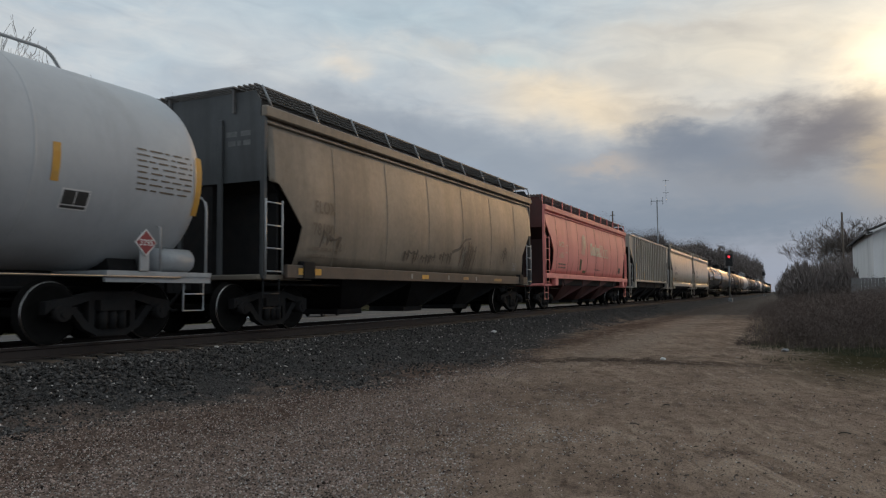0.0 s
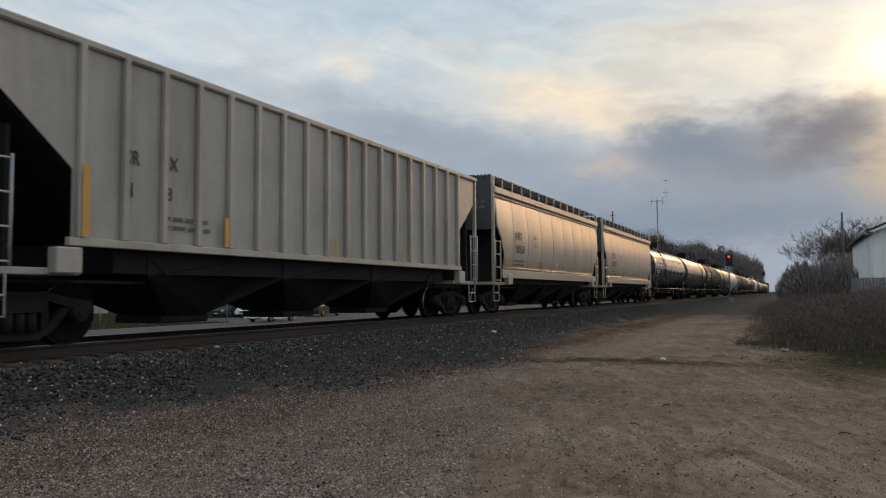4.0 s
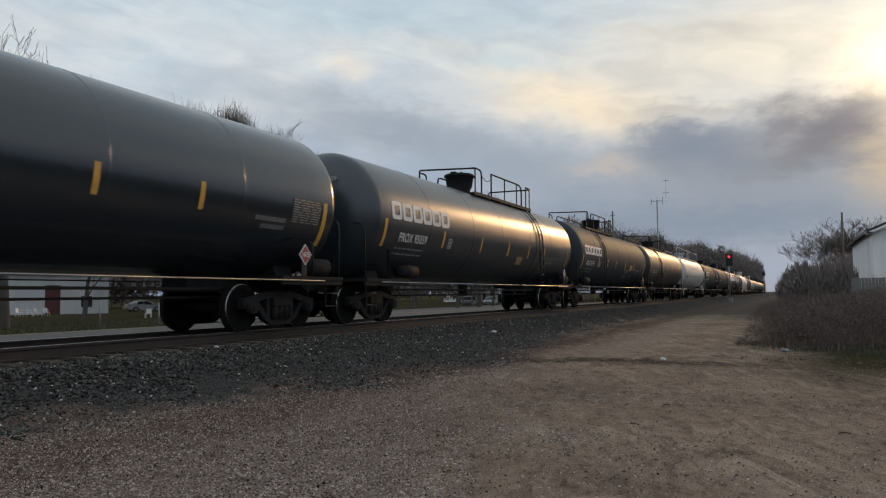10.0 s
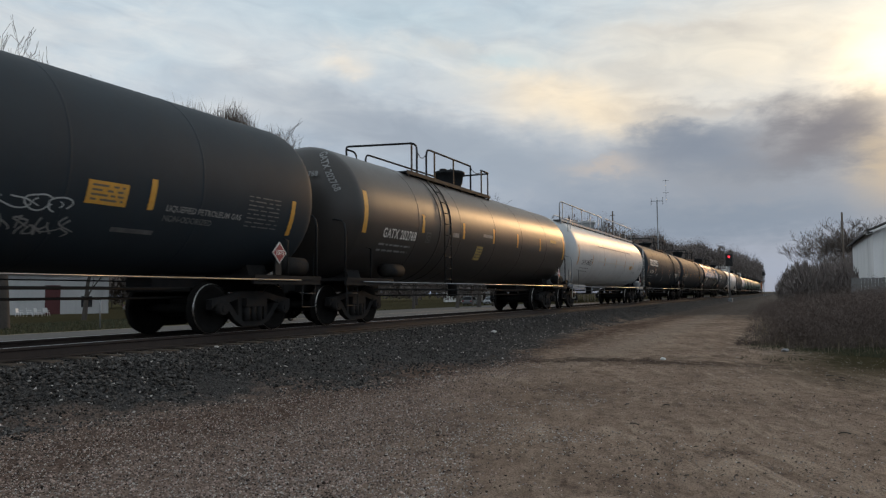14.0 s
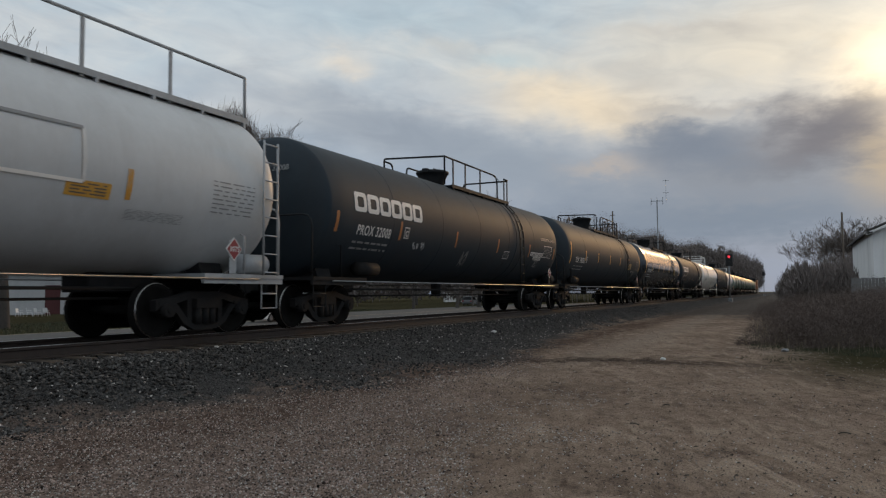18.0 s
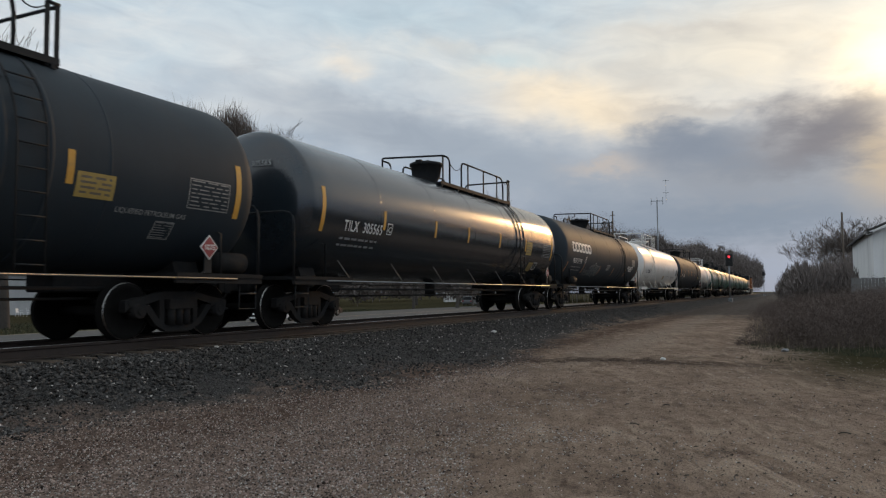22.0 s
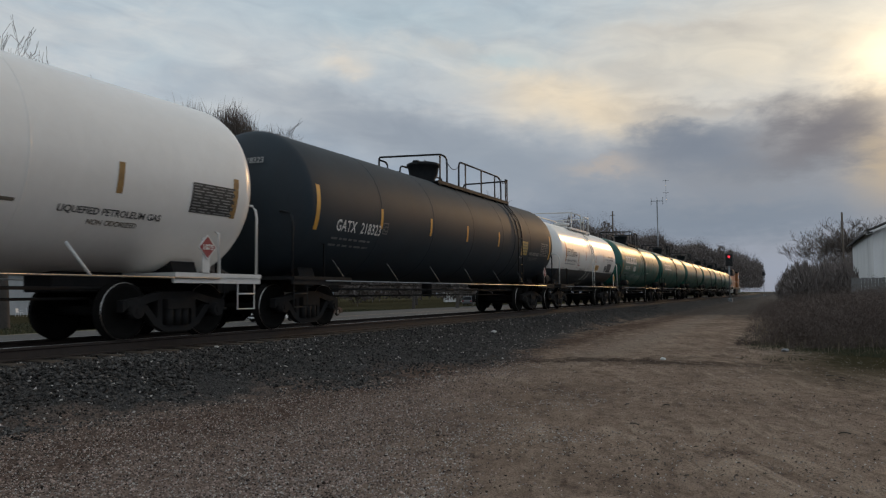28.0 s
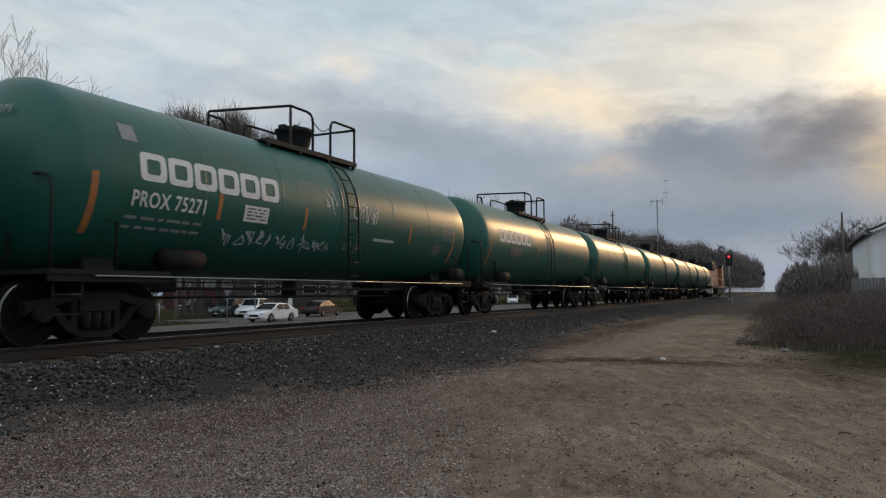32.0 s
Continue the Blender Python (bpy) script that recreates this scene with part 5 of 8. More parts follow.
grey_car = tank_car("tank_car", "pale grey tank car with data panels and yellow strips", J[0] - 18.6, J[0], M["tank_grey"], iron="grey_iron", low="grey_iron", top="gap_right", strips=[(5.8, -0.4, 0.12, 0.12), (8.4, -0.64, 0.33, 0.12)], ink="decal_black",
         tags=[("lines", 7.14, -0.25, 1.1, 0.56, "decal_faded"), ("card", 5.95, -0.77, 0.45, 0.3, ""), ("panel", 4.2, -0.42, 0.7, 0.1, "decal_faded")], seed=1, placard="3295")[0]
part("far_rail", tubem(fillet([(1.5, 0.9, 4.1), (1.5, 0.9, 4.87), (7.45, 0.9, 4.87), (8.0, 0.9, 4.2), (8.0, 0.9, 4.0)], 0.18), 0.03, 8), M["grey_iron"], grey_car)
flox, hbf, ybf = hopper_car("hopper_car", "weathered brown covered hopper car streaked with grime", J[0], J[1], M["hopper_old"], mark=[("FLOX", 1.5, 2.38, 0.36), ("78100", 1.45, 1.92, 0.36)], seams=[-5.5 + 2.28 * k for k in range(6)], seed=2, ink="decal_faded", yellow_marks=[(0.95, 1.09, 0.78, 0.13, "yellow"), (6.33, 1.09, 0.41, 0.11, "yellow"), (9.05, 1.1, 0.38, 0.09, "strip_brown"), (11.55, 1.09, 0.7, 0.09, "strip_brown")] + [(x_ + 7.72, 1.09, 0.09, 0.12, "decal_pale") for x_ in (-1.99, 0.25, 2.28)], cuts="old", posts=10)
for k, (dx, z, w, h, n) in enumerate(((2.7, 1.62, 0.9, 0.5, 3), (6.3, 1.4, 0.85, 0.46, 4), (7.25, 1.48, 1.0, 0.34, 5), (8.4, 1.5, 0.85, 0.42, 4), (9.9, 1.34, 1.6, 0.94, 7), (13.3, 1.67, 0.6, 0.66, 3))):
    flat_on(flox, drip_tag(random.Random(60 + k), w, h, n), hbf, ybf, dx - 8.62 + hbf, z, M["smear"], "graffiti", "smeared dark graffiti with runs")
flat_on(flox, ribbon(bmesh.new(), [(1.35 * u / 12, 0.08 + 0.5 * (u / 12) ** 2 * (3 - 2 * u / 12) + 0.03 * math.sin(u)) for u in range(13)], 0.09, 0.05), hbf, ybf, 9.15 - 8.62 + hbf, 1.8, M["smear"], "graffiti", "smeared dark graffiti stroke")
b_ = bmesh.new()
ring_shape(b_, 0, 0, 0.45, 0.26, 0.02, 0.02)
flat_on(flox, b_, hbf, ybf, 5.62 + hbf, 1.48, M["decal_pale"], "stencil_box", "small white stencilled box")
for k in range(2):
    flat_on(flox, quad(bmesh.new(), 0.08, 0.36, 0.05 + 0.1 * k, 0.1 + 0.1 * k), hbf, ybf, 5.62 + hbf, 1.48, M["decal_pale"], "stencil_line")
red, hbr, ybr = hopper_car("hopper_car", "faded red covered hopper car with a white painted mark", J[1], J[2], M["hopper_red"], seams=[-6.5 + 1.7 * k for k in range(9)], seed=3, ink="decal_cream", mark=[("GACX", 1.75, 2.67, 0.3), ("31565", 1.75, 2.2, 0.3)], cuts="red", gap=0.8, shift=0.2, end_tone="red_shade_seam", void="bay_shade_red", posts=11, text_bars=False)
hopper_car("hopper_car", "grey ribbed covered hopper car with flat sides", J[2], J[3], M["hopper_grey"], ribbed=True, mark=[("CR", 2.2, 2.66, 0.3), ("DX", 2.93, 2.68, 0.3), ("61", 2.2, 2.17, 0.3), ("18", 2.93, 2.19, 0.3)], seed=4, board=False, z_top=4.2, yellow_marks=[(1.47, 1.52, 0.12, 1.0, "yellow"), (4.28, 1.52, 0.1, 0.5, "yellow"), (7.6, 1.5, 0.1, 0.4, "yellow_dull"), (10.6, 1.5, 0.1, 0.35, "yellow_dull")], cuts="ribbed", gap=0.7, end_tone="hopper_grey")
for a, b, txt, seed in ((J[3], J[4] + 0.22, ("IARX", "160550"), 5), (J[4], J[5], ("EFNX", "160709"), 6)):
    c_, hb_, yb_ = hopper_car("hopper_car", "pale tan covered hopper car with bowed panelled sides", a, b, M["hopper_tan"], mark=[(txt[0], 1.83, 2.6, 0.4), (txt[1], 1.83, 2.13, 0.4)], seams=[-5.45 + 1.6 * k for k in range(8)], seed=seed, gap=0.8, shift=0.07,
                              yellow_marks=[(0.93, 1.68, 0.45, 0.23, "orange"), (3.35, 1.64, 0.5, 0.12, "orange"), (6.25, 1.62, 0.5, 0.12, "orange"), (8.75, 1.62, 0.4, 0.12, "orange"), (11.6, 1.62, 0.4, 0.13, "orange"), (12.85, 1.66, 0.42, 0.2, "yellow"), (6.95, 1.79, 0.3, 0.13, "decal_white")])
    bmx = bmesh.new()
    ring_shape(bmx, 0, 0, 0.34, 0.42, 0.02, 0.02)
    flat_on(c_, bmx, hb_, yb_, 3.93, 2.42, M["decal_black"], "stencil_box")
    flat_on(c_, text_bm("C", 0.2), hb_, yb_, 4.03, 2.5, M["decal_black"], "stencil_letter")
    flat_on(c_, bars(bmesh.new(), 1, random.Random(2), 0.05, 0.05, 0.22), hb_, yb_, 3.99, 2.78, M["decal_black"], "stencil_line")
    flat_on(c_, bars(bmesh.new(), 4, random.Random(3), 0.035, 0.05, 0.45), hb_, yb_, 4.75, 1.88, M["decal_faded"], "capacity_stencil")
procor = dict(ink="decal_white")
table = [("table", 6.95, -0.52, 0.95, 0.5, ""), ("panel", 5.9, -0.55, 0.9, 0.09, "decal_grey"), ("panel", 6.1, -0.7, 0.7, 0.09, "decal_grey")]
black = "black tank car with bold white painted blocks and yellow strips"
lpg = "LIQUEFIED PETROLEUM GAS"
tank_car("tank_car", black, J[5], J[6], M["tank_gloss"], mark=("PROX 95377", -7.36, -0.49), strips=row((-8.09, -4.84, -2.17, 0.42, 2.43, 4.5, 8.05), -0.51, -0.04, ends=(-0.97, -0.03, 0.14)), tags=[("box", -4.68, -0.55, 0.24, 0.29, "decal_white")] + table, seed=7, logo=(-7.75, 0.05), **procor)
tank_car("tank_car", black, J[6], J[7], M["tank_black"], top="gap_square", dome_h=0.69, ladder_x=3.72, mark=("PROX 95059", -7.35, -0.62), strips=row((-8.1, -4.76, -1.95, 0.54, 2.72, 4.62, 7.9), -0.65, -0.18, ends=(-0.8, -0.1, 0.13)), tags=[("box", -4.42, -0.65, 0.22, 0.28, "decal_white"), ("yellow_card", 1.66, -0.93, 0.56, 0.29, "yellow_dull"), ("text", 4.78, -0.6, lpg, 0.15, "decal_pale"), ("text", 4.8, -0.79, "NON-ODORIZED", 0.15, "decal_pale"), ("framed", 6.6, -0.62, 1.0, 0.5, "decal_grey")], seed=8, logo=(-7.84, -0.08), **procor)
tank_car("tank_car", black, J[7], J[8], M["tank_matte"], dome_h=0.73, mark=("PROX 93973", -7.36, -0.61), strips=row((-8.1, -4.9, -2.86, -0.78, 1.8, 4.36, 7.85), -0.63, -0.15, ends=(-0.8, -0.1, 0.12)), tags=[("box", -4.8, -0.63, 0.25, 0.28, "decal_white"), ("yellow_card", 3.2, -0.64, 0.7, 0.34, "yellow"), ("text", 4.67, -0.61, lpg, 0.145, "decal_pale"), ("text", 4.66, -0.78, "NON-ODORIZED", 0.145, "decal_grey"), ("lines", 6.55, -0.62, 0.9, 0.5, "decal_grey"), ("bubbles", 2.06, -0.86, 0.95, 0.3, "graffiti"), ("scrawl", 2.0, -1.26, 1.2, 0.42, "decal_pale"), ("panel", 3.8, -1.05, 0.8, 0.08, "decal_grey")], seed=9, logo=(-7.78, -0.08), **procor)
tank_car("tank_car", "dull black tank car with a stencilled number and yellow strips", J[8], J[9], M["tank_grime"], dome_h=0.66, mark=("GATX 202768", -7.31, -0.56, 0.33), strips=row((-8.2, -5.26, -2.58, -0.12, 2.22, 4.83, 8.1), -0.31, 0.17, 0.14, ends=(-0.52, 0.46, 0.17)), tags=[("box", -5.02, -0.56, 0.25, 0.28, "decal_grey"), ("yellow_card", -1.43, -0.92, 0.5, 0.46, "yellow_dull"), ("panel", -3.35, -0.3, 0.42, 0.13, "decal_pale"), ("panel", -1.05, -0.15, 0.8, 0.1, "decal_pale"), ("panel", 6.2, 0.1, 0.8, 0.12, "yellow_dull")], seed=10, slanted=True)
chvx, _, _, _ = tank_car("tank_car", "silver-grey tank car with a full-length walkway and rail", J[9], J[10], M["tank_silver"], iron="grey_iron", low="grey_iron", top="full", mark=("CHVX 189533", -7.22, -0.6, 0.315), ink="decal_black", strips=[(-7.97, -0.65, 0.3, 0.13), (-5.2, -0.51, -0.09, 0.1), (-2.6, -0.55, -0.1, 0.1), (0.15, -0.55, -0.1, 0.09), (2.6, -0.5, -0.1, 0.09), (5.05, -0.52, -0.06, 0.1)], strip_mat="orange", ladder=False, seed=11, dome_r=0.8, dome_x=-0.25, tags=[("box", -5.62, -0.6, 0.26, 0.3, "decal_black"), ("yellow_card", 4.0, -0.56, 0.74, 0.23, "yellow"), ("lines", 6.78, -0.45, 1.05, 0.48, "tank_faint"), ("lines", 5.07, -0.78, 1.15, 0.14, "tank_faint")], dome_h=0.55, seams=2)
plates = [("plate", 5.09, -0.54, (1.5, lpg, 0.82), 0.16, ""), ("plate", 5.5, -0.69, (0.92, "NON ODORIZED", 0.8), 0.14, "")]
tank_car("tank_car", "black tank car with white painted blocks and graffiti", J[10], J[11], M["tank_matte"], top="corner", head=0.42, dome_h=0.48, ladder_x=3.55, mark=("PROX 32008", -7.2, -0.58), strips=row((-8.05, -5.17, -1.75, 1.65, 4.9, 8.0), -0.59, -0.12, 0.1, ends=(-0.58, -0.12, 0.11)), strip_mat="strip_rust", tags=[("box", -4.97, -0.53, 0.24, 0.29, "decal_white"), ("scrawl", -4.43, -0.83, 0.68, 0.32, "graffiti"), ("scrawl", -1.12, -1.24, 0.5, 0.6, "decal_pale"), ("framed", 2.32, -0.77, 0.5, 0.28, "decal_white"), ("framed", 5.85, -0.98, 0.4, 0.26, "decal_pale"), ("framed", 6.62, -0.54, 1.0, 0.47, "decal_white"), ("text", 6.2, 0.12, lpg, 0.15, "decal_pale")] + plates, seed=12, logo=(-7.4, -0.06), **procor)
til = [("box", -5.42, -0.5, 0.24, 0.28, "decal_white")]
tank_car("tank_car", "plain black tank car with a stencilled number", J[11], J[12], M["tank_matte"], top="gap_right", dome_h=0.66, mark=("TILX  305026", -7.31, -0.53, 0.34), strips=row((-8.15, -5.52, -2.97, -0.26, 2.3, 4.85, 8.2), -0.41, 0.06, ends=(-0.6, 0.35, 0.13)), tags=til + [("yellow_card", 4.96, -0.57, 0.64, 0.36, "yellow_dull"), ("text", 5.69, -0.72, lpg, 0.115, "decal_pale"), ("framed", 6.5, -1.12, 0.4, 0.33, "decal_pale"), ("framed", 7.03, -0.52, 0.95, 0.5, "decal_pale")], seed=13)
tank_car("tank_car", "plain black tank car with a stencilled number", J[12], J[13], M["tank_gloss"], top="gap_right", dome_h=0.68, head=0.42, mark=("TILX  305565", -7.31, -0.53, 0.34), strips=row((-8.15, -5.58, -2.75, -0.46, 2.22, 4.87, 8.12), -0.4, 0.06, ends=(-0.62, 0.34, 0.13)), tags=til + [("yellow_card", 4.99, -0.52, 0.61, 0.48, "yellow_dull"), ("yellow_card", 5.76, -1.18, 0.5, 0.38, "yellow_dull"), ("framed", 6.34, -1.1, 0.4, 0.32, "decal_white"), ("framed", 6.98, -0.52, 0.98, 0.5, "decal_pale"), ("lines", 4.86, -0.97, 0.85, 0.2, "decal_grey")], seed=14, braces=True)
tank_car("tank_car", "black tank car with white painted blocks and graffiti", J[13], J[14], M["tank_matte"], top="corner", dome_h=0.53, ladder_x=3.5, mark=("PROX 31999", -7.2, -0.58), strips=row((-8.05, -5.09, -1.78, 1.34, 4.66, 8.0), -1.07, -0.58, 0.11, ends=(-1.05, -0.55, 0.11)), lean=0.16, strip_mat="strip_rust", tags=[("box", -5.09, -0.52, 0.24, 0.29, "decal_white"), ("scrawl", -4.9, -1.28, 0.95, 0.62, "decal_pale"), ("bubbles", -3.7, -1.2, 1.85, 0.75, "graffiti"), ("framed", -0.28, -0.76, 0.62, 0.3, "graffiti"), ("panel", -0.24, -0.72, 0.54, 0.2, "decal_grey"), ("yellow_card", 6.3, -0.35, 0.8, 0.4, "decal_pale")] + plates, seed=15, logo=(-7.45, -0.06), **procor)
wht = tank_car("tank_car", "glossy white pressure tank car with black lettering", J[14], J[15], M["tank_white"], iron="white_iron", low="white_iron", top="white", dome_h=0.42, dome_r=1.15, dome_x=-1.5, mark="", ink="decal_black", strips=[(x_, -0.44, 0.02, 0.11) for x_ in (-4.95, -2.2, 0.41, 2.9, 5.51)] + [(-8.0, -0.75, 0.35, 0.13), (7.95, -0.6, 0.1, 0.13)], strip_mat="strip_brown", tags=[("table", 6.93, -0.58, 1.0, 0.5, ""), ("text", 4.6, -0.8, lpg, 0.15, "decal_black"), ("text", 5.12, -0.96, "NON ODORIZED", 0.12, "decal_faded"), ("yellow_card", 0.75, -1.0, 0.7, 0.3, "strip_brown"), ("lines", 1.83, -0.8, 0.55, 0.14, "decal_faded"), ("panel", 2.61, -0.74, 0.5, 0.06, "decal_faded"), ("panel", 3.5, -0.74, 0.48, 0.05, "decal_faded"), ("text", -7.12, -0.6, "TILX", 0.27, "decal_black"), ("box", -5.36, -0.58, 0.2, 0.26, "decal_faded"), ("lines", -6.95, -0.95, 1.5, 0.16, "decal_faded")] + [("panel", -6.36 + 0.15 * k, -0.6, 0.09, 0.25, "decal_black") for k in range(6)], seed=16, braces=True, placard="1075", ladder_x=-4.66, seams=3)
part("end_brace", tubem([(-8.68, 0.1, 2.05), (-8.68, -0.85, 1.07)], 0.026), M["white_iron"], wht[0])
tank_car("tank_car", "dull dark brown-black tank car with a stencilled number", J[15], J[16], M["tank_matte"], top="gap_right", dome_h=0.63, mark=("GATX  218323", -7.4, -0.55, 0.35), strips=row((-8.15, -5.52, -2.85, -0.36, 2.3, 4.6, 8.05), -0.37, 0.1, ends=(-0.6, 0.35, 0.13)), strip_mat="yellow", faint=True, tags=[("box", -5.42, -0.5, 0.24, 0.28, "decal_grey")] + [("yellow_card", 4.69, -0.54, 0.62, 0.5, "yellow_dull"), ("text", 5.58, -0.51, "NON-ODORIZED", 0.16, "decal_pale"), ("lines", 5.58, -0.68, 1.1, 0.1, "decal_grey"), ("text", 4.53, -0.67, "FRA AAR", 0.13, "decal_pale"), ("framed", 6.87, -0.49, 0.97, 0.5, "decal_grey")], seed=17, braces=True)
tank_car("tank_car", "short white-over-black tank car with grime on the head", J[16], J[17], M["tank_white"], R=1.45, zc=2.5, top="short", dome_h=0.3, dome_r=0.62, dome_x=-0.4, rail_h=0.64, iron="white_iron", ladder_x=-0.36, two_tone=(1.76, M["tank_black"]), mark=("UTLX 200704", -4.62, -0.16, 0.34), ink="decal_black", strips=[(-4.75, -0.42, 0.5, 0.13), (-2.6, -0.39, 0.1, 0.1), (-1.25, -0.25, 0.17, 0.09), (0.75, -0.3, 0.1, 0.09), (2.5, -0.2, 0.2, 0.08)], strip_mat="strip_rust", tags=[("text", -4.62, 0.1, "UNION TANK CAR CO", 0.12, "decal_black"), ("table", 3.4, -0.72, 0.95, 0.46, ""), ("card", 2.85, -0.72, 0.48, 0.36, ""), ("text", 3.42, 0.06, "HYDROGEN PEROXIDE", 0.13, "decal_black"), ("text", 2.85, -0.1, "AQUEOUS SOLUTIONS STABILIZED", 0.13, "decal_black"), ("lines", 3.3, -0.2, 1.2, 0.07, "decal_faded"), ("yellow_card", 0.9, -0.68, 0.72, 0.27, "yellow"), ("text", -2.0, -0.78, "DOT SP 14520", 0.17, "decal_black"), ("scrawl", -2.7, -0.72, 0.5, 0.45, "placard_red"), ("lines", -4.5, -0.4, 1.6, 0.14, "decal_faded")], seed=18, placard="2014")
green = "deep green tank car with white painted blocks and graffiti"
for k in range(6):
    tank_car("tank_car", green if k == 0 else "deep green tank car with faded markings and rusty streaks", J[17 + k], J[18 + k], M["tank_green"], R=1.47, zc=2.5, top="green", rail_h=0.75, dome_h=0.62, dome_r=0.7, dome_x=0.15, ladder_x=0.1, logo=(-5.62, -0.04) if k < 2 else False, iron="black_iron",
             mark=("PROX 75271", -5.75, -0.44, 0.34) if k == 0 else "", strips=row((-6.42, -3.86, -1.37, 3.2, 5.9), -0.5, -0.04, 0.1, ends=(-0.96, -0.02, 0.12)), strip_mat="strip_rust", ink="decal_white",
             tags=[("yellow_card", -3.23, -0.47, 0.68, 0.3, "decal_white"), ("scrawl", -3.75, -1.02, 2.5, 0.5, "graffiti"), ("scrawl", -1.2, -0.95, 0.9, 0.3, "graffiti"), ("scrawl", -0.75, -0.15, 0.55, 0.75, "graffiti"), ("scrawl", 0.45, -0.22, 1.1, 0.6, "graffiti"), ("scrawl", 0.2, -0.95, 0.9, 0.35, "decal_pale"), ("panel", 1.4, -0.55, 1.0, 0.07, "graffiti"), ("lines", -1.6, 0.25, 0.6, 0.3, "decal_pale"), ("panel", -5.9, 0.55, 0.3, 0.3, "tank_faint"), ("panel", 4.7, -0.75, 0.4, 0.3, "decal_grey"), ("framed", 5.2, -0.3, 0.7, 0.42, "decal_pale")] if k == 0 else [("panel", -4.5, -0.45, 1.2, 0.25, "decal_grey"), ("panel", 0.4, -0.4, 0.3, 0.5, "decal_grey"), ("scrawl", 3.0, -1.0, 1.6, 0.6, "decal_grey")], seed=20 + k, placard="")

# ---- the locomotive at the tail ----


def locomotive(x0, x1):
    car, L = car_base("locomotive", "orange and black diesel locomotive pushing at the tail", "locomotive", x0, x1, "", gear=4.2)
    H = L / 2
    part("underframe", boxm(-H + 0.5, H - 0.5, -1.5, 1.5, 1.15, 1.5, bevel=0.03), M["black_iron"], car)
    part("fuel_tank", prism(bmesh.new(), [(-1.4, 0.35), (1.4, 0.35), (1.5, 1.15), (-1.5, 1.15)], -3.2, 3.2, "yz"), M["black_iron"], car)
    part("long_hood", boxm(-H + 1.2, H - 6.8, -1.0, 1.0, 1.5, 4.2, bevel=0.12), M["loco_orange"], car)
    part("radiator_housing", boxm(-H + 1.0, -H + 5.2, -1.5, 1.5, 3.5, 4.55, bevel=0.15), M["black_iron"], car)
    part("roof_band", boxm(-H + 5.3, H - 6.9, -1.02, 1.02, 3.75, 4.35, bevel=0.1), M["black_iron"], car)
    cab = part("cab", boxm(H - 6.7, H - 4.2, -1.5, 1.5, 1.5, 4.4, bevel=0.12), M["loco_orange"], car)
    part("cab_roof", boxm(H - 6.8, H - 4.1, -1.52, 1.52, 4.2, 4.5, bevel=0.08), M["black_iron"], cab)
    for yy in (-1.51, 1.505):
        part("cab_window", boxm(H - 6.3, H - 5.0, yy, yy + 0.005, 3.1, 3.8), M["glass_dark"], cab)
    part("short_hood", boxm(H - 4.2, H - 1.3, -0.95, 0.95, 1.5, 3.0, bevel=0.15), M["loco_orange"], car)
    for s in (-1, 1):
        part("end_plate", boxm(min(s * H - s * 0.9, s * H - s * 0.6), max(s * H - s * 0.9, s * H - s * 0.6), -1.5, 1.5, 0.5, 1.6, bevel=0.03), M["decal_white"], car)
        part("end_handrail", tubem([(s * (H - 0.7), -1.45, 1.5), (s * (H - 0.7), -1.45, 2.5), (s * (H - 0.7), 1.45, 2.5), (s * (H - 0.7), 1.45, 1.5)], 0.03), M["white_iron"], car)
        part("hood_end", boxm(min(s * (H - 1.3), s * (H - 1.18)), max(s * (H - 1.3), s * (H - 1.18)), -0.7, 0.7, 1.7, 2.7, bevel=0.03), M["yellow"], car)
    for yy in (-1.45, 1.45):
        part("side_handrail", tubem([(-H + 1, yy, 1.5), (-H + 1, yy, 2.5), (H - 7, yy, 2.5), (H - 7, yy, 1.5)], 0.025), M["white_iron"], car)
    return car


M["car_glass"] = pmat("car_glass", (0.008, 0.009, 0.010), (0.012, 0.013, 0.014), 2, 0.2, 0.25, spec=0.14)
M["glass_dark"] = pmat("glass_dark", (0.012, 0.014, 0.016), (0.02, 0.022, 0.024), 2, 0.06, 0.1, spec=0.6)
locomotive(J[23], J[24])

# marks on the red car, as plain shapes
for k in range(4):
    # nested stripes that rise and curl over to the right
    o = 0.12 * k
    pts_ = [(0.2 + o * 1.3 - 0.14 * (1 - u / 6), 0.62 * u / 6) for u in range(7)]
    pts_ += [(0.55 + (0.36 - o * 0.8) * math.cos(a), 0.58 + (0.34 - o * 0.75) * math.sin(a)) for a in (radians(d) for d in range(150, -61, -30))]
    flat_on(red, ribbon(bmesh.new(), [(x_, z_ + 0.0) for x_, z_ in pts_], 0.075, 0.05), hbr, ybr, 5.4, 2.48, M["decal_cream"], "painted_emblem", "pale painted emblem of curling stripes")
x = 0.0
for kind, w, h_, t in (("ring", 0.42, 0.62, 0.12), ("ring", 0.4, 0.46, 0.11), ("bar", 0.13, 0.58, 0), ("ring", 0.38, 0.46, 0.11), ("bar", 0.27, 0.46, 0), ("bar", 0.13, 0.64, 0), ("ring", 0.46, 0.6, 0.05), ("ring", 0.4, 0.44, 0.05), ("bar", 0.06, 0.44, 0), ("ring", 0.4, 0.46, 0.05)):
    bmx = bmesh.new()
    ring_shape(bmx, 0, 0, w, h_, t) if kind == "ring" else quad(bmx, 0, w, 0, h_)
    flat_on(red, bmx, hbr, ybr, 7.13 + x, 2.5, M["decal_cream"], "painted_block")
    x += w + 0.08
bmx = bmesh.new()
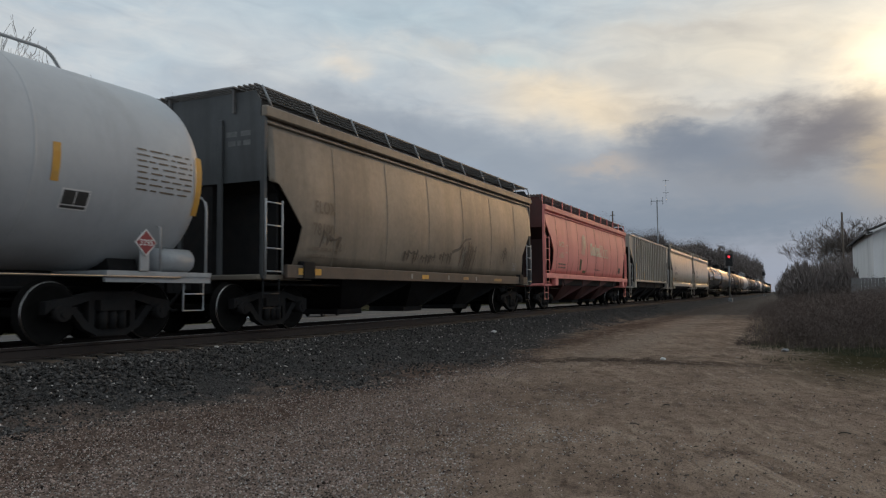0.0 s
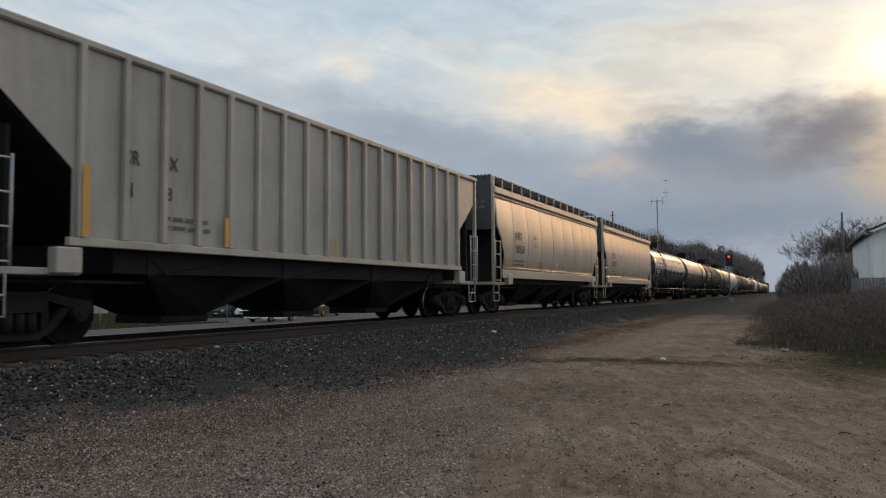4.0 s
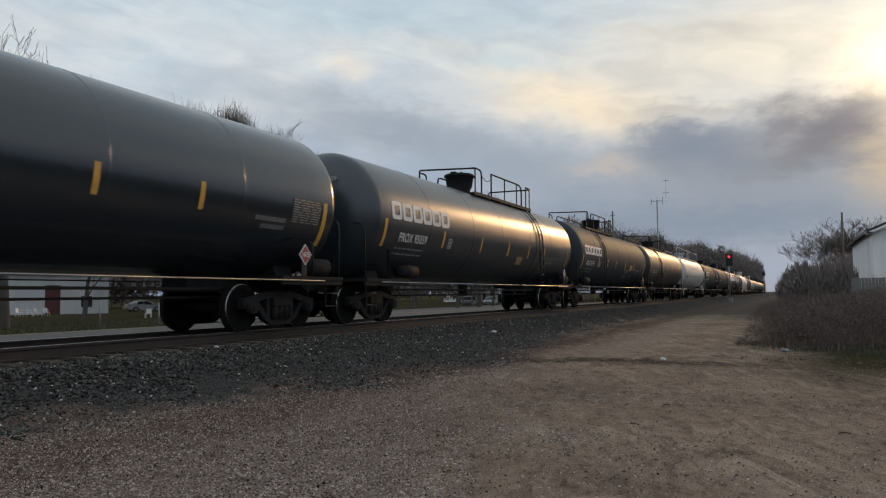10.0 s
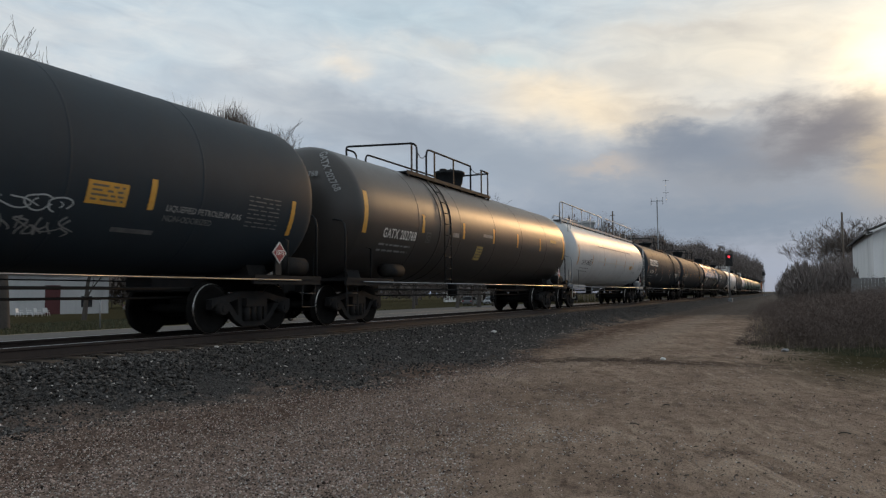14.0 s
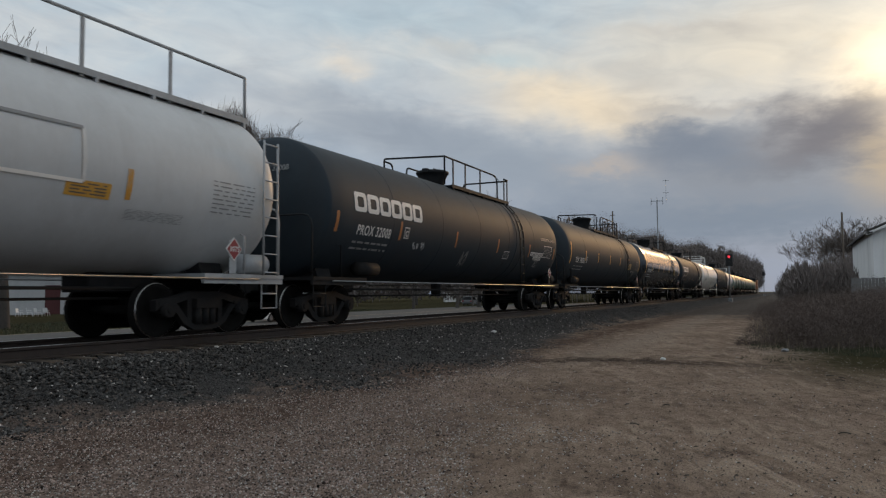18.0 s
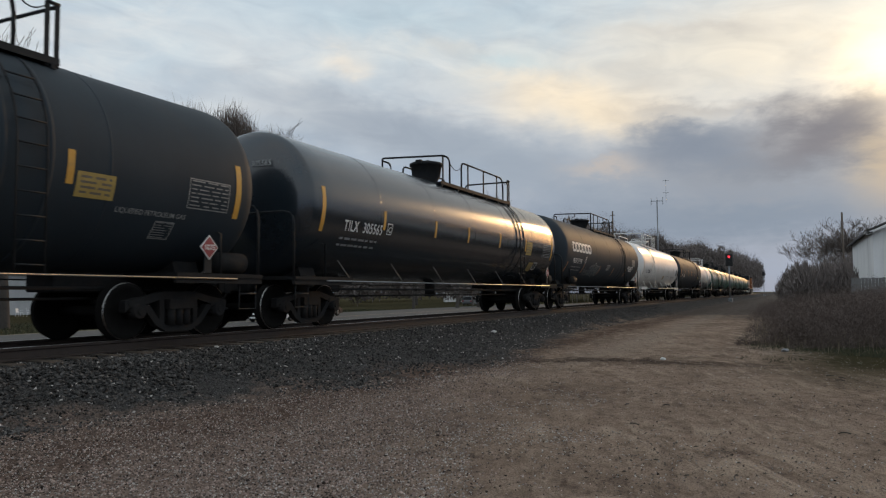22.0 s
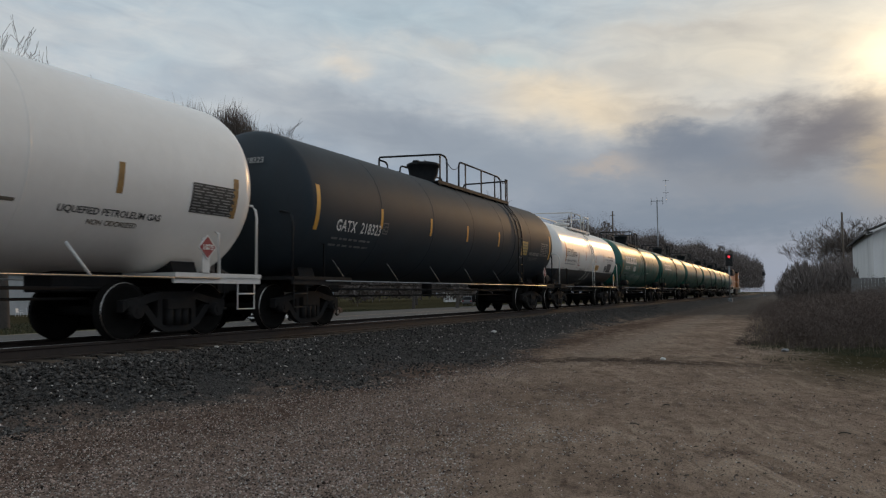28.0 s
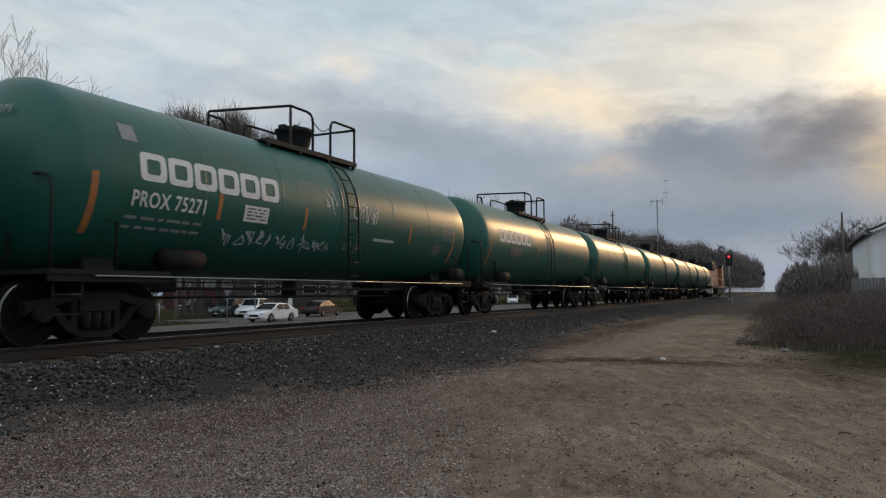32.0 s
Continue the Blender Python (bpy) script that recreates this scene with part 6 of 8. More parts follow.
ring_shape(bmx, 0, 0, 0.3, 0.34, 0.018, 0.02)
flat_on(red, bmx, hbr, ybr, 2.75, 2.43, M["decal_cream"], "stencil_box")
for dx, l in ((3.7, 0.6), (6.2, 0.5), (9.8, 0.5), (12.2, 0.7)):
    flat_on(red, ribbon(bmesh.new(), [(0.5 * u / 6 * l, l * u / 6) for u in range(7)], 0.05, 0.02), hbr, ybr, dx, 1.55, M["rust_run"], "rust_streak", "dark streak of rust rising from the sill")
flat_on(red, text_bm("DO NOT HAMMER ON CAR", 0.09), hbr, ybr, 8.0, 1.8, M["decal_black"], "lettering")
for dx, z, w, h_ in ((5.2, 1.74, 0.3, 0.5), (5.75, 1.62, 0.6, 0.12)):
    flat_on(red, quad(bmesh.new(), 0, w, 0, h_), hbr, ybr, dx, z, M["moss"] if "moss" in M else M.setdefault("moss", pmat("moss", (0.10, 0.09, 0.03), (0.07, 0.07, 0.03), 5, 0.8)), "paint_patch", "dull green patch of overpaint")
flat_on(red, quad(bmesh.new(), 0, 0.45, 0, 0.3), hbr, ybr, 13.6, 1.77, M["decal_black"], "data_panel")
# long welded frame on the silver car
for v0, mm_ in ((0.41, "tank_faint"), (-0.35, "tank_white")):
    part("jacket_rib", wrap(quad(bmesh.new(), -4.15, 4.25, -0.025, 0.025), 0, v0, 1.58, 2.63, 0.02), M[mm_], chvx)
for z_ in (0, 1):
    grab(chvx, 8.02 if z_ else -8.45, -1.63 if z_ else -1.2, 1.05, 3.55 if z_ else 4.05, 0.4, M["grey_iron"], "end_ladder", 8)
for x_ in (-4.15, 4.25):
    part("jacket_rib", wrap(quad(bmesh.new(), -0.03, 0.03, -0.35, 0.41), x_, 0, 1.58, 2.63, 0.02), M["white_iron"], chvx)

# ---- the land beyond the track ----
M["asphalt"] = pmat("asphalt", (0.048, 0.045, 0.042), (0.064, 0.06, 0.055), 0.6, 0.85, 0.95, bump=0.2, bscale=60, stain=(0.06, 0.06, 0.06), sscale=0.3)
M["road_line"] = pmat("road_line", (0.26, 0.22, 0.13), (0.2, 0.17, 0.1), 2, 0.7)
M["wall_white"] = pmat("wall_white", (0.82, 0.81, 0.79), (0.76, 0.75, 0.73), 0.5, 0.7, bump=0.05, stain=(0.36, 0.34, 0.32), sscale=0.5, samt=0.4, streak=True)
M["wall_dull"] = pmat("wall_dull", (0.52, 0.515, 0.51), (0.45, 0.445, 0.44), 0.5, 0.7, stain=(0.22, 0.21, 0.2), sscale=0.5, samt=0.4, streak=True)
M["wall_red"] = pmat("wall_red", (0.10, 0.025, 0.025), (0.075, 0.02, 0.02), 0.8, 0.7)
M["wall_brown"] = pmat("wall_brown", (0.07, 0.055, 0.045), (0.05, 0.042, 0.035), 0.8, 0.8)
M["roof_dark"] = pmat("roof_dark", (0.06, 0.055, 0.05), (0.045, 0.042, 0.04), 1.5, 0.85, bump=0.2)
M["roof_pale"] = pmat("roof_pale", (0.3, 0.29, 0.28), (0.24, 0.23, 0.22), 1.5, 0.6)
M["bark"] = pmat("bark", (0.05, 0.042, 0.036), (0.075, 0.063, 0.053), 4, 0.9, bump=0.3, bscale=20)
M["twig"] = pmat("twig", (0.085, 0.068, 0.057), (0.125, 0.10, 0.085), 2, 0.9)
# paler than the near twig: distance haze is put into the colour
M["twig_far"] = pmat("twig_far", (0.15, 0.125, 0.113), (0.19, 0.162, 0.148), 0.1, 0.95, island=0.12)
M["weed"] = pmat("weed", (0.088, 0.064, 0.053), (0.128, 0.096, 0.08), 0.5, 0.95, island=0.3)
M["weed_pale"] = pmat("weed_pale", (0.24, 0.19, 0.13), (0.17, 0.135, 0.095), 0.5, 0.95, island=0.3)
M["grass"] = pmat("grass", (0.034, 0.042, 0.017), (0.065, 0.062, 0.032), 0.8, 0.9, island=0.4)
M["fence_grey"] = pmat("fence_grey", (0.15, 0.145, 0.14), (0.2, 0.19, 0.18), 1.5, 0.85, bump=0.2)
M["pole_wood"] = pmat("pole_wood", (0.09, 0.07, 0.055), (0.12, 0.095, 0.075), 3, 0.9, bump=0.2)
M["steel_dull"] = pmat("steel_dull", (0.27, 0.28, 0.29), (0.2, 0.205, 0.21), 4, 0.5, metal=0.5)
M["signal_black"] = pmat("signal_black", (0.015, 0.015, 0.015), (0.025, 0.025, 0.025), 4, 0.7)
M["signal_red"] = glow_mat("signal_red", (1.0, 0.035, 0.05), 2.2)
M["tyre"] = pmat("tyre", (0.018, 0.018, 0.018), (0.028, 0.027, 0.026), 8, 0.85)
M["rim"] = pmat("rim", (0.3, 0.3, 0.31), (0.22, 0.22, 0.23), 8, 0.3, metal=0.8)
M["lamp_clear"] = pmat("lamp_clear", (0.6, 0.6, 0.6), (0.5, 0.5, 0.5), 8, 0.1, spec=0.8)
M["lamp_red"] = pmat("lamp_red", (0.3, 0.02, 0.02), (0.25, 0.02, 0.02), 8, 0.2)
for nm, c in (("car_white", (0.86, 0.86, 0.86)), ("car_black", (0.016, 0.015, 0.016)), ("car_silver", (0.25, 0.255, 0.26)), ("car_maroon", (0.022, 0.010, 0.012)), ("car_green", (0.035, 0.06, 0.05)), ("car_grey", (0.10, 0.105, 0.11))):
    M[nm] = pmat(nm, c, tuple(k * 0.93 for k in c), 0.8, 0.34, 0.42, coat=0.3 if nm == "car_white" else 0.1)
LOW = -0.65
road = solid("road", boxm(-300, 900, 24.0, 38.3, LOW - 0.1, LOW + 0.03), M["asphalt"], "worn grey asphalt road beside the railway", "road", kind="structure")
part("edge_line", boxm(-300, 900, 38.05, 38.3, LOW + 0.031, LOW + 0.036), M["road_line"], road, "pale worn edge line")
solid("parking_strip", boxm(44, 130, 38.3, 47.0, LOW - 0.1, LOW + 0.025), M["asphalt"], "grey asphalt parking strip beyond the road", "pavement", kind="structure")


def parked_car(kind, label, paint, x, y, rz, L=4.75, W=1.8, H=1.45):
    """A car that faces +x before it is turned; kind: sedan, suv, van or pickup."""
    car = thing("parked_car", label, "car", pose(x, y, LOW + 0.03, rz=rz), "parked cars")
    h = L / 2
    wb = 0.29 * L
    tall = {"sedan": 0.62, "suv": 0.58, "van": 0.55, "pickup": 0.56}[kind] * H
    low_prof = [(-h, 0.42), (-h + 0.05, 0.28), (-wb - 0.42, 0.24), (-wb - 0.33, 0.5), (-wb, 0.68), (-wb + 0.33, 0.5), (-wb + 0.42, 0.22), (wb - 0.42, 0.22), (wb - 0.33, 0.5), (wb, 0.68), (wb + 0.33, 0.5), (wb + 0.42, 0.24), (h - 0.04, 0.26), (h, 0.45), (h - 0.03, 0.66), (h - 0.25, 0.76), (h * 0.45, tall), (-h * 0.62, tall + 0.04), (-h + 0.08, tall + 0.02), (-h, tall - 0.15)]
    bm = prism(bmesh.new(), low_prof, -W / 2, W / 2)
    bmesh.ops.bevel(bm, geom=[e for e in bm.edges if abs(e.verts[0].co.y - e.verts[1].co.y) < 1e-5], offset=0.06, segments=2, affect="EDGES")
    for f in bm.faces:
        f.smooth = abs(f.normal.y) < 0.9
    part("body", bm, paint, car)
    top = {"sedan": [(-h * 0.84, tall + 0.05), (-h * 0.46, H - 0.08), (-h * 0.14, H), (h * 0.08, H - 0.03), (h * 0.52, tall)], "suv": [(-h * 0.97, tall), (-h * 0.88, H - 0.05), (-h * 0.5, H), (h * 0.1, H - 0.03), (h * 0.46, tall)],
           "van": [(-h * 0.97, tall), (-h * 0.92, H - 0.04), (-h * 0.5, H), (h * 0.2, H - 0.05), (h * 0.62, tall)], "pickup": [(-h * 0.12, tall), (-h * 0.08, H - 0.04), (h * 0.05, H), (h * 0.22, H - 0.03), (h * 0.45, tall)]}[kind]

    def cabin(shrink, inset):
        b = bmesh.new()
        lo = [b.verts.new((px, s * (W / 2 - 0.03 - (0.17 if pz > tall + 0.1 else 0.0) + shrink), pz)) for s in (-1, 1) for px, pz in top]
        n = len(top)
        b.faces.new(lo[:n]), b.faces.new(lo[n:][::-1])
        for i in range(n):
            j = (i + 1) % n
            b.faces.new((lo[j], lo[i], lo[n + i], lo[n + j]))
        bmesh.ops.recalc_face_normals(b, faces=b.faces)
        return b
    b = cabin(0, 0)
    bmesh.ops.bevel(b, geom=b.edges[:], offset=0.04, segments=2, affect="EDGES")
    part("cabin", b, paint, car)
    # side windows, windscreen and rear window as panes just proud of the cabin
    cx0, cx1 = top[1][0] + 0.02, top[-2][0]
    for s in (-1, 1):
        yl, yu = s * (W / 2 - 0.02), s * (W / 2 - 0.165)
        mid = (cx0 + cx1) / 2 + 0.1
        for a0, a1, b0, b1 in ((cx0 - (0.2 if kind == "sedan" else 0.02), mid - 0.05, cx0 + 0.08, mid - 0.05), (mid + 0.03, top[-1][0] - 0.28, mid + 0.03, cx1 - 0.02)):
            b = bmesh.new()
            vs = [b.verts.new(c) for c in ((a0, yl + s * 0.008, tall + 0.06), (a1, yl + s * 0.008, tall + 0.06), (b1, yu + s * 0.008, H - 0.1), (b0, yu + s * 0.008, H - 0.1))]
            b.faces.new(vs if s < 0 else vs[::-1])
            part("side_window", b, M["car_glass"], car)
    for (ax, az_), (bx, bz), name in ((top[-1], top[-2], "windscreen"), (top[0], top[1], "rear_window")):
        b = bmesh.new()
        sg = 0.02 if name == "windscreen" else -0.02
        ws, wu = W / 2 - 0.14, W / 2 - 0.26
        def lerp(t):
            return (ax + (bx - ax) * t + sg, az_ + (bz - az_) * t + 0.012)
        (x1, z1), (x2, z2) = lerp(0.1), lerp(0.9)
        vs = [b.verts.new(c) for c in ((x1, -ws, z1), (x1, ws, z1), (x2, wu, z2), (x2, -wu, z2))]
        b.faces.new(vs if name == "windscreen" else vs[::-1])
        part(name, b, M["car_glass"], car)
    for sx in (-wb, wb):
        for s in (-1, 1):
            w = part("wheel", lathe(bmesh.new(), [(-0.1, 0.2), (-0.1, 0.31), (-0.06, 0.335), (0.06, 0.335), (0.1, 0.31), (0.1, 0.2)], 20, (0, 0, 0), "y"), M["tyre"], car, m=pose(sx, s * (W / 2 - 0.11), 0.335))
            b = disc(bmesh.new(), (0, s * 0.09, 0), (0, s, 0), 0.205, 0.015, 14)
            part("rim", b, M["rim"], w)
    for s in (-1, 1):
        part("headlight", boxm(h - 0.2, h - 0.005, min(s * 0.5, s * 0.82) * W / 1.8, max(s * 0.5, s * 0.82) * W / 1.8, 0.56, 0.7, bevel=0.02), M["lamp_clear"], car)
        part("tail_light", boxm(-h - 0.005, -h + 0.12, min(s * 0.55, s * 0.84) * W / 1.8, max(s * 0.55, s * 0.84) * W / 1.8, tall - 0.24, tall - 0.06, bevel=0.02), M["lamp_red"], car)
        part("door_mirror", boxm(h * 0.3, h * 0.3 + 0.14, min(s * W / 2, s * (W / 2 + 0.16)), max(s * W / 2, s * (W / 2 + 0.16)), tall + 0.02, tall + 0.16, bevel=0.03), paint, car)
    part("grille", boxm(h - 0.03, h + 0.008, -0.42, 0.42, 0.42, 0.6, bevel=0.01), M["signal_black"], car)
    part("number_plate", boxm(h - 0.02, h + 0.016, -0.2, 0.2, 0.3, 0.4), M["decal_white"], car)
    part("lower_grille", boxm(h - 0.08, h + 0.003, -0.6, 0.6, 0.27, 0.33), M["signal_black"], car)
    return car


parked_car("sedan", "white four-door sedan parked by the road", M["car_white"], 46.25, 36.55, 184)
parked_car("sedan", "dark maroon sedan parked on the verge", M["car_maroon"], 59.0, 40.6, 6, L=5.0, H=1.5)
suv = parked_car("suv", "white sport utility car with a box on its roof", M["car_white"], 55.6, 46.2, 200, H=1.75)
part("roof_box", boxm(-0.75, 0.35, -0.4, 0.4, 1.77, 1.98, bevel=0.05), M["car_silver"], suv)
for x_ in (-0.6, 0.2):
    part("roof_bar", boxm(x_ - 0.03, x_ + 0.03, -0.62, 0.62, 1.735, 1.772), M["signal_black"], suv)
parked_car("suv", "dark green sport utility car parked on grass", M["car_green"], 55.6, 49.0, 190, H=1.75)
parked_car("sedan", "silver sedan parked before the workshops", M["car_silver"], 70.0, 76.0, -20)
parked_car("suv", "black car parked before the sheds", M["car_black"], 74.0, 71.0, 170, H=1.65)
parked_car("pickup", "white pickup truck parked by the road", M["car_white"], 133.0, 48.0, 200, L=5.6, H=1.95, W=2.0)
parked_car("sedan", "silver car parked by the road", M["car_silver"], 124.0, 49.0, 190)
parked_car("suv", "dark car parked near the pickup", M["car_grey"], 117.0, 50.0, 10, H=1.6)


def shed(name, label, x, y, rz, w, d, h, wall, roof, doors=(), windows=(), ridge=1.2):
    """A low gabled building; its long front lies along its own x and faces -y."""
    b = thing(name, label, "building", pose(x, y, LOW - 0.02, rz=rz))
    t = 0.2
    for nm, a in (("front_wall", (-w / 2, w / 2, 0, t)), ("rear_wall", (-w / 2, w / 2, d - t, d)), ("side_wall", (-w / 2, -w / 2 + t, t, d - t)), ("side_wall", (w / 2 - t, w / 2, t, d - t))):
        part(nm, boxm(a[0], a[1], a[2], a[3], 0, h), wall, b)
    part("roof", prism(bmesh.new(), [(-0.4, h), (d / 2, h + ridge), (d + 0.4, h), (d + 0.4, h + 0.15), (d / 2, h + ridge + 0.18), (-0.4, h + 0.15)], -w / 2 - 0.3, w / 2 + 0.3, "yz"), roof, b)
    for dx, dw, dh, mm in doors:
        part("door", boxm(dx, dx + dw, -0.05, 0.0, 0.02, dh, bevel=0.01), M[mm], b)
    for dx, z, ww, wh in windows:
        win = part("window", boxm(dx - 0.08, dx + ww + 0.08, -0.05, 0.0, z - 0.08, z + wh + 0.08), M["wall_dull"], b)
        part("pane", boxm(dx, dx + ww, -0.056, -0.051, z, z + wh), M["glass_dark"], win)
    return b


shed("workshop", "long low white workshop with dark red doors", 48.3, 84.5, -33, 36, 10, 4.6, M["wall_dull"], M["roof_dark"], doors=[(11.2, 1.6, 3.4, "wall_red"), (5.4, 2.0, 2.2, "wall_brown"), (-4, 3, 3.0, "wall_brown")], windows=[(15.0, 0.8, 1.2, 1.3), (1, 1.6, 1.4, 1.0)])
shed("red_garage", "dark red garage with white trim", 91.0, 84.0, -34, 12, 8, 3.2, M["wall_red"], M["roof_dark"], doors=[(-3.2, 2.8, 2.5, "wall_red"), (0.6, 2.8, 2.5, "wall_red")])
shed("brown_house", "dark brown house with white framed windows", 100.0, 76.0, -30, 16, 9, 4.8, M["wall_brown"], M["roof_dark"], doors=[(0, 1.0, 2.1, "wall_white")], windows=[(-6, 2.4, 2.2, 1.2), (-2.6, 2.4, 1.4, 1.2), (3, 2.4, 2.2, 1.2), (6, 2.4, 1.2, 1.2)])
shed("white_house", "small white house beyond the parked cars", 172.0, 70.0, -20, 12, 8, 4.2, M["wall_white"], M["roof_dark"], doors=[(0, 1.0, 2.1, "wall_brown")], windows=[(-4.5, 1.3, 1.4, 1.3), (3, 1.3, 1.4, 1.3)])
shed("grey_shed", "long dark shed at the back of the lots", 118.0, 96.0, -38, 24, 8, 4.5, M["wall_brown"], M["roof_dark"], windows=[(-8, 2.2, 2, 1), (-2, 2.2, 2, 1), (4, 2.2, 2, 1)])


def road_sign(x, y, rz):
    s = thing("yield_sign", "back of a triangular road sign on a post", "road sign", pose(x, y, LOW, rz=rz))
    part("post", tubem([(0, 0, 0), (0, 0, 2.7)], 0.04), M["steel_dull"], s)
    part("sign_plate", prism(bmesh.new(), [(-0.45, 2.75), (0.45, 2.75), (0.0, 1.97)], -0.06, -0.045), M["steel_dull"], s, "plain grey metal sign back")


road_sign(43.5, 38.6, -30)
for px_, py_, hh in ((33.5, 40.2, 1.9), (38.0, 39.8, 1.6), (49.0, 40.5, 3.2)):
    solid("verge_post", tubem([(0, 0, 0), (0, 0, hh)], 0.05), M["steel_dull"], "thin grey metal post on the verge", "post", pose(px_, py_, LOW), "verge posts")



def garden_chair(x, y, rz):
    """A white moulded garden chair that faces -y before it is turned."""
    c = thing("garden_chair", "white plastic garden chair on the grass", "chair", pose(x, y, LOW, rz=rz), "garden chairs before the workshop")
    part("seat", boxm(-0.25, 0.25, -0.24, 0.24, 0.4, 0.44, bevel=0.015), M["wall_white"], c)
    part("backrest", prism(bmesh.new(), [(0.22, 0.44), (0.26, 0.44), (0.34, 0.88), (0.3, 0.88)], -0.24, 0.24, "yz"), M["wall_white"], c)
    for sx in (-0.23, 0.23):
        for sy in (-0.22, 0.22):
            part("leg", tubem([(sx, sy, 0.4), (sx * 1.12, sy * 1.15, 0.0)], 0.025), M["wall_white"], c)
        part("armrest", boxm(sx - 0.03, sx + 0.03, -0.22, 0.26, 0.62, 0.65, bevel=0.008), M["wall_white"], c)


for k, (cx_, cy_) in enumerate(((50.3, 72.2), (51.0, 71.6), (51.7, 71.3), (52.3, 70.8), (51.1, 54.9))):
    garden_chair(cx_, cy_, 25 + 31 * k)

# ---- trees ----


def branchy(seed, height, spread, levels=5, kids=(4, 4, 4, 4), gauge=0.026):
    """Trunk and crown of a leafless tree as two vertex lists of thin bars."""
    rng = random.Random(seed)
    trunk, crown = bmesh.new(), ([], [])

    def bar(pts, radii, sink, n):
        if sink is trunk:
            rings = []
            for p, r in zip(pts, radii):
                rings.append([trunk.verts.new((p[0] + r * math.cos(2 * math.pi * k / n), p[1] + r * math.sin(2 * math.pi * k / n), p[2])) for k in range(n)])
            for q, s in zip(rings, rings[1:]):
                for k in range(n):
                    trunk.faces.new((q[k], q[(k + 1) % n], s[(k + 1) % n], s[k])).smooth = True
        else:
            vs, fs = sink
            for (p, q), (r0, r1) in zip(zip(pts, pts[1:]), zip(radii, radii[1:])):
                d = (q - p).normalized()
                a = d.orthogonal().normalized()
                b = d.cross(a)
                i = len(vs)
                for c, r in ((p, r0), (q, r1)):
                    for k in range(3):
                        t = 2.0944 * k
                        o = c + r * (math.cos(t) * a + math.sin(t) * b)
                        vs.append((o.x, o.y, o.z))
                for k in range(3):
                    fs.append((i + k, i + (k + 1) % 3, i + 3 + (k + 1) % 3, i + 3 + k))

    def grow(p, d, length, r, level):
        n = 3
        pts, radii = [p], [r]
        cur, dd = p.copy(), d.copy()
        for k in range(n):
            dd = (dd + Vector((rng.uniform(-0.16, 0.16), rng.uniform(-0.16, 0.16), rng.uniform(0.0, 0.14)))).normalized()
            cur = cur + dd * length / n
            pts.append(cur.copy())
            radii.append(max(0.011, r * (1 - 0.55 * (k + 1) / n)))
        bar(pts, radii, trunk if level <= 1 else crown, 8 if level == 0 else 6)
        if level >= levels - 1:
            return
        for k in range(kids[min(level, len(kids) - 1)]):
            t = rng.uniform(0.35, 1.0) if k else 1.0
            i = min(n - 1, int(t * n))
            base = pts[i].lerp(pts[i + 1], t * n - i) if i < n else pts[-1]
            ang = rng.uniform(0, 6.283)
            tilt = rng.uniform(0.35, 0.85) * spread
            side = dd.orthogonal().normalized()
            side = Matrix.Rotation(ang, 3, dd) @ side
            nd_ = (dd * math.cos(tilt) + side * math.sin(tilt)).normalized()
            nd_.z = nd_.z * 0.8 + 0.18
            grow(base, nd_.normalized(), length * rng.uniform(0.55, 0.75), max(gauge * 0.5, radii[min(i + 1, n)] * 0.6), level + 1)

    grow(Vector((0, 0, -0.2)), Vector((0, 0, 1)), height * 0.42, height * 0.02, 0)
    return trunk, crown


def tree(name, label, seed, height, spread=1.0, levels=6, kids=(5, 5, 4, 4, 3)):
    t = thing(name, label, "tree")
    trunk, (vs, fs) = branchy(seed, height, spread, levels, kids)
    part("trunk", trunk, M["bark"], t)
    me = bpy.data.meshes.new("crown")
    me.from_pydata(vs, [], fs)
    me.materials.append(M["twig"])
    part("crown", me, None, t, "bare crown of fine twigs")
    return t


def put(t, x, y, z, s, rz):
    t.matrix_basis = pose(x, y, z, rz=rz) @ Matrix.Scale(s, 4)


bare = "tall leafless tree with a spreading crown of fine twigs"
t1 = tree("tree", bare, 3, 18, 1.0)
t2 = tree("tree", bare, 8, 17, 1.1)
t3 = tree("tree", bare, 15, 16, 1.1, kids=(5, 6, 5, 4, 3))
put(t1, 31.0, 46.0, LOW, 1.13, 40)
put(t2, 54.0, 53.0, LOW, 0.74, 10)
put(t3, 61.0, 52.5, LOW, 1.12, 200)
for src, x, y, s, rz in ((t1, 45.0, 56.0, 0.6, 170), (t2, 67.0, 54.0, 1.08, 300), (t1, 60.0, 57.0, 0.88, 20), (t3, 64.0, 54.0, 1.12, 60), (t3, 63.5, 57.0, 1.16, 140), (t3, 68.0, 57.0, 1.14, 260), (t3, 73.0, 56.0, 1.02, 330), (t3, 58.0, 55.0, 0.86, 110),
                         (t3, 97.0, 43.5, 0.87, 50), (t1, 104.0, 43.0, 0.89, 70), (t2, 111.0, 43.5, 0.89, 140), (t2, 92.0, 48.0, 0.95, 250), (t2, 160.0, 47.0, 0.78, 10), (t1, 169.0, 47.0, 0.75, 220), (t2, 150.0, 50.0, 0.78, 310),
                         (t2, 40.0, 66.0, 0.7, 10), (t1, 78.0, 60.0, 0.7, 77), (t2, 84.0, 66.0, 0.74, 130), (t2, 70.0, 66.0, 0.8, 280), (t1, 120.0, 62.0, 0.68, 33), (t2, 135.0, 60.0, 0.72, 190)):
    copy_thing(src, pose(x, y, LOW, rz=rz) @ Matrix.Scale(s, 4))
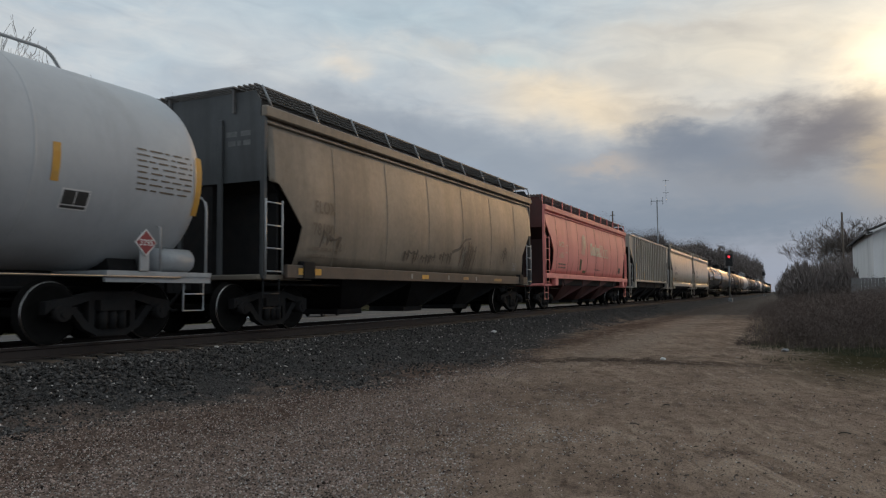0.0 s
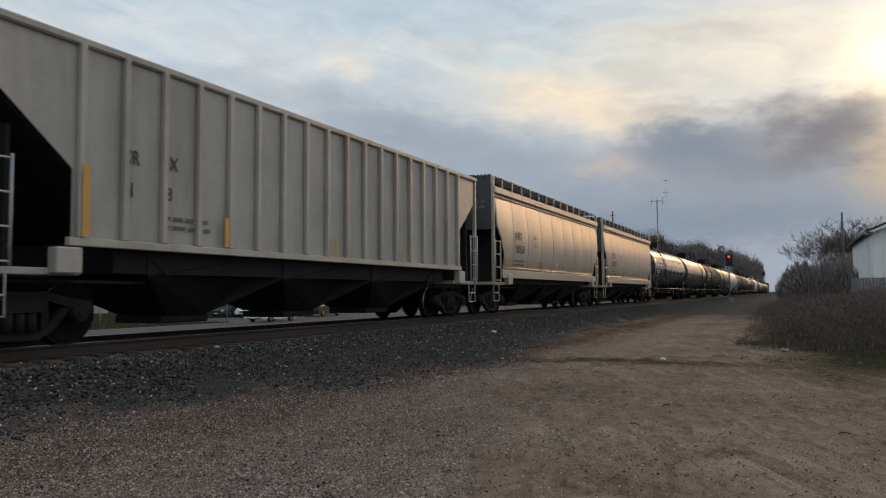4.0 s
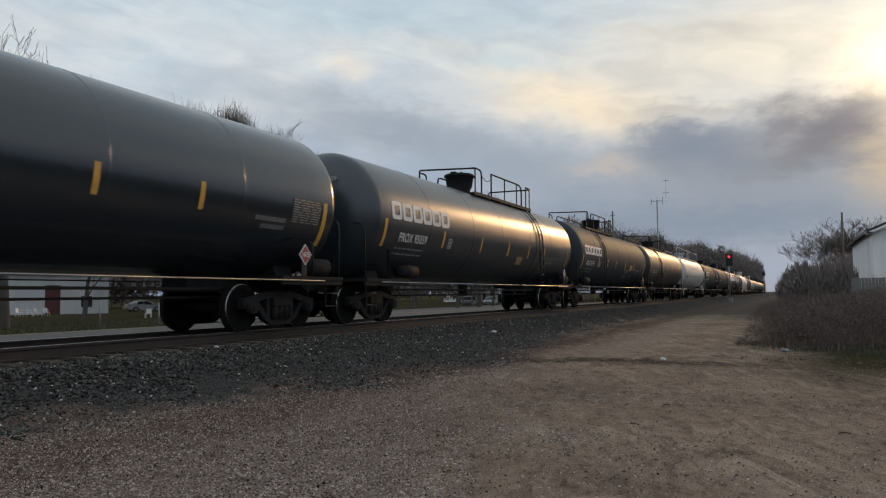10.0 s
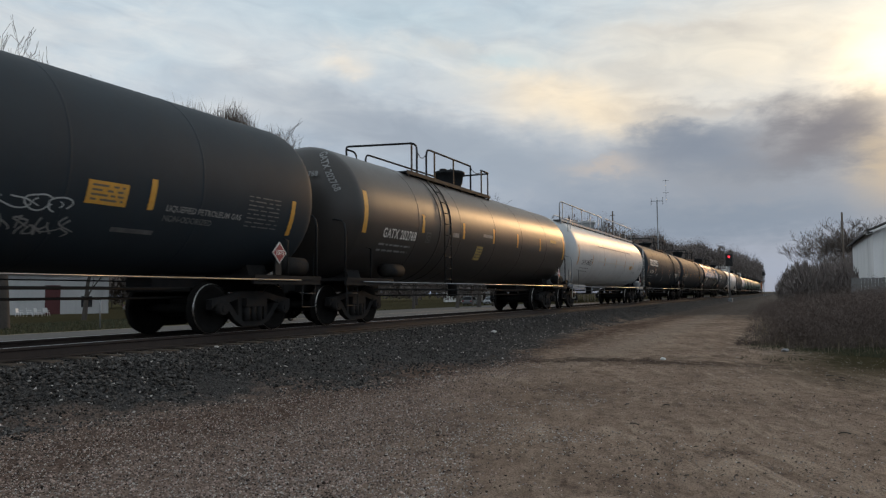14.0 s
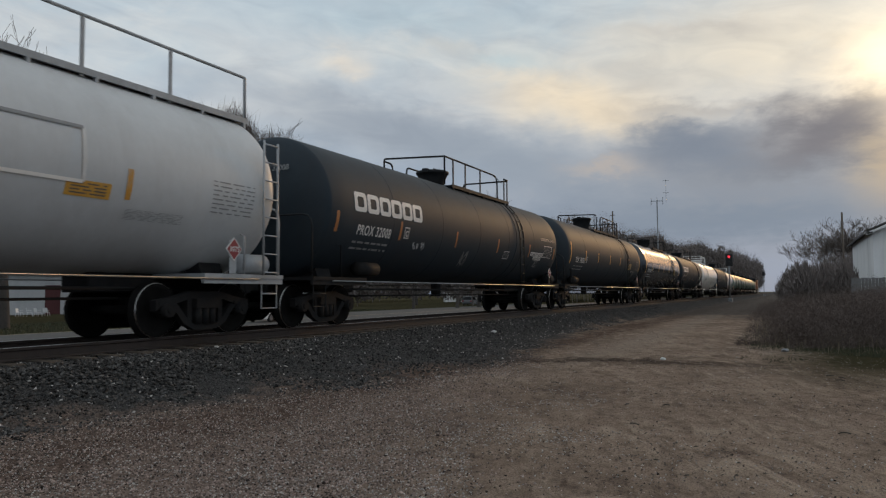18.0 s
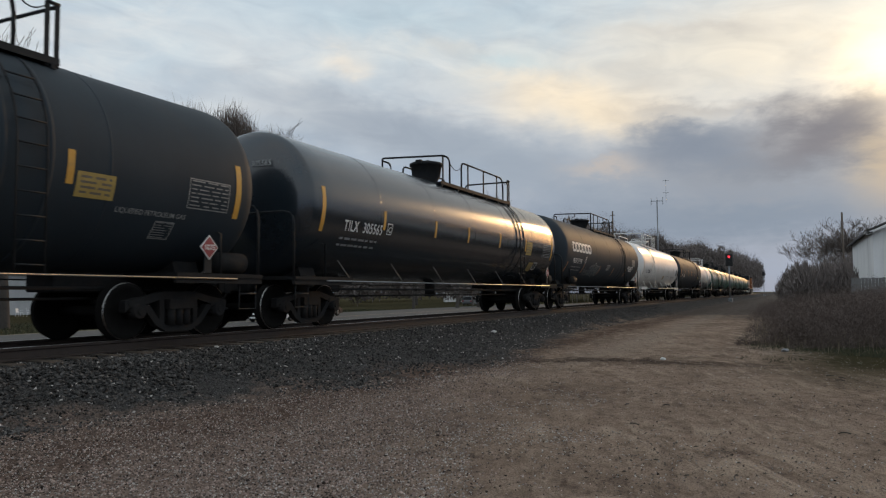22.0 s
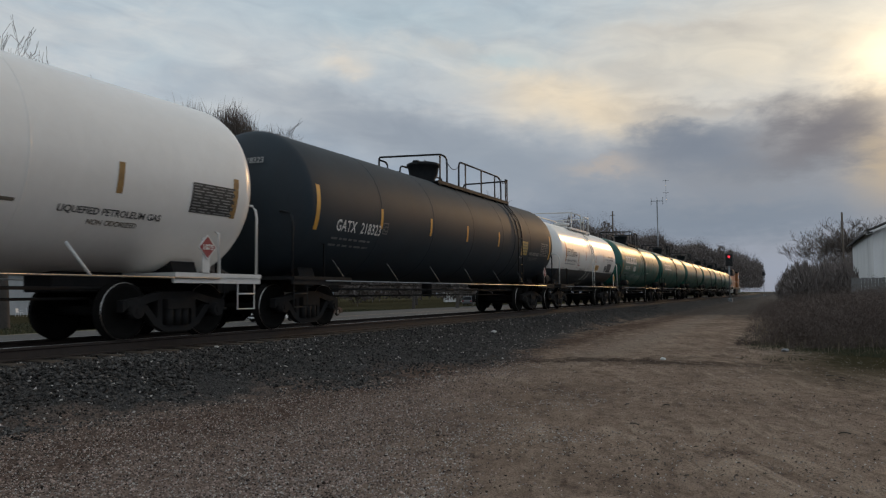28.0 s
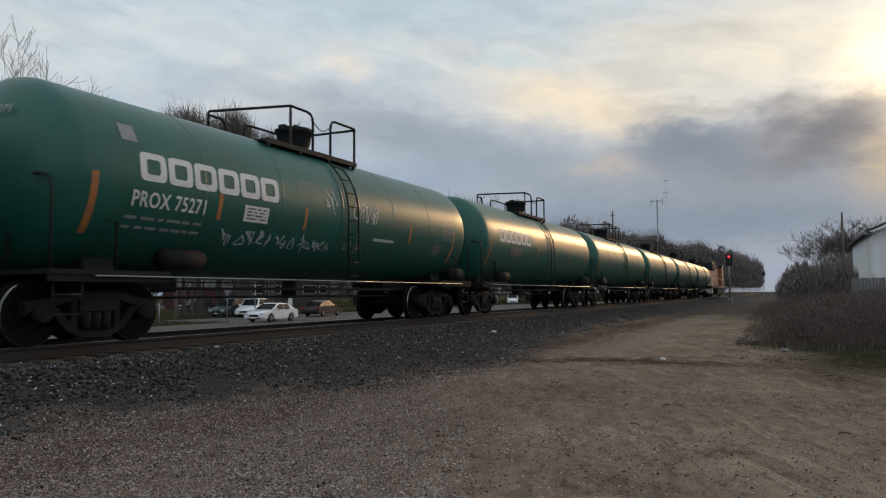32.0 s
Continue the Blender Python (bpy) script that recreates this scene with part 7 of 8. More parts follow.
t4 = tree("tree", "smaller leafless tree with a dense twiggy crown", 21, 10, 1.15, kids=(6, 4, 4, 4, 3))
put(t4, 96.0, -4.6, 0, 1.0, 0)
for x, y, s, rz in ((99.0, -6.2, 1.05, 100), (93.0, -6.9, 1.0, 200), (104.0, -3.6, 0.95, 290), (108.0, -8.0, 1.05, 60), (90.0, -9.5, 1.0, 160)):
    copy_thing(t4, pose(x, y, 0, rz=rz) @ Matrix.Scale(s, 4))


def woods(name, label, spots, seed, tri=(0.35, 0.9), per=220, m="twig_far", cat="woods", thin=0.09, rise=1.5, crown=(0.52, 0.48), fine=False):
    """A far wood: trunks and crowns of many small twig clumps, one sheet of stuff."""
    rng = np.random.default_rng(seed)
    V, F = [], []
    n0 = 0
    for x, y, z, h, r in spots:
        k = per if not fine else int(per * (2.4 if x < 250 else 1.0 if x < 420 else 0.4))
        u = rng.normal(size=(k, 3))
        u /= np.linalg.norm(u, axis=1)[:, None]
        rad = rng.random(k) ** 0.45
        c = np.stack([x + u[:, 0] * rad * r, y + u[:, 1] * rad * r, z + h * crown[0] + u[:, 2] * rad * h * crown[1]], 1)
        s = rng.uniform(tri[0], tri[1], k) * np.where(rad < 0.75, 2.2 if fine else 1.6, 1.0) * (min(1.0, max(0.5, x / 320)) if fine else 1.0)
        w = np.where(rad < 0.75, thin, thin * (0.28 if fine else 1.0))  # slender shoots round a dense crown
        up = np.stack([rng.normal(0, 0.35, k), rng.normal(0, 0.35, k), np.abs(rng.normal(0.8, 0.4, k))], 1)
        side = rng.normal(size=(k, 3))
        side[:, 2] *= 0.3
        side /= np.linalg.norm(side, axis=1)[:, None]
        a, b, d = c - side * (s * w)[:, None], c + side * (s * w)[:, None], c + up * s[:, None] * rise
        V.append(np.stack([a, b, d], 1).reshape(-1, 3))
        F.append(n0 + np.arange(3 * k).reshape(-1, 3))
        n0 += 3 * k
        t = h * 0.012
        V.append(np.array([(x - t, y, z), (x + t, y, z), (x, y + t, z + h * 0.8)]))
        F.append(np.array([[n0, n0 + 1, n0 + 2]]))
        n0 += 3
    me = bpy.data.meshes.new(name)
    me.from_pydata(np.concatenate(V).tolist(), [], np.concatenate(F).tolist())
    me.materials.append(M[m])
    return tagged(new(name, me), label, cat, kind="stuff")


wr = random.Random(5)
spots = []
for i in range(300):
    x = 150 + 650 * (i / 300) ** 1.25 + wr.uniform(-6, 6)
    y = 36 + wr.uniform(0, 26) - 14 * min(1, max(0, (x - 200) / 250))
    spots.append((x, y, LOW, wr.uniform(18.5, 22.5) * (0.93 if x < 190 else 1.05 + 0.42 * min(1, max(0, (x - 260) / 300))), wr.uniform(3.5, 5.5)))
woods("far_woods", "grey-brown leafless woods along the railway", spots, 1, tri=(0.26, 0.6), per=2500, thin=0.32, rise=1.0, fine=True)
spots = [(110 + 9 * k + wr.uniform(-3, 3), 58 + wr.uniform(0, 22), LOW, wr.uniform(7, 12), wr.uniform(3, 5)) for k in range(14)]
spots += [(20 + 4.2 * k + wr.uniform(-3, 3), 98 + wr.uniform(0, 14) - 0.1 * k, LOW, wr.uniform(8, 13), wr.uniform(4, 6)) for k in range(52)]
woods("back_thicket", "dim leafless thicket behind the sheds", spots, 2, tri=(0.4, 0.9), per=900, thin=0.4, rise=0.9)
spots = [(45.5 + 2.3 * k, 53.5 + 1.2 * (k % 3) - 0.8, LOW, (20.4, 20.8, 21.6, 22.2, 22.4, 22.0, 21.0, 19.8)[k - 3], 2.9) for k in range(3, 11)]
spots += [(98.0, 44.0, LOW, 15.8, 3.0), (104.0, 44.0, LOW, 15.1, 3.2), (112.0, 44.0, LOW, 14.5, 3.2)]
woods("treetops", "dense grey-brown bare treetops beyond the road", spots, 31, tri=(0.5, 1.3), per=3400, m="twig", thin=0.02, rise=1.1, crown=(0.78, 0.2))
spots = []
for i in range(90):
    x = wr.uniform(62, 88)
    spots.append((x, wr.uniform(-9.5, -0.7 + (x - 62) * 0.05), 0, wr.uniform(2.2, 4.2), wr.uniform(1.1, 1.9)))
spots = [(x, y, z, min(h, 1.6 + 1.0 * max(0, 0.9 + (x - 62) * 0.05 - y)), r) for x, y, z, h, r in spots]
for i in range(240):
    x = 80 + 520 * (i / 240) ** 1.5
    spots.append((x, -3.6 + 0.9 * wr.random() - wr.uniform(0, 7) + 4.0 * min(1, (x - 80) / 200), 0, wr.uniform(3, 5.5) if x < 112 else wr.uniform(1.8, 3.2), wr.uniform(1.3, 2.4)))
woods("hedge", "dark brown leafless hedge beside the track", spots, 3, tri=(0.2, 0.5), per=1000, cat="hedge", thin=0.1, rise=1.2)


def blades(name, label, cat, spots, seed, m, width=0.012, bend=0.5):
    """Dry stems that lean and arch, one sheet of stuff."""
    rng = np.random.default_rng(seed)
    n = len(spots)
    p = np.array([(s[0], s[1], s[2]) for s in spots])
    h = np.array([s[3] for s in spots])
    a = rng.uniform(0, 6.283, n)
    lean = np.stack([np.cos(a), np.sin(a), np.zeros(n)], 1) * (rng.uniform(0.1, 1.0, n) * bend * h)[:, None]
    b = a + rng.uniform(0, 3.1, n)
    side = np.stack([np.cos(b), np.sin(b), np.zeros(n)], 1) * width
    up = np.stack([np.zeros(n), np.zeros(n), h], 1)
    mid = p + up * 0.6 + lean * 0.35
    tip = p + up + lean
    V = np.stack([p - side, p + side, mid + side * 0.7, mid - side * 0.7, tip], 1).reshape(-1, 3)
    i = np.arange(n)[:, None] * 5
    F = [tuple(r) for r in (i + np.array([0, 1, 2, 3])).tolist()] + [tuple(r) for r in (i + np.array([3, 2, 4])).tolist()]
    me = bpy.data.meshes.new(name)
    me.from_pydata(V.tolist(), [], F)
    me.materials.append(M[m])
    return tagged(new(name, me), label, cat, kind="stuff")


def brush_rise(x, y):
    """Height of the brush over a spot: a rounded bank that starts low at its edges."""
    edge = 0.036 * x + 0.25 * math.sin(x * 0.7)
    front = 20.8 + 0.5 * math.sin(y * 1.3) - 0.12 * y
    s = min(edge - y, (x - front) * 0.8) + 1.1 * noise.noise((x * 0.9, y * 0.9, 11)) + 0.6 * noise.noise((x * 2.7, y * 2.7, 4))
    if s < 0:
        return 0.0
    return (1.5 * (1 - math.exp(-s / 2.0)) + 0.06) * (1.0 + 0.45 * noise.noise((x * 0.3, y * 0.3, 7)) + 0.25 * noise.noise((x * 1.1, y * 1.1, 3)))


def thicket(name, label, cat, count, seed, m, length=(0.1, 0.34), width=0.005, span=(20.5, 62)):
    """Fine tangled twigs filling the bank of brush, thinner towards its top, one sheet of stuff."""
    rr, rng = random.Random(seed), np.random.default_rng(seed)
    pos = []
    while len(pos) < count:
        x = span[0] + (span[1] - span[0]) * rr.random() ** 1.9
        y = 0.04 * x + 0.5 - (9.0 + 0.06 * x) * rr.random()
        h = brush_rise(x, y)
        if h > 0.02 and rr.random() < 0.25 + h:
            pos.append((x, y, h * rr.random() ** 0.75 * (1.0 if rr.random() < 0.9 else 1.25)))
    c = np.array(pos)
    n = len(c)
    d = rng.normal(size=(n, 3)) * np.array([1.0, 1.0, 0.8]) + np.array([0, 0, 0.7])
    d /= np.linalg.norm(d, axis=1)[:, None]
    l = rng.uniform(length[0], length[1], n)[:, None]
    side = np.cross(d, rng.normal(size=(n, 3)))
    side *= width / np.linalg.norm(side, axis=1)[:, None]
    V = np.stack([c - d * l / 2 - side, c - d * l / 2 + side, c + d * l / 2], 1).reshape(-1, 3)
    me = bpy.data.meshes.new(name)
    me.from_pydata(V.tolist(), [], np.arange(3 * n).reshape(-1, 3).tolist())
    me.materials.append(M[m])
    return tagged(new(name, me), label, cat, kind="stuff")


thicket("brush", "dry brown bramble and dead weeds beside the lot", "brush", 200000, 4, "weed", (0.1, 0.34), 0.0042)
spots = []
while len(spots) < 4200:
    x = 20.5 + 30 * wr.random() ** 1.9
    y = 0.045 * x + 0.4 - 10 * wr.random()
    h = brush_rise(x, y)
    if h > 0.05:
        spots.append((x, y, 0, h * wr.uniform(0.6, 1.22)))
blades("bramble", "arching brown bramble canes in the brush", "brush", spots, 8, "weed", 0.004, 0.9)
spots = []
while len(spots) < 600:
    x = 17.5 + 9 * wr.random() ** 1.3
    y = 1.15 - 9 * wr.random() ** 1.2
    if brush_rise(x + 1.5, y - 0.4) > 0.02 and brush_rise(x, y) < 0.9:
        spots.append((x, y, 0, wr.uniform(0.1, 0.55) * (1.5 if y > 0.3 and x > 20 else 1.0)))
blades("dead_grass", "pale dead grass stems along the brush", "grass", spots, 5, "weed_pale", 0.004, 0.9)
spots = []
while len(spots) < 16000:
    x, y = 14.0 + 9 * wr.random(), 1.0 - 9.0 * wr.random()
    if noise.noise((x * 0.5, y * 0.5, 2)) + 0.5 * noise.noise((x * 2.1, y * 2.1, 5)) + (x - 18.5) * 0.22 > wr.uniform(0.0, 0.7):
        spots.append((x, y, 0, wr.uniform(0.02, 0.08)))
blades("grass", "thin green grass at the foot of the brush", "grass", spots, 6, "grass", 0.005, 0.8)
spots = []
while len(spots) < 9000:
    x, y = 25 + 60 * wr.random(), 38.4 + 14 * wr.random()
    if y > 47.2 or x < 44:
        spots.append((x, y, LOW, wr.uniform(0.06, 0.2)))
blades("verge_grass", "dull green grass beyond the road", "grass", spots, 7, "grass", 0.03, 0.8)

# ---- white building, fence, poles, mast and signals ----


def white_barn():
    b = thing("white_barn", "white building with a flared dark-edged gable roof", "building", pose(52.0, -4.7, 0))
    w, h, d, ridge = 11.0, 5.15, 16.0, 4.2

    def rake(t):
        return h + ridge * (t ** 1.25)
    n = 8
    prof = [(0, 0)] + [(0, h)] + [(-w / 2 * k / n, rake(k / n)) for k in range(1, n)] + [(-w / 2, rake(1))] + [(-w + w / 2 * k / n, rake(k / n)) for k in reversed(range(1, n))] + [(-w, h), (-w, 0)]
    part("gable_wall", prism(bmesh.new(), prof, 0, 0.25, "yz"), M["wall_white"], b)
    part("rear_wall", prism(bmesh.new(), prof, d - 0.25, d, "yz"), M["wall_white"], b)
    part("side_wall", boxm(0.25, d - 0.25, -0.25, 0, 0, h), M["wall_white"], b)
    part("side_wall", boxm(0.25, d - 0.25, -w, -w + 0.25, 0, h), M["wall_white"], b)
    for s in (0, 1):
        pts = [(0.35, h - 0.12)] + [(-w / 2 * k / n, rake(k / n) + 0.02) for k in range(n + 1)]
        if s:
            pts = [(-w - p[0], p[1]) for p in pts]
        out = [(y, z + 0.14) for y, z in reversed(pts)]
        part("roof_slope", prism(bmesh.new(), pts + out, -0.45, d + 0.45, "yz"), M["roof_dark"], b)
        part("barge_board", prism(bmesh.new(), [(y, z - 0.02) for y, z in pts] + [(y, z - 0.16) for y, z in reversed(pts)], -0.5, -0.46, "yz"), M["wall_white"], b)
    part("eave_return", boxm(-0.5, 0.6, 0.0, 0.42, h - 0.22, h - 0.1), M["roof_pale"], b)


white_barn()
fence = thing("board_fence", "weathered grey board fence before the white building", "fence", pose(46.0, -3.05, 0))
part("fence_rail", boxm(0.0, 0.06, -10.4, 0, 0.5, 0.6), M["fence_grey"], fence)
part("fence_rail", boxm(0.0, 0.06, -10.4, 0, 1.75, 1.85), M["fence_grey"], fence)
bm_ = boxm(-0.025, 0.0, -0.075, 0.075, 0.05, 2.15)
for k in range(64):
    if k == 0:
        part("board", bm_, M["fence_grey"], fence, m=pose(0, -0.08, 0), key="board")
    else:
        part("board", SHARED["board"], None, fence, m=pose(0, -0.08 - 0.163 * k, 0.02 * math.sin(k * 2.3)))


def pole(name, label, x, y, z, h, r, material, arms=(), cat="utility pole"):
    p = thing(name, label, cat, pose(x, y, z))
    bm = bmesh.new()
    disc(bm, (0, 0, 0), (0, 0, 1), r, h, 10, r * 0.7)
    part("pole", bm, material, p)
    for az_, z_, l in arms:
        c, s = math.cos(radians(az_)), math.sin(radians(az_))
        a = part("cross_arm", tubem([(-l * c, -l * s, z_), (l * c, l * s, z_)], 0.06), material, p)
    return p


pole("utility_pole", "weathered wooden utility pole behind the brush", 80.0, -4.75, 0, 9.0, 0.12, M["pole_wood"])
pole("utility_pole", "wooden pole among the far trees", 144.0, 31.0, LOW, 18.0, 0.2, M["pole_wood"], arms=[(80, 17.2, 0.5)])
mast = pole("antenna_mast", "slim grey antenna mast with dipole arms", 148.0, 23.1, LOW, 20.2, 0.17, M["steel_dull"], arms=[(-80, 20.0, 1.15)], cat="antenna mast")
for s in (-1.1, 0.0, 1.1):
    c = (0.17 * s, -0.98 * s)
    part("dipole", tubem([(c[0], c[1], 19.3), (c[0], c[1], 20.7)], 0.05), M["steel_dull"], mast)
part("whip_aerial", tubem([(0.3, -1.7, 19.8), (0.3, -1.7, 24.2)], 0.03), M["steel_dull"], mast)
for z in (21.6, 24.0):
    part("aerial_arm", tubem([(0.3, -1.1, z), (0.3, -2.3, z)], 0.03), M["steel_dull"], mast)


def signal(x, y, h, s=1.0, lit=True):
    g = thing("railway_signal", "black railway signal on a grey mast showing red" if lit else "black railway signal on a grey mast, unlit", "railway signal", pose(x, y, 0.0))
    part("mast", tubem([(0, 0, 0), (0, 0, h)], 0.085 * s, 10), M["steel_dull"], g)
    part("base_box", boxm(-0.3, 0.3, -0.3, 0.3, 0, 0.5, bevel=0.03), M["steel_dull"], g)
    hd = part("signal_head", boxm(-0.14, 0.16, -0.48 * s, 0.48 * s, h - 1.75 * s, h, bevel=0.08), M["signal_black"], g)
    for k, mm in enumerate(("signal_red" if lit else "signal_black", "signal_black", "signal_black")):
        z = h - 0.42 * s - 0.45 * s * k
        b = disc(bmesh.new(), (-0.15, 0, z), (-1, 0, 0), 0.15 * s, 0.02, 16)
        part("lamp", b, M[mm], hd, "glowing red lamp" if k == 0 and lit else "")
        b = bmesh.new()
        pts = [(math.cos(t), math.sin(t)) for t in (math.pi * q / 8 for q in range(9))]
        o = [b.verts.new((-0.15 - dx, 0.19 * s * c, z + 0.19 * s * q)) for dx in (0, 0.3) for c, q in pts]
        for q in range(8):
            b.faces.new((o[q], o[q + 1], o[10 + q], o[9 + q]))
        part("hood", b, M["signal_black"], hd)
    part("ladder", tubem([(0.35, 0.12, 0.3), (0.2, 0.12, h - 1.7 * s)], 0.03), M["steel_dull"], g)
    return g


signal(112.0, 7.7, 6.85)
signal(262.0, 7.6, 8.0, 0.85, False)

# ---- loose stone, pebbles and litter ----


def stones(name, label, pts, sizes, seed, m, flat=0.75):
    """Angular stones: jittered octahedra, joined, each an island of its own."""
    rng = np.random.default_rng(seed)
    n = len(pts)
    base = np.array([(1, 0, 0), (-1, 0, 0), (0, 1, 0), (0, -1, 0), (0, 0, 1), (0, 0, -1)], float)
    tri = np.array([(0, 2, 4), (2, 1, 4), (1, 3, 4), (3, 0, 4), (2, 0, 5), (1, 2, 5), (3, 1, 5), (0, 3, 5)])
    V = base[None] * rng.uniform(0.6, 1.15, (n, 6, 3)) + rng.uniform(-0.22, 0.22, (n, 6, 3))
    a = rng.uniform(0, 6.283, n)
    b = rng.uniform(-0.7, 0.7, n)
    V[:, :, 2] *= flat
    y, z = V[:, :, 1].copy(), V[:, :, 2].copy()
    V[:, :, 1], V[:, :, 2] = y * np.cos(b)[:, None] - z * np.sin(b)[:, None], y * np.sin(b)[:, None] + z * np.cos(b)[:, None]
    x, y = V[:, :, 0].copy(), V[:, :, 1].copy()
    V[:, :, 0], V[:, :, 1] = x * np.cos(a)[:, None] - y * np.sin(a)[:, None], x * np.sin(a)[:, None] + y * np.cos(a)[:, None]
    V = V * np.asarray(sizes)[:, None, None] + np.asarray(pts)[:, None, :]
    F = (np.arange(n)[:, None, None] * 6 + tri[None]).reshape(-1, 3)
    me = bpy.data.meshes.new(name)
    me.from_pydata(V.reshape(-1, 3).tolist(), [], F.tolist())
    me.materials.append(M[m])
    return tagged(new(name, me), label, "gravel", kind="stuff")


sr = random.Random(9)


def foot_y(x):
    return 7.2 - 1.6 * math.exp(-((x - 14) / 7.0) ** 2) + 0.5 * math.sin(x * 0.35) * math.exp(-abs(x - 8) / 30)


pts, siz = [], []
while len(pts) < 52000:
    x = 2.5 + 52 * sr.random() ** 1.7
    f = foot_y(x) + 0.5 + 1.3 * noise.noise((x * 0.55, 3.0, 0.0)) * min(1.0, x / 8)
    y = f - 2.6 + (9.75 - f + 2.6) * sr.random() ** 0.8
    d = (f - y + 0.7 * noise.noise((x * 0.9, y * 0.9, 6.0))) / 2.6
    if d > -0.15 and sr.random() > 0.8 * max(0.0, 1 - max(0.0, d + 0.15)) ** 3.2 + 0.015:
        continue
    s = sr.uniform(0.013, 0.034) * (1.2 if x < 9 else 1.0) * (1.0 if d < 0.0 else max(0.4, 0.75 - 0.6 * d))
    pts.append((x, y, ground_z(x, y) + s * 0.35))
    siz.append(s)
while len(pts) < 60000:
    x, y = 2.5 + 40 * sr.random() ** 1.5, sr.uniform(9.8, 12.2)
    s = sr.uniform(0.018, 0.036)
    pts.append((x, y, ground_z(x, y) + s * 0.35))
    siz.append(s)
stones("ballast", "dark blue-grey crushed stone ballast on the bank", pts, siz, 1, "stone_dark")
pts, siz = [], []
while len(pts) < 46000:
    d = 4.6 + 16 * sr.random() ** 1.5
    a = radians(sr.uniform(-8, 60))
    x, y = d * math.cos(a), d * math.sin(a)
    dens = 0.05 + 0.95 * min(1, max(0, (y - 0.3 * x - 0.3) / 1.6 + 0.7 * noise.noise((x * 0.3, y * 0.3, 1))))
    if y > foot_y(x) + 0.4 or sr.random() > dens:
        continue
    s = sr.uniform(0.0045, 0.0125) * (1.0 if sr.random() < 0.95 else 1.7)
    pts.append((x, y, ground_z(x, y) + s * 0.3))
    siz.append(s)
dark = [k for k in range(len(pts)) if k % 6 == 0]
stones("dark_gravel", "dark brown chips among the gravel", [pts[k] for k in dark], [siz[k] * 0.8 for k in dark], 5, "tie_wood")
pts, siz = [p for k, p in enumerate(pts) if k % 6], [s for k, s in enumerate(siz) if k % 6]
stones("gravel", "fine tan and grey gravel over the dirt", pts, siz, 2, "pebble")
pts, siz = [], []
while len(pts) < 13000:
    d = 4.6 + 18 * sr.random() ** 1.6
    a = radians(sr.uniform(-8, 60))
    x, y = d * math.cos(a), d * math.sin(a)
    if y > foot_y(x) + 0.6 or (noise.noise((x * 0.6, y * 0.6, 4)) + 0.4 * (y - 0.3 * x) < 0.3 and sr.random() > 0.05):
        continue
    s = sr.uniform(0.004, 0.012)
    pts.append((x, y, ground_z(x, y) + s * 0.35))
    siz.append(s)
stones("pale_gravel", "pale chips of gravel scattered over the dirt", pts, siz, 3, "pebble_pale")

def litter(name, label, n, size, seed, m):
    """Flat scraps of leaf and bark lying on the dirt, one sheet of stuff."""
    rr, V, F = random.Random(seed), [], []
    while len(F) < n:
        d = 4.8 + 24 * rr.random() ** 1.4
        a = radians(rr.uniform(-9, 42))
        x, y = d * math.cos(a), d * math.sin(a)
        if y > foot_y(x) or noise.noise((x * 0.5, y * 0.5, 9.0)) + 0.3 * noise.noise((x * 1.7, y * 1.7, 2.0)) < rr.uniform(-0.3, 0.35):
            continue
        w, l, t = size * rr.uniform(0.25, 0.6), size * rr.uniform(0.6, 1.6), rr.uniform(0, 6.283)
        z, i = ground_z(x, y) + 0.006, len(V)
        for u, v, dz in ((-1, 0, 0.0), (0, -1, 0.008), (1, 0, 0.0), (0, 1, 0.012)):
            V.append((x + u * l * math.cos(t) - v * w * math.sin(t), y + u * l * math.sin(t) + v * w * math.cos(t), z + dz + size * 0.1))
        F.append((i, i + 1, i + 2, i + 3))
    me = bpy.data.meshes.new(name)
    me.from_pydata(V, [], F)
    me.materials.append(M[m])
    return tagged(new(name, me), label, "leaf litter", kind="stuff")


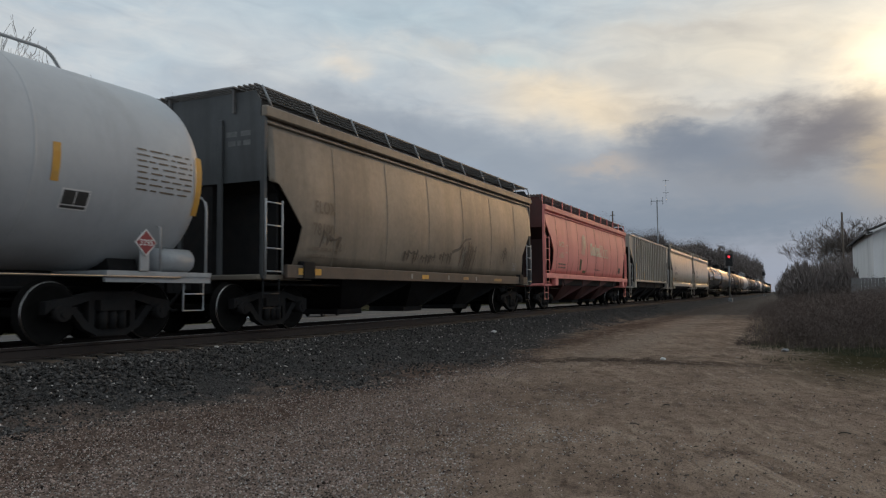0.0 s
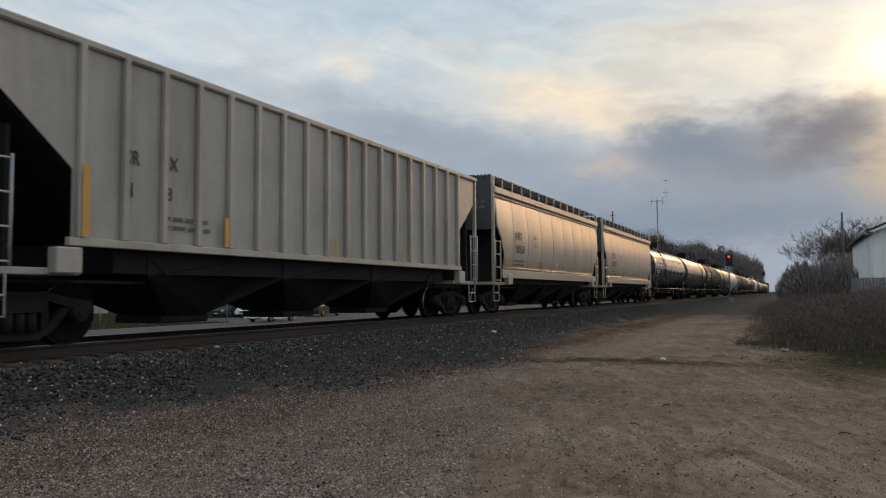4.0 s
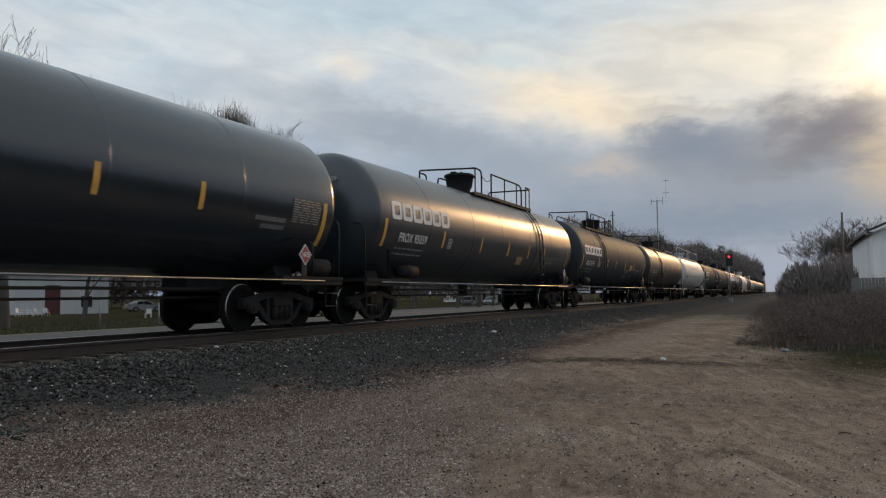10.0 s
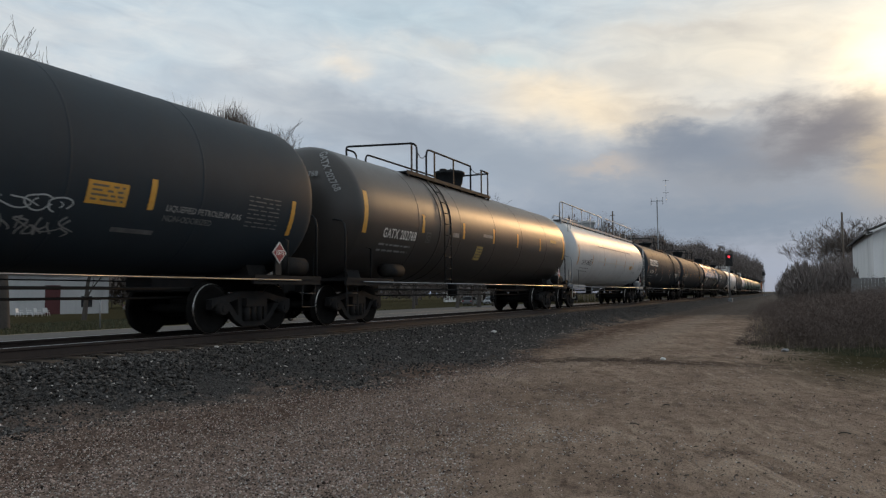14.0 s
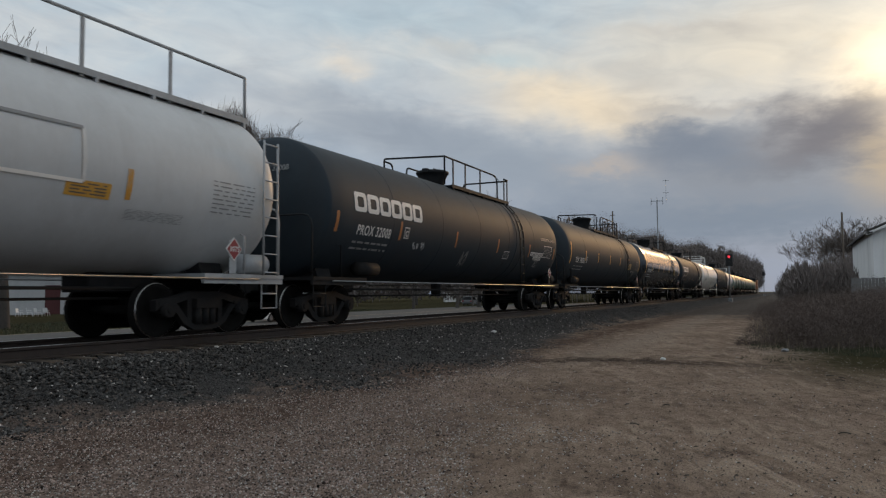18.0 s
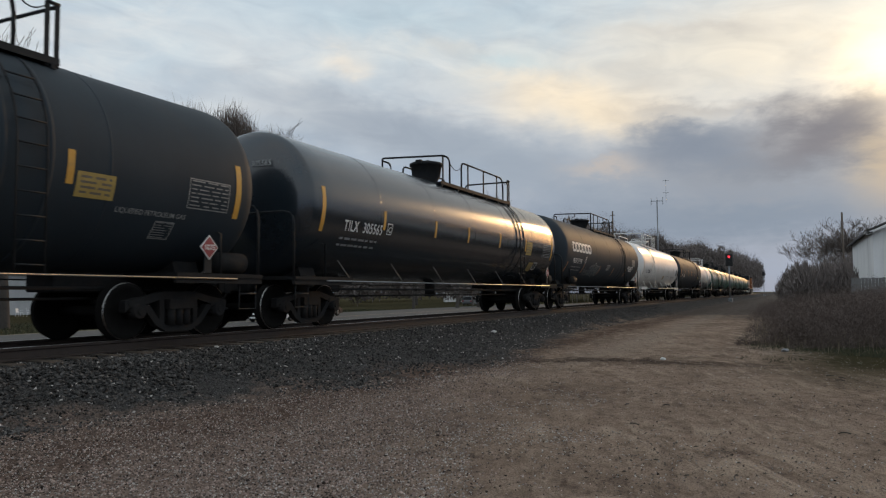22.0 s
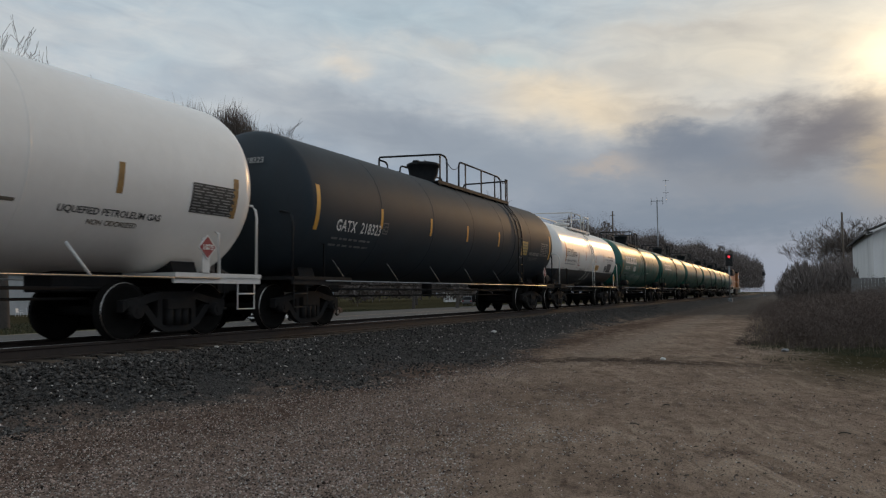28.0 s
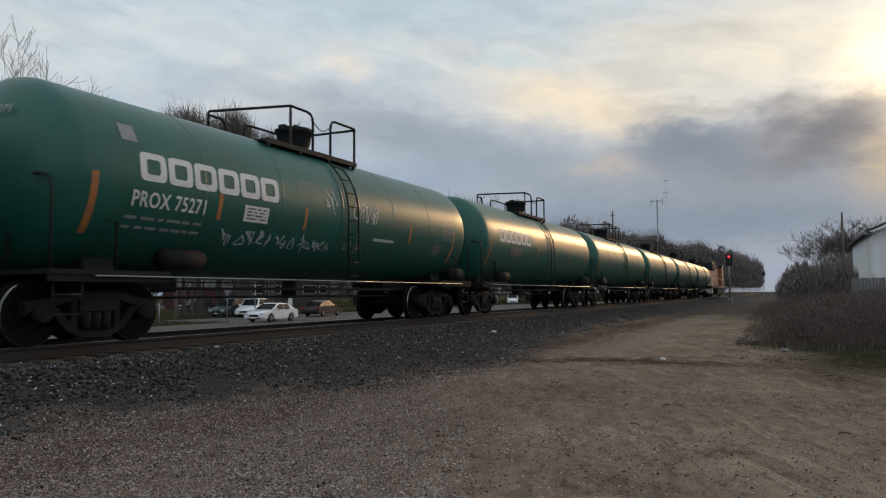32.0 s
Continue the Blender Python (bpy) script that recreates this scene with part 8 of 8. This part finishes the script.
litter("leaf_litter", "dark scraps of bark and leaf on the dirt", 2600, 0.018, 21, "tie_wood")
litter("dry_leaves", "pale dry leaf scraps on the dirt", 1500, 0.014, 22, "pebble_pale")
pts, siz = [], []
while len(pts) < 900:
    x = 2.5 + 32 * sr.random() ** 1.4
    y = foot_y(x) + (9.6 - foot_y(x)) * sr.random()
    s = sr.uniform(0.012, 0.026)
    pts.append((x, y, ground_z(x, y) + s * 0.9))
    siz.append(s)
stones("pale_ballast", "pale broken stones among the ballast", pts, siz, 6, "pebble_pale")
for k, (x, y, s, mm, lab) in enumerate(((20.5, 8.0, 0.09, "decal_white", "pale flat stone on the ballast"), (16.3, 2.5, 0.07, "decal_white", "scrap of white litter on the dirt"), (19.6, 0.15, 0.1, "steel_dull", "pale grey stone at the brush"), (9.9, 9.0, 0.06, "decal_white", "white stick on the ballast"))):
    bm = bmesh.new()
    bmesh.ops.create_icosphere(bm, subdivisions=2, radius=s)
    rr = random.Random(k)
    for v in bm.verts:
        v.co *= rr.uniform(0.75, 1.1)
        v.co.z *= 0.5
    solid("stone" if k != 1 else "litter", bm, M[mm], lab, "stone" if k != 1 else "litter", pose(x, y, ground_z(x, y) + s * 0.3))
for k in range(9):
    x, y = sr.uniform(6, 15), sr.uniform(-0.8, 4.0)
    l = sr.uniform(0.06, 0.2)
    a = sr.uniform(0, 3.14)
    solid("stick", tubem([(0, 0, 0.012), (l * 0.5 * math.cos(a), l * 0.5 * math.sin(a), 0.02), (l * math.cos(a + 0.2), l * math.sin(a + 0.2), 0.012)], 0.007, 5), M["bark"], "small dark stick on the dirt", "stick", pose(x, y, ground_z(x, y)), "sticks on the lot")

# sleepers under the rails, the nearest ones as pieces of their own
bed = thing("sleepers", "dark creosoted timber sleepers under the rails", "sleepers", kind="structure")
bm_ = boxm(-0.115, 0.115, -1.3, 1.3, -0.18, 0.0, bevel=0.015)
for k in range(190):
    m_ = pose(-8 + 0.53 * k, TRACK_Y + 0.03 * math.sin(k * 1.7), RAIL - 0.178, rz=0.6 * math.sin(k * 2.9))
    if k == 0:
        part("sleeper", bm_, M["tie_wood"], bed, m=m_, key="sleeper")
    else:
        part("sleeper", SHARED["sleeper"], None, bed, m=m_)


def motions():
    rows_t = [2.0 * i for i in range(17)]
    for car, c in MOVERS:
        walk(car, [(t, pose(c - s, TRACK_Y, RAIL)) for t, s in zip(rows_t, RUN)])
    # wheels turn with the distance run
    fine = np.arange(0, 961, 2) / 30.0
    run = np.interp(fine, rows_t, RUN)
    for group, dx in zip(WHEELS, (-0.89, 0.89)):
        lead = group[0]
        walk(lead, [(round(float(t), 3), pose(dx, 0, 0.457, 0, -math.degrees(s / 0.457), 0)) for t, s in zip(fine, run)])
        keys = lead.animation_data
        for w in group[1:]:
            w.rotation_mode = "QUATERNION"
            w.animation_data_create()
            w.animation_data.action = keys.action
            w.animation_data.action_slot = keys.action_slot


motions()
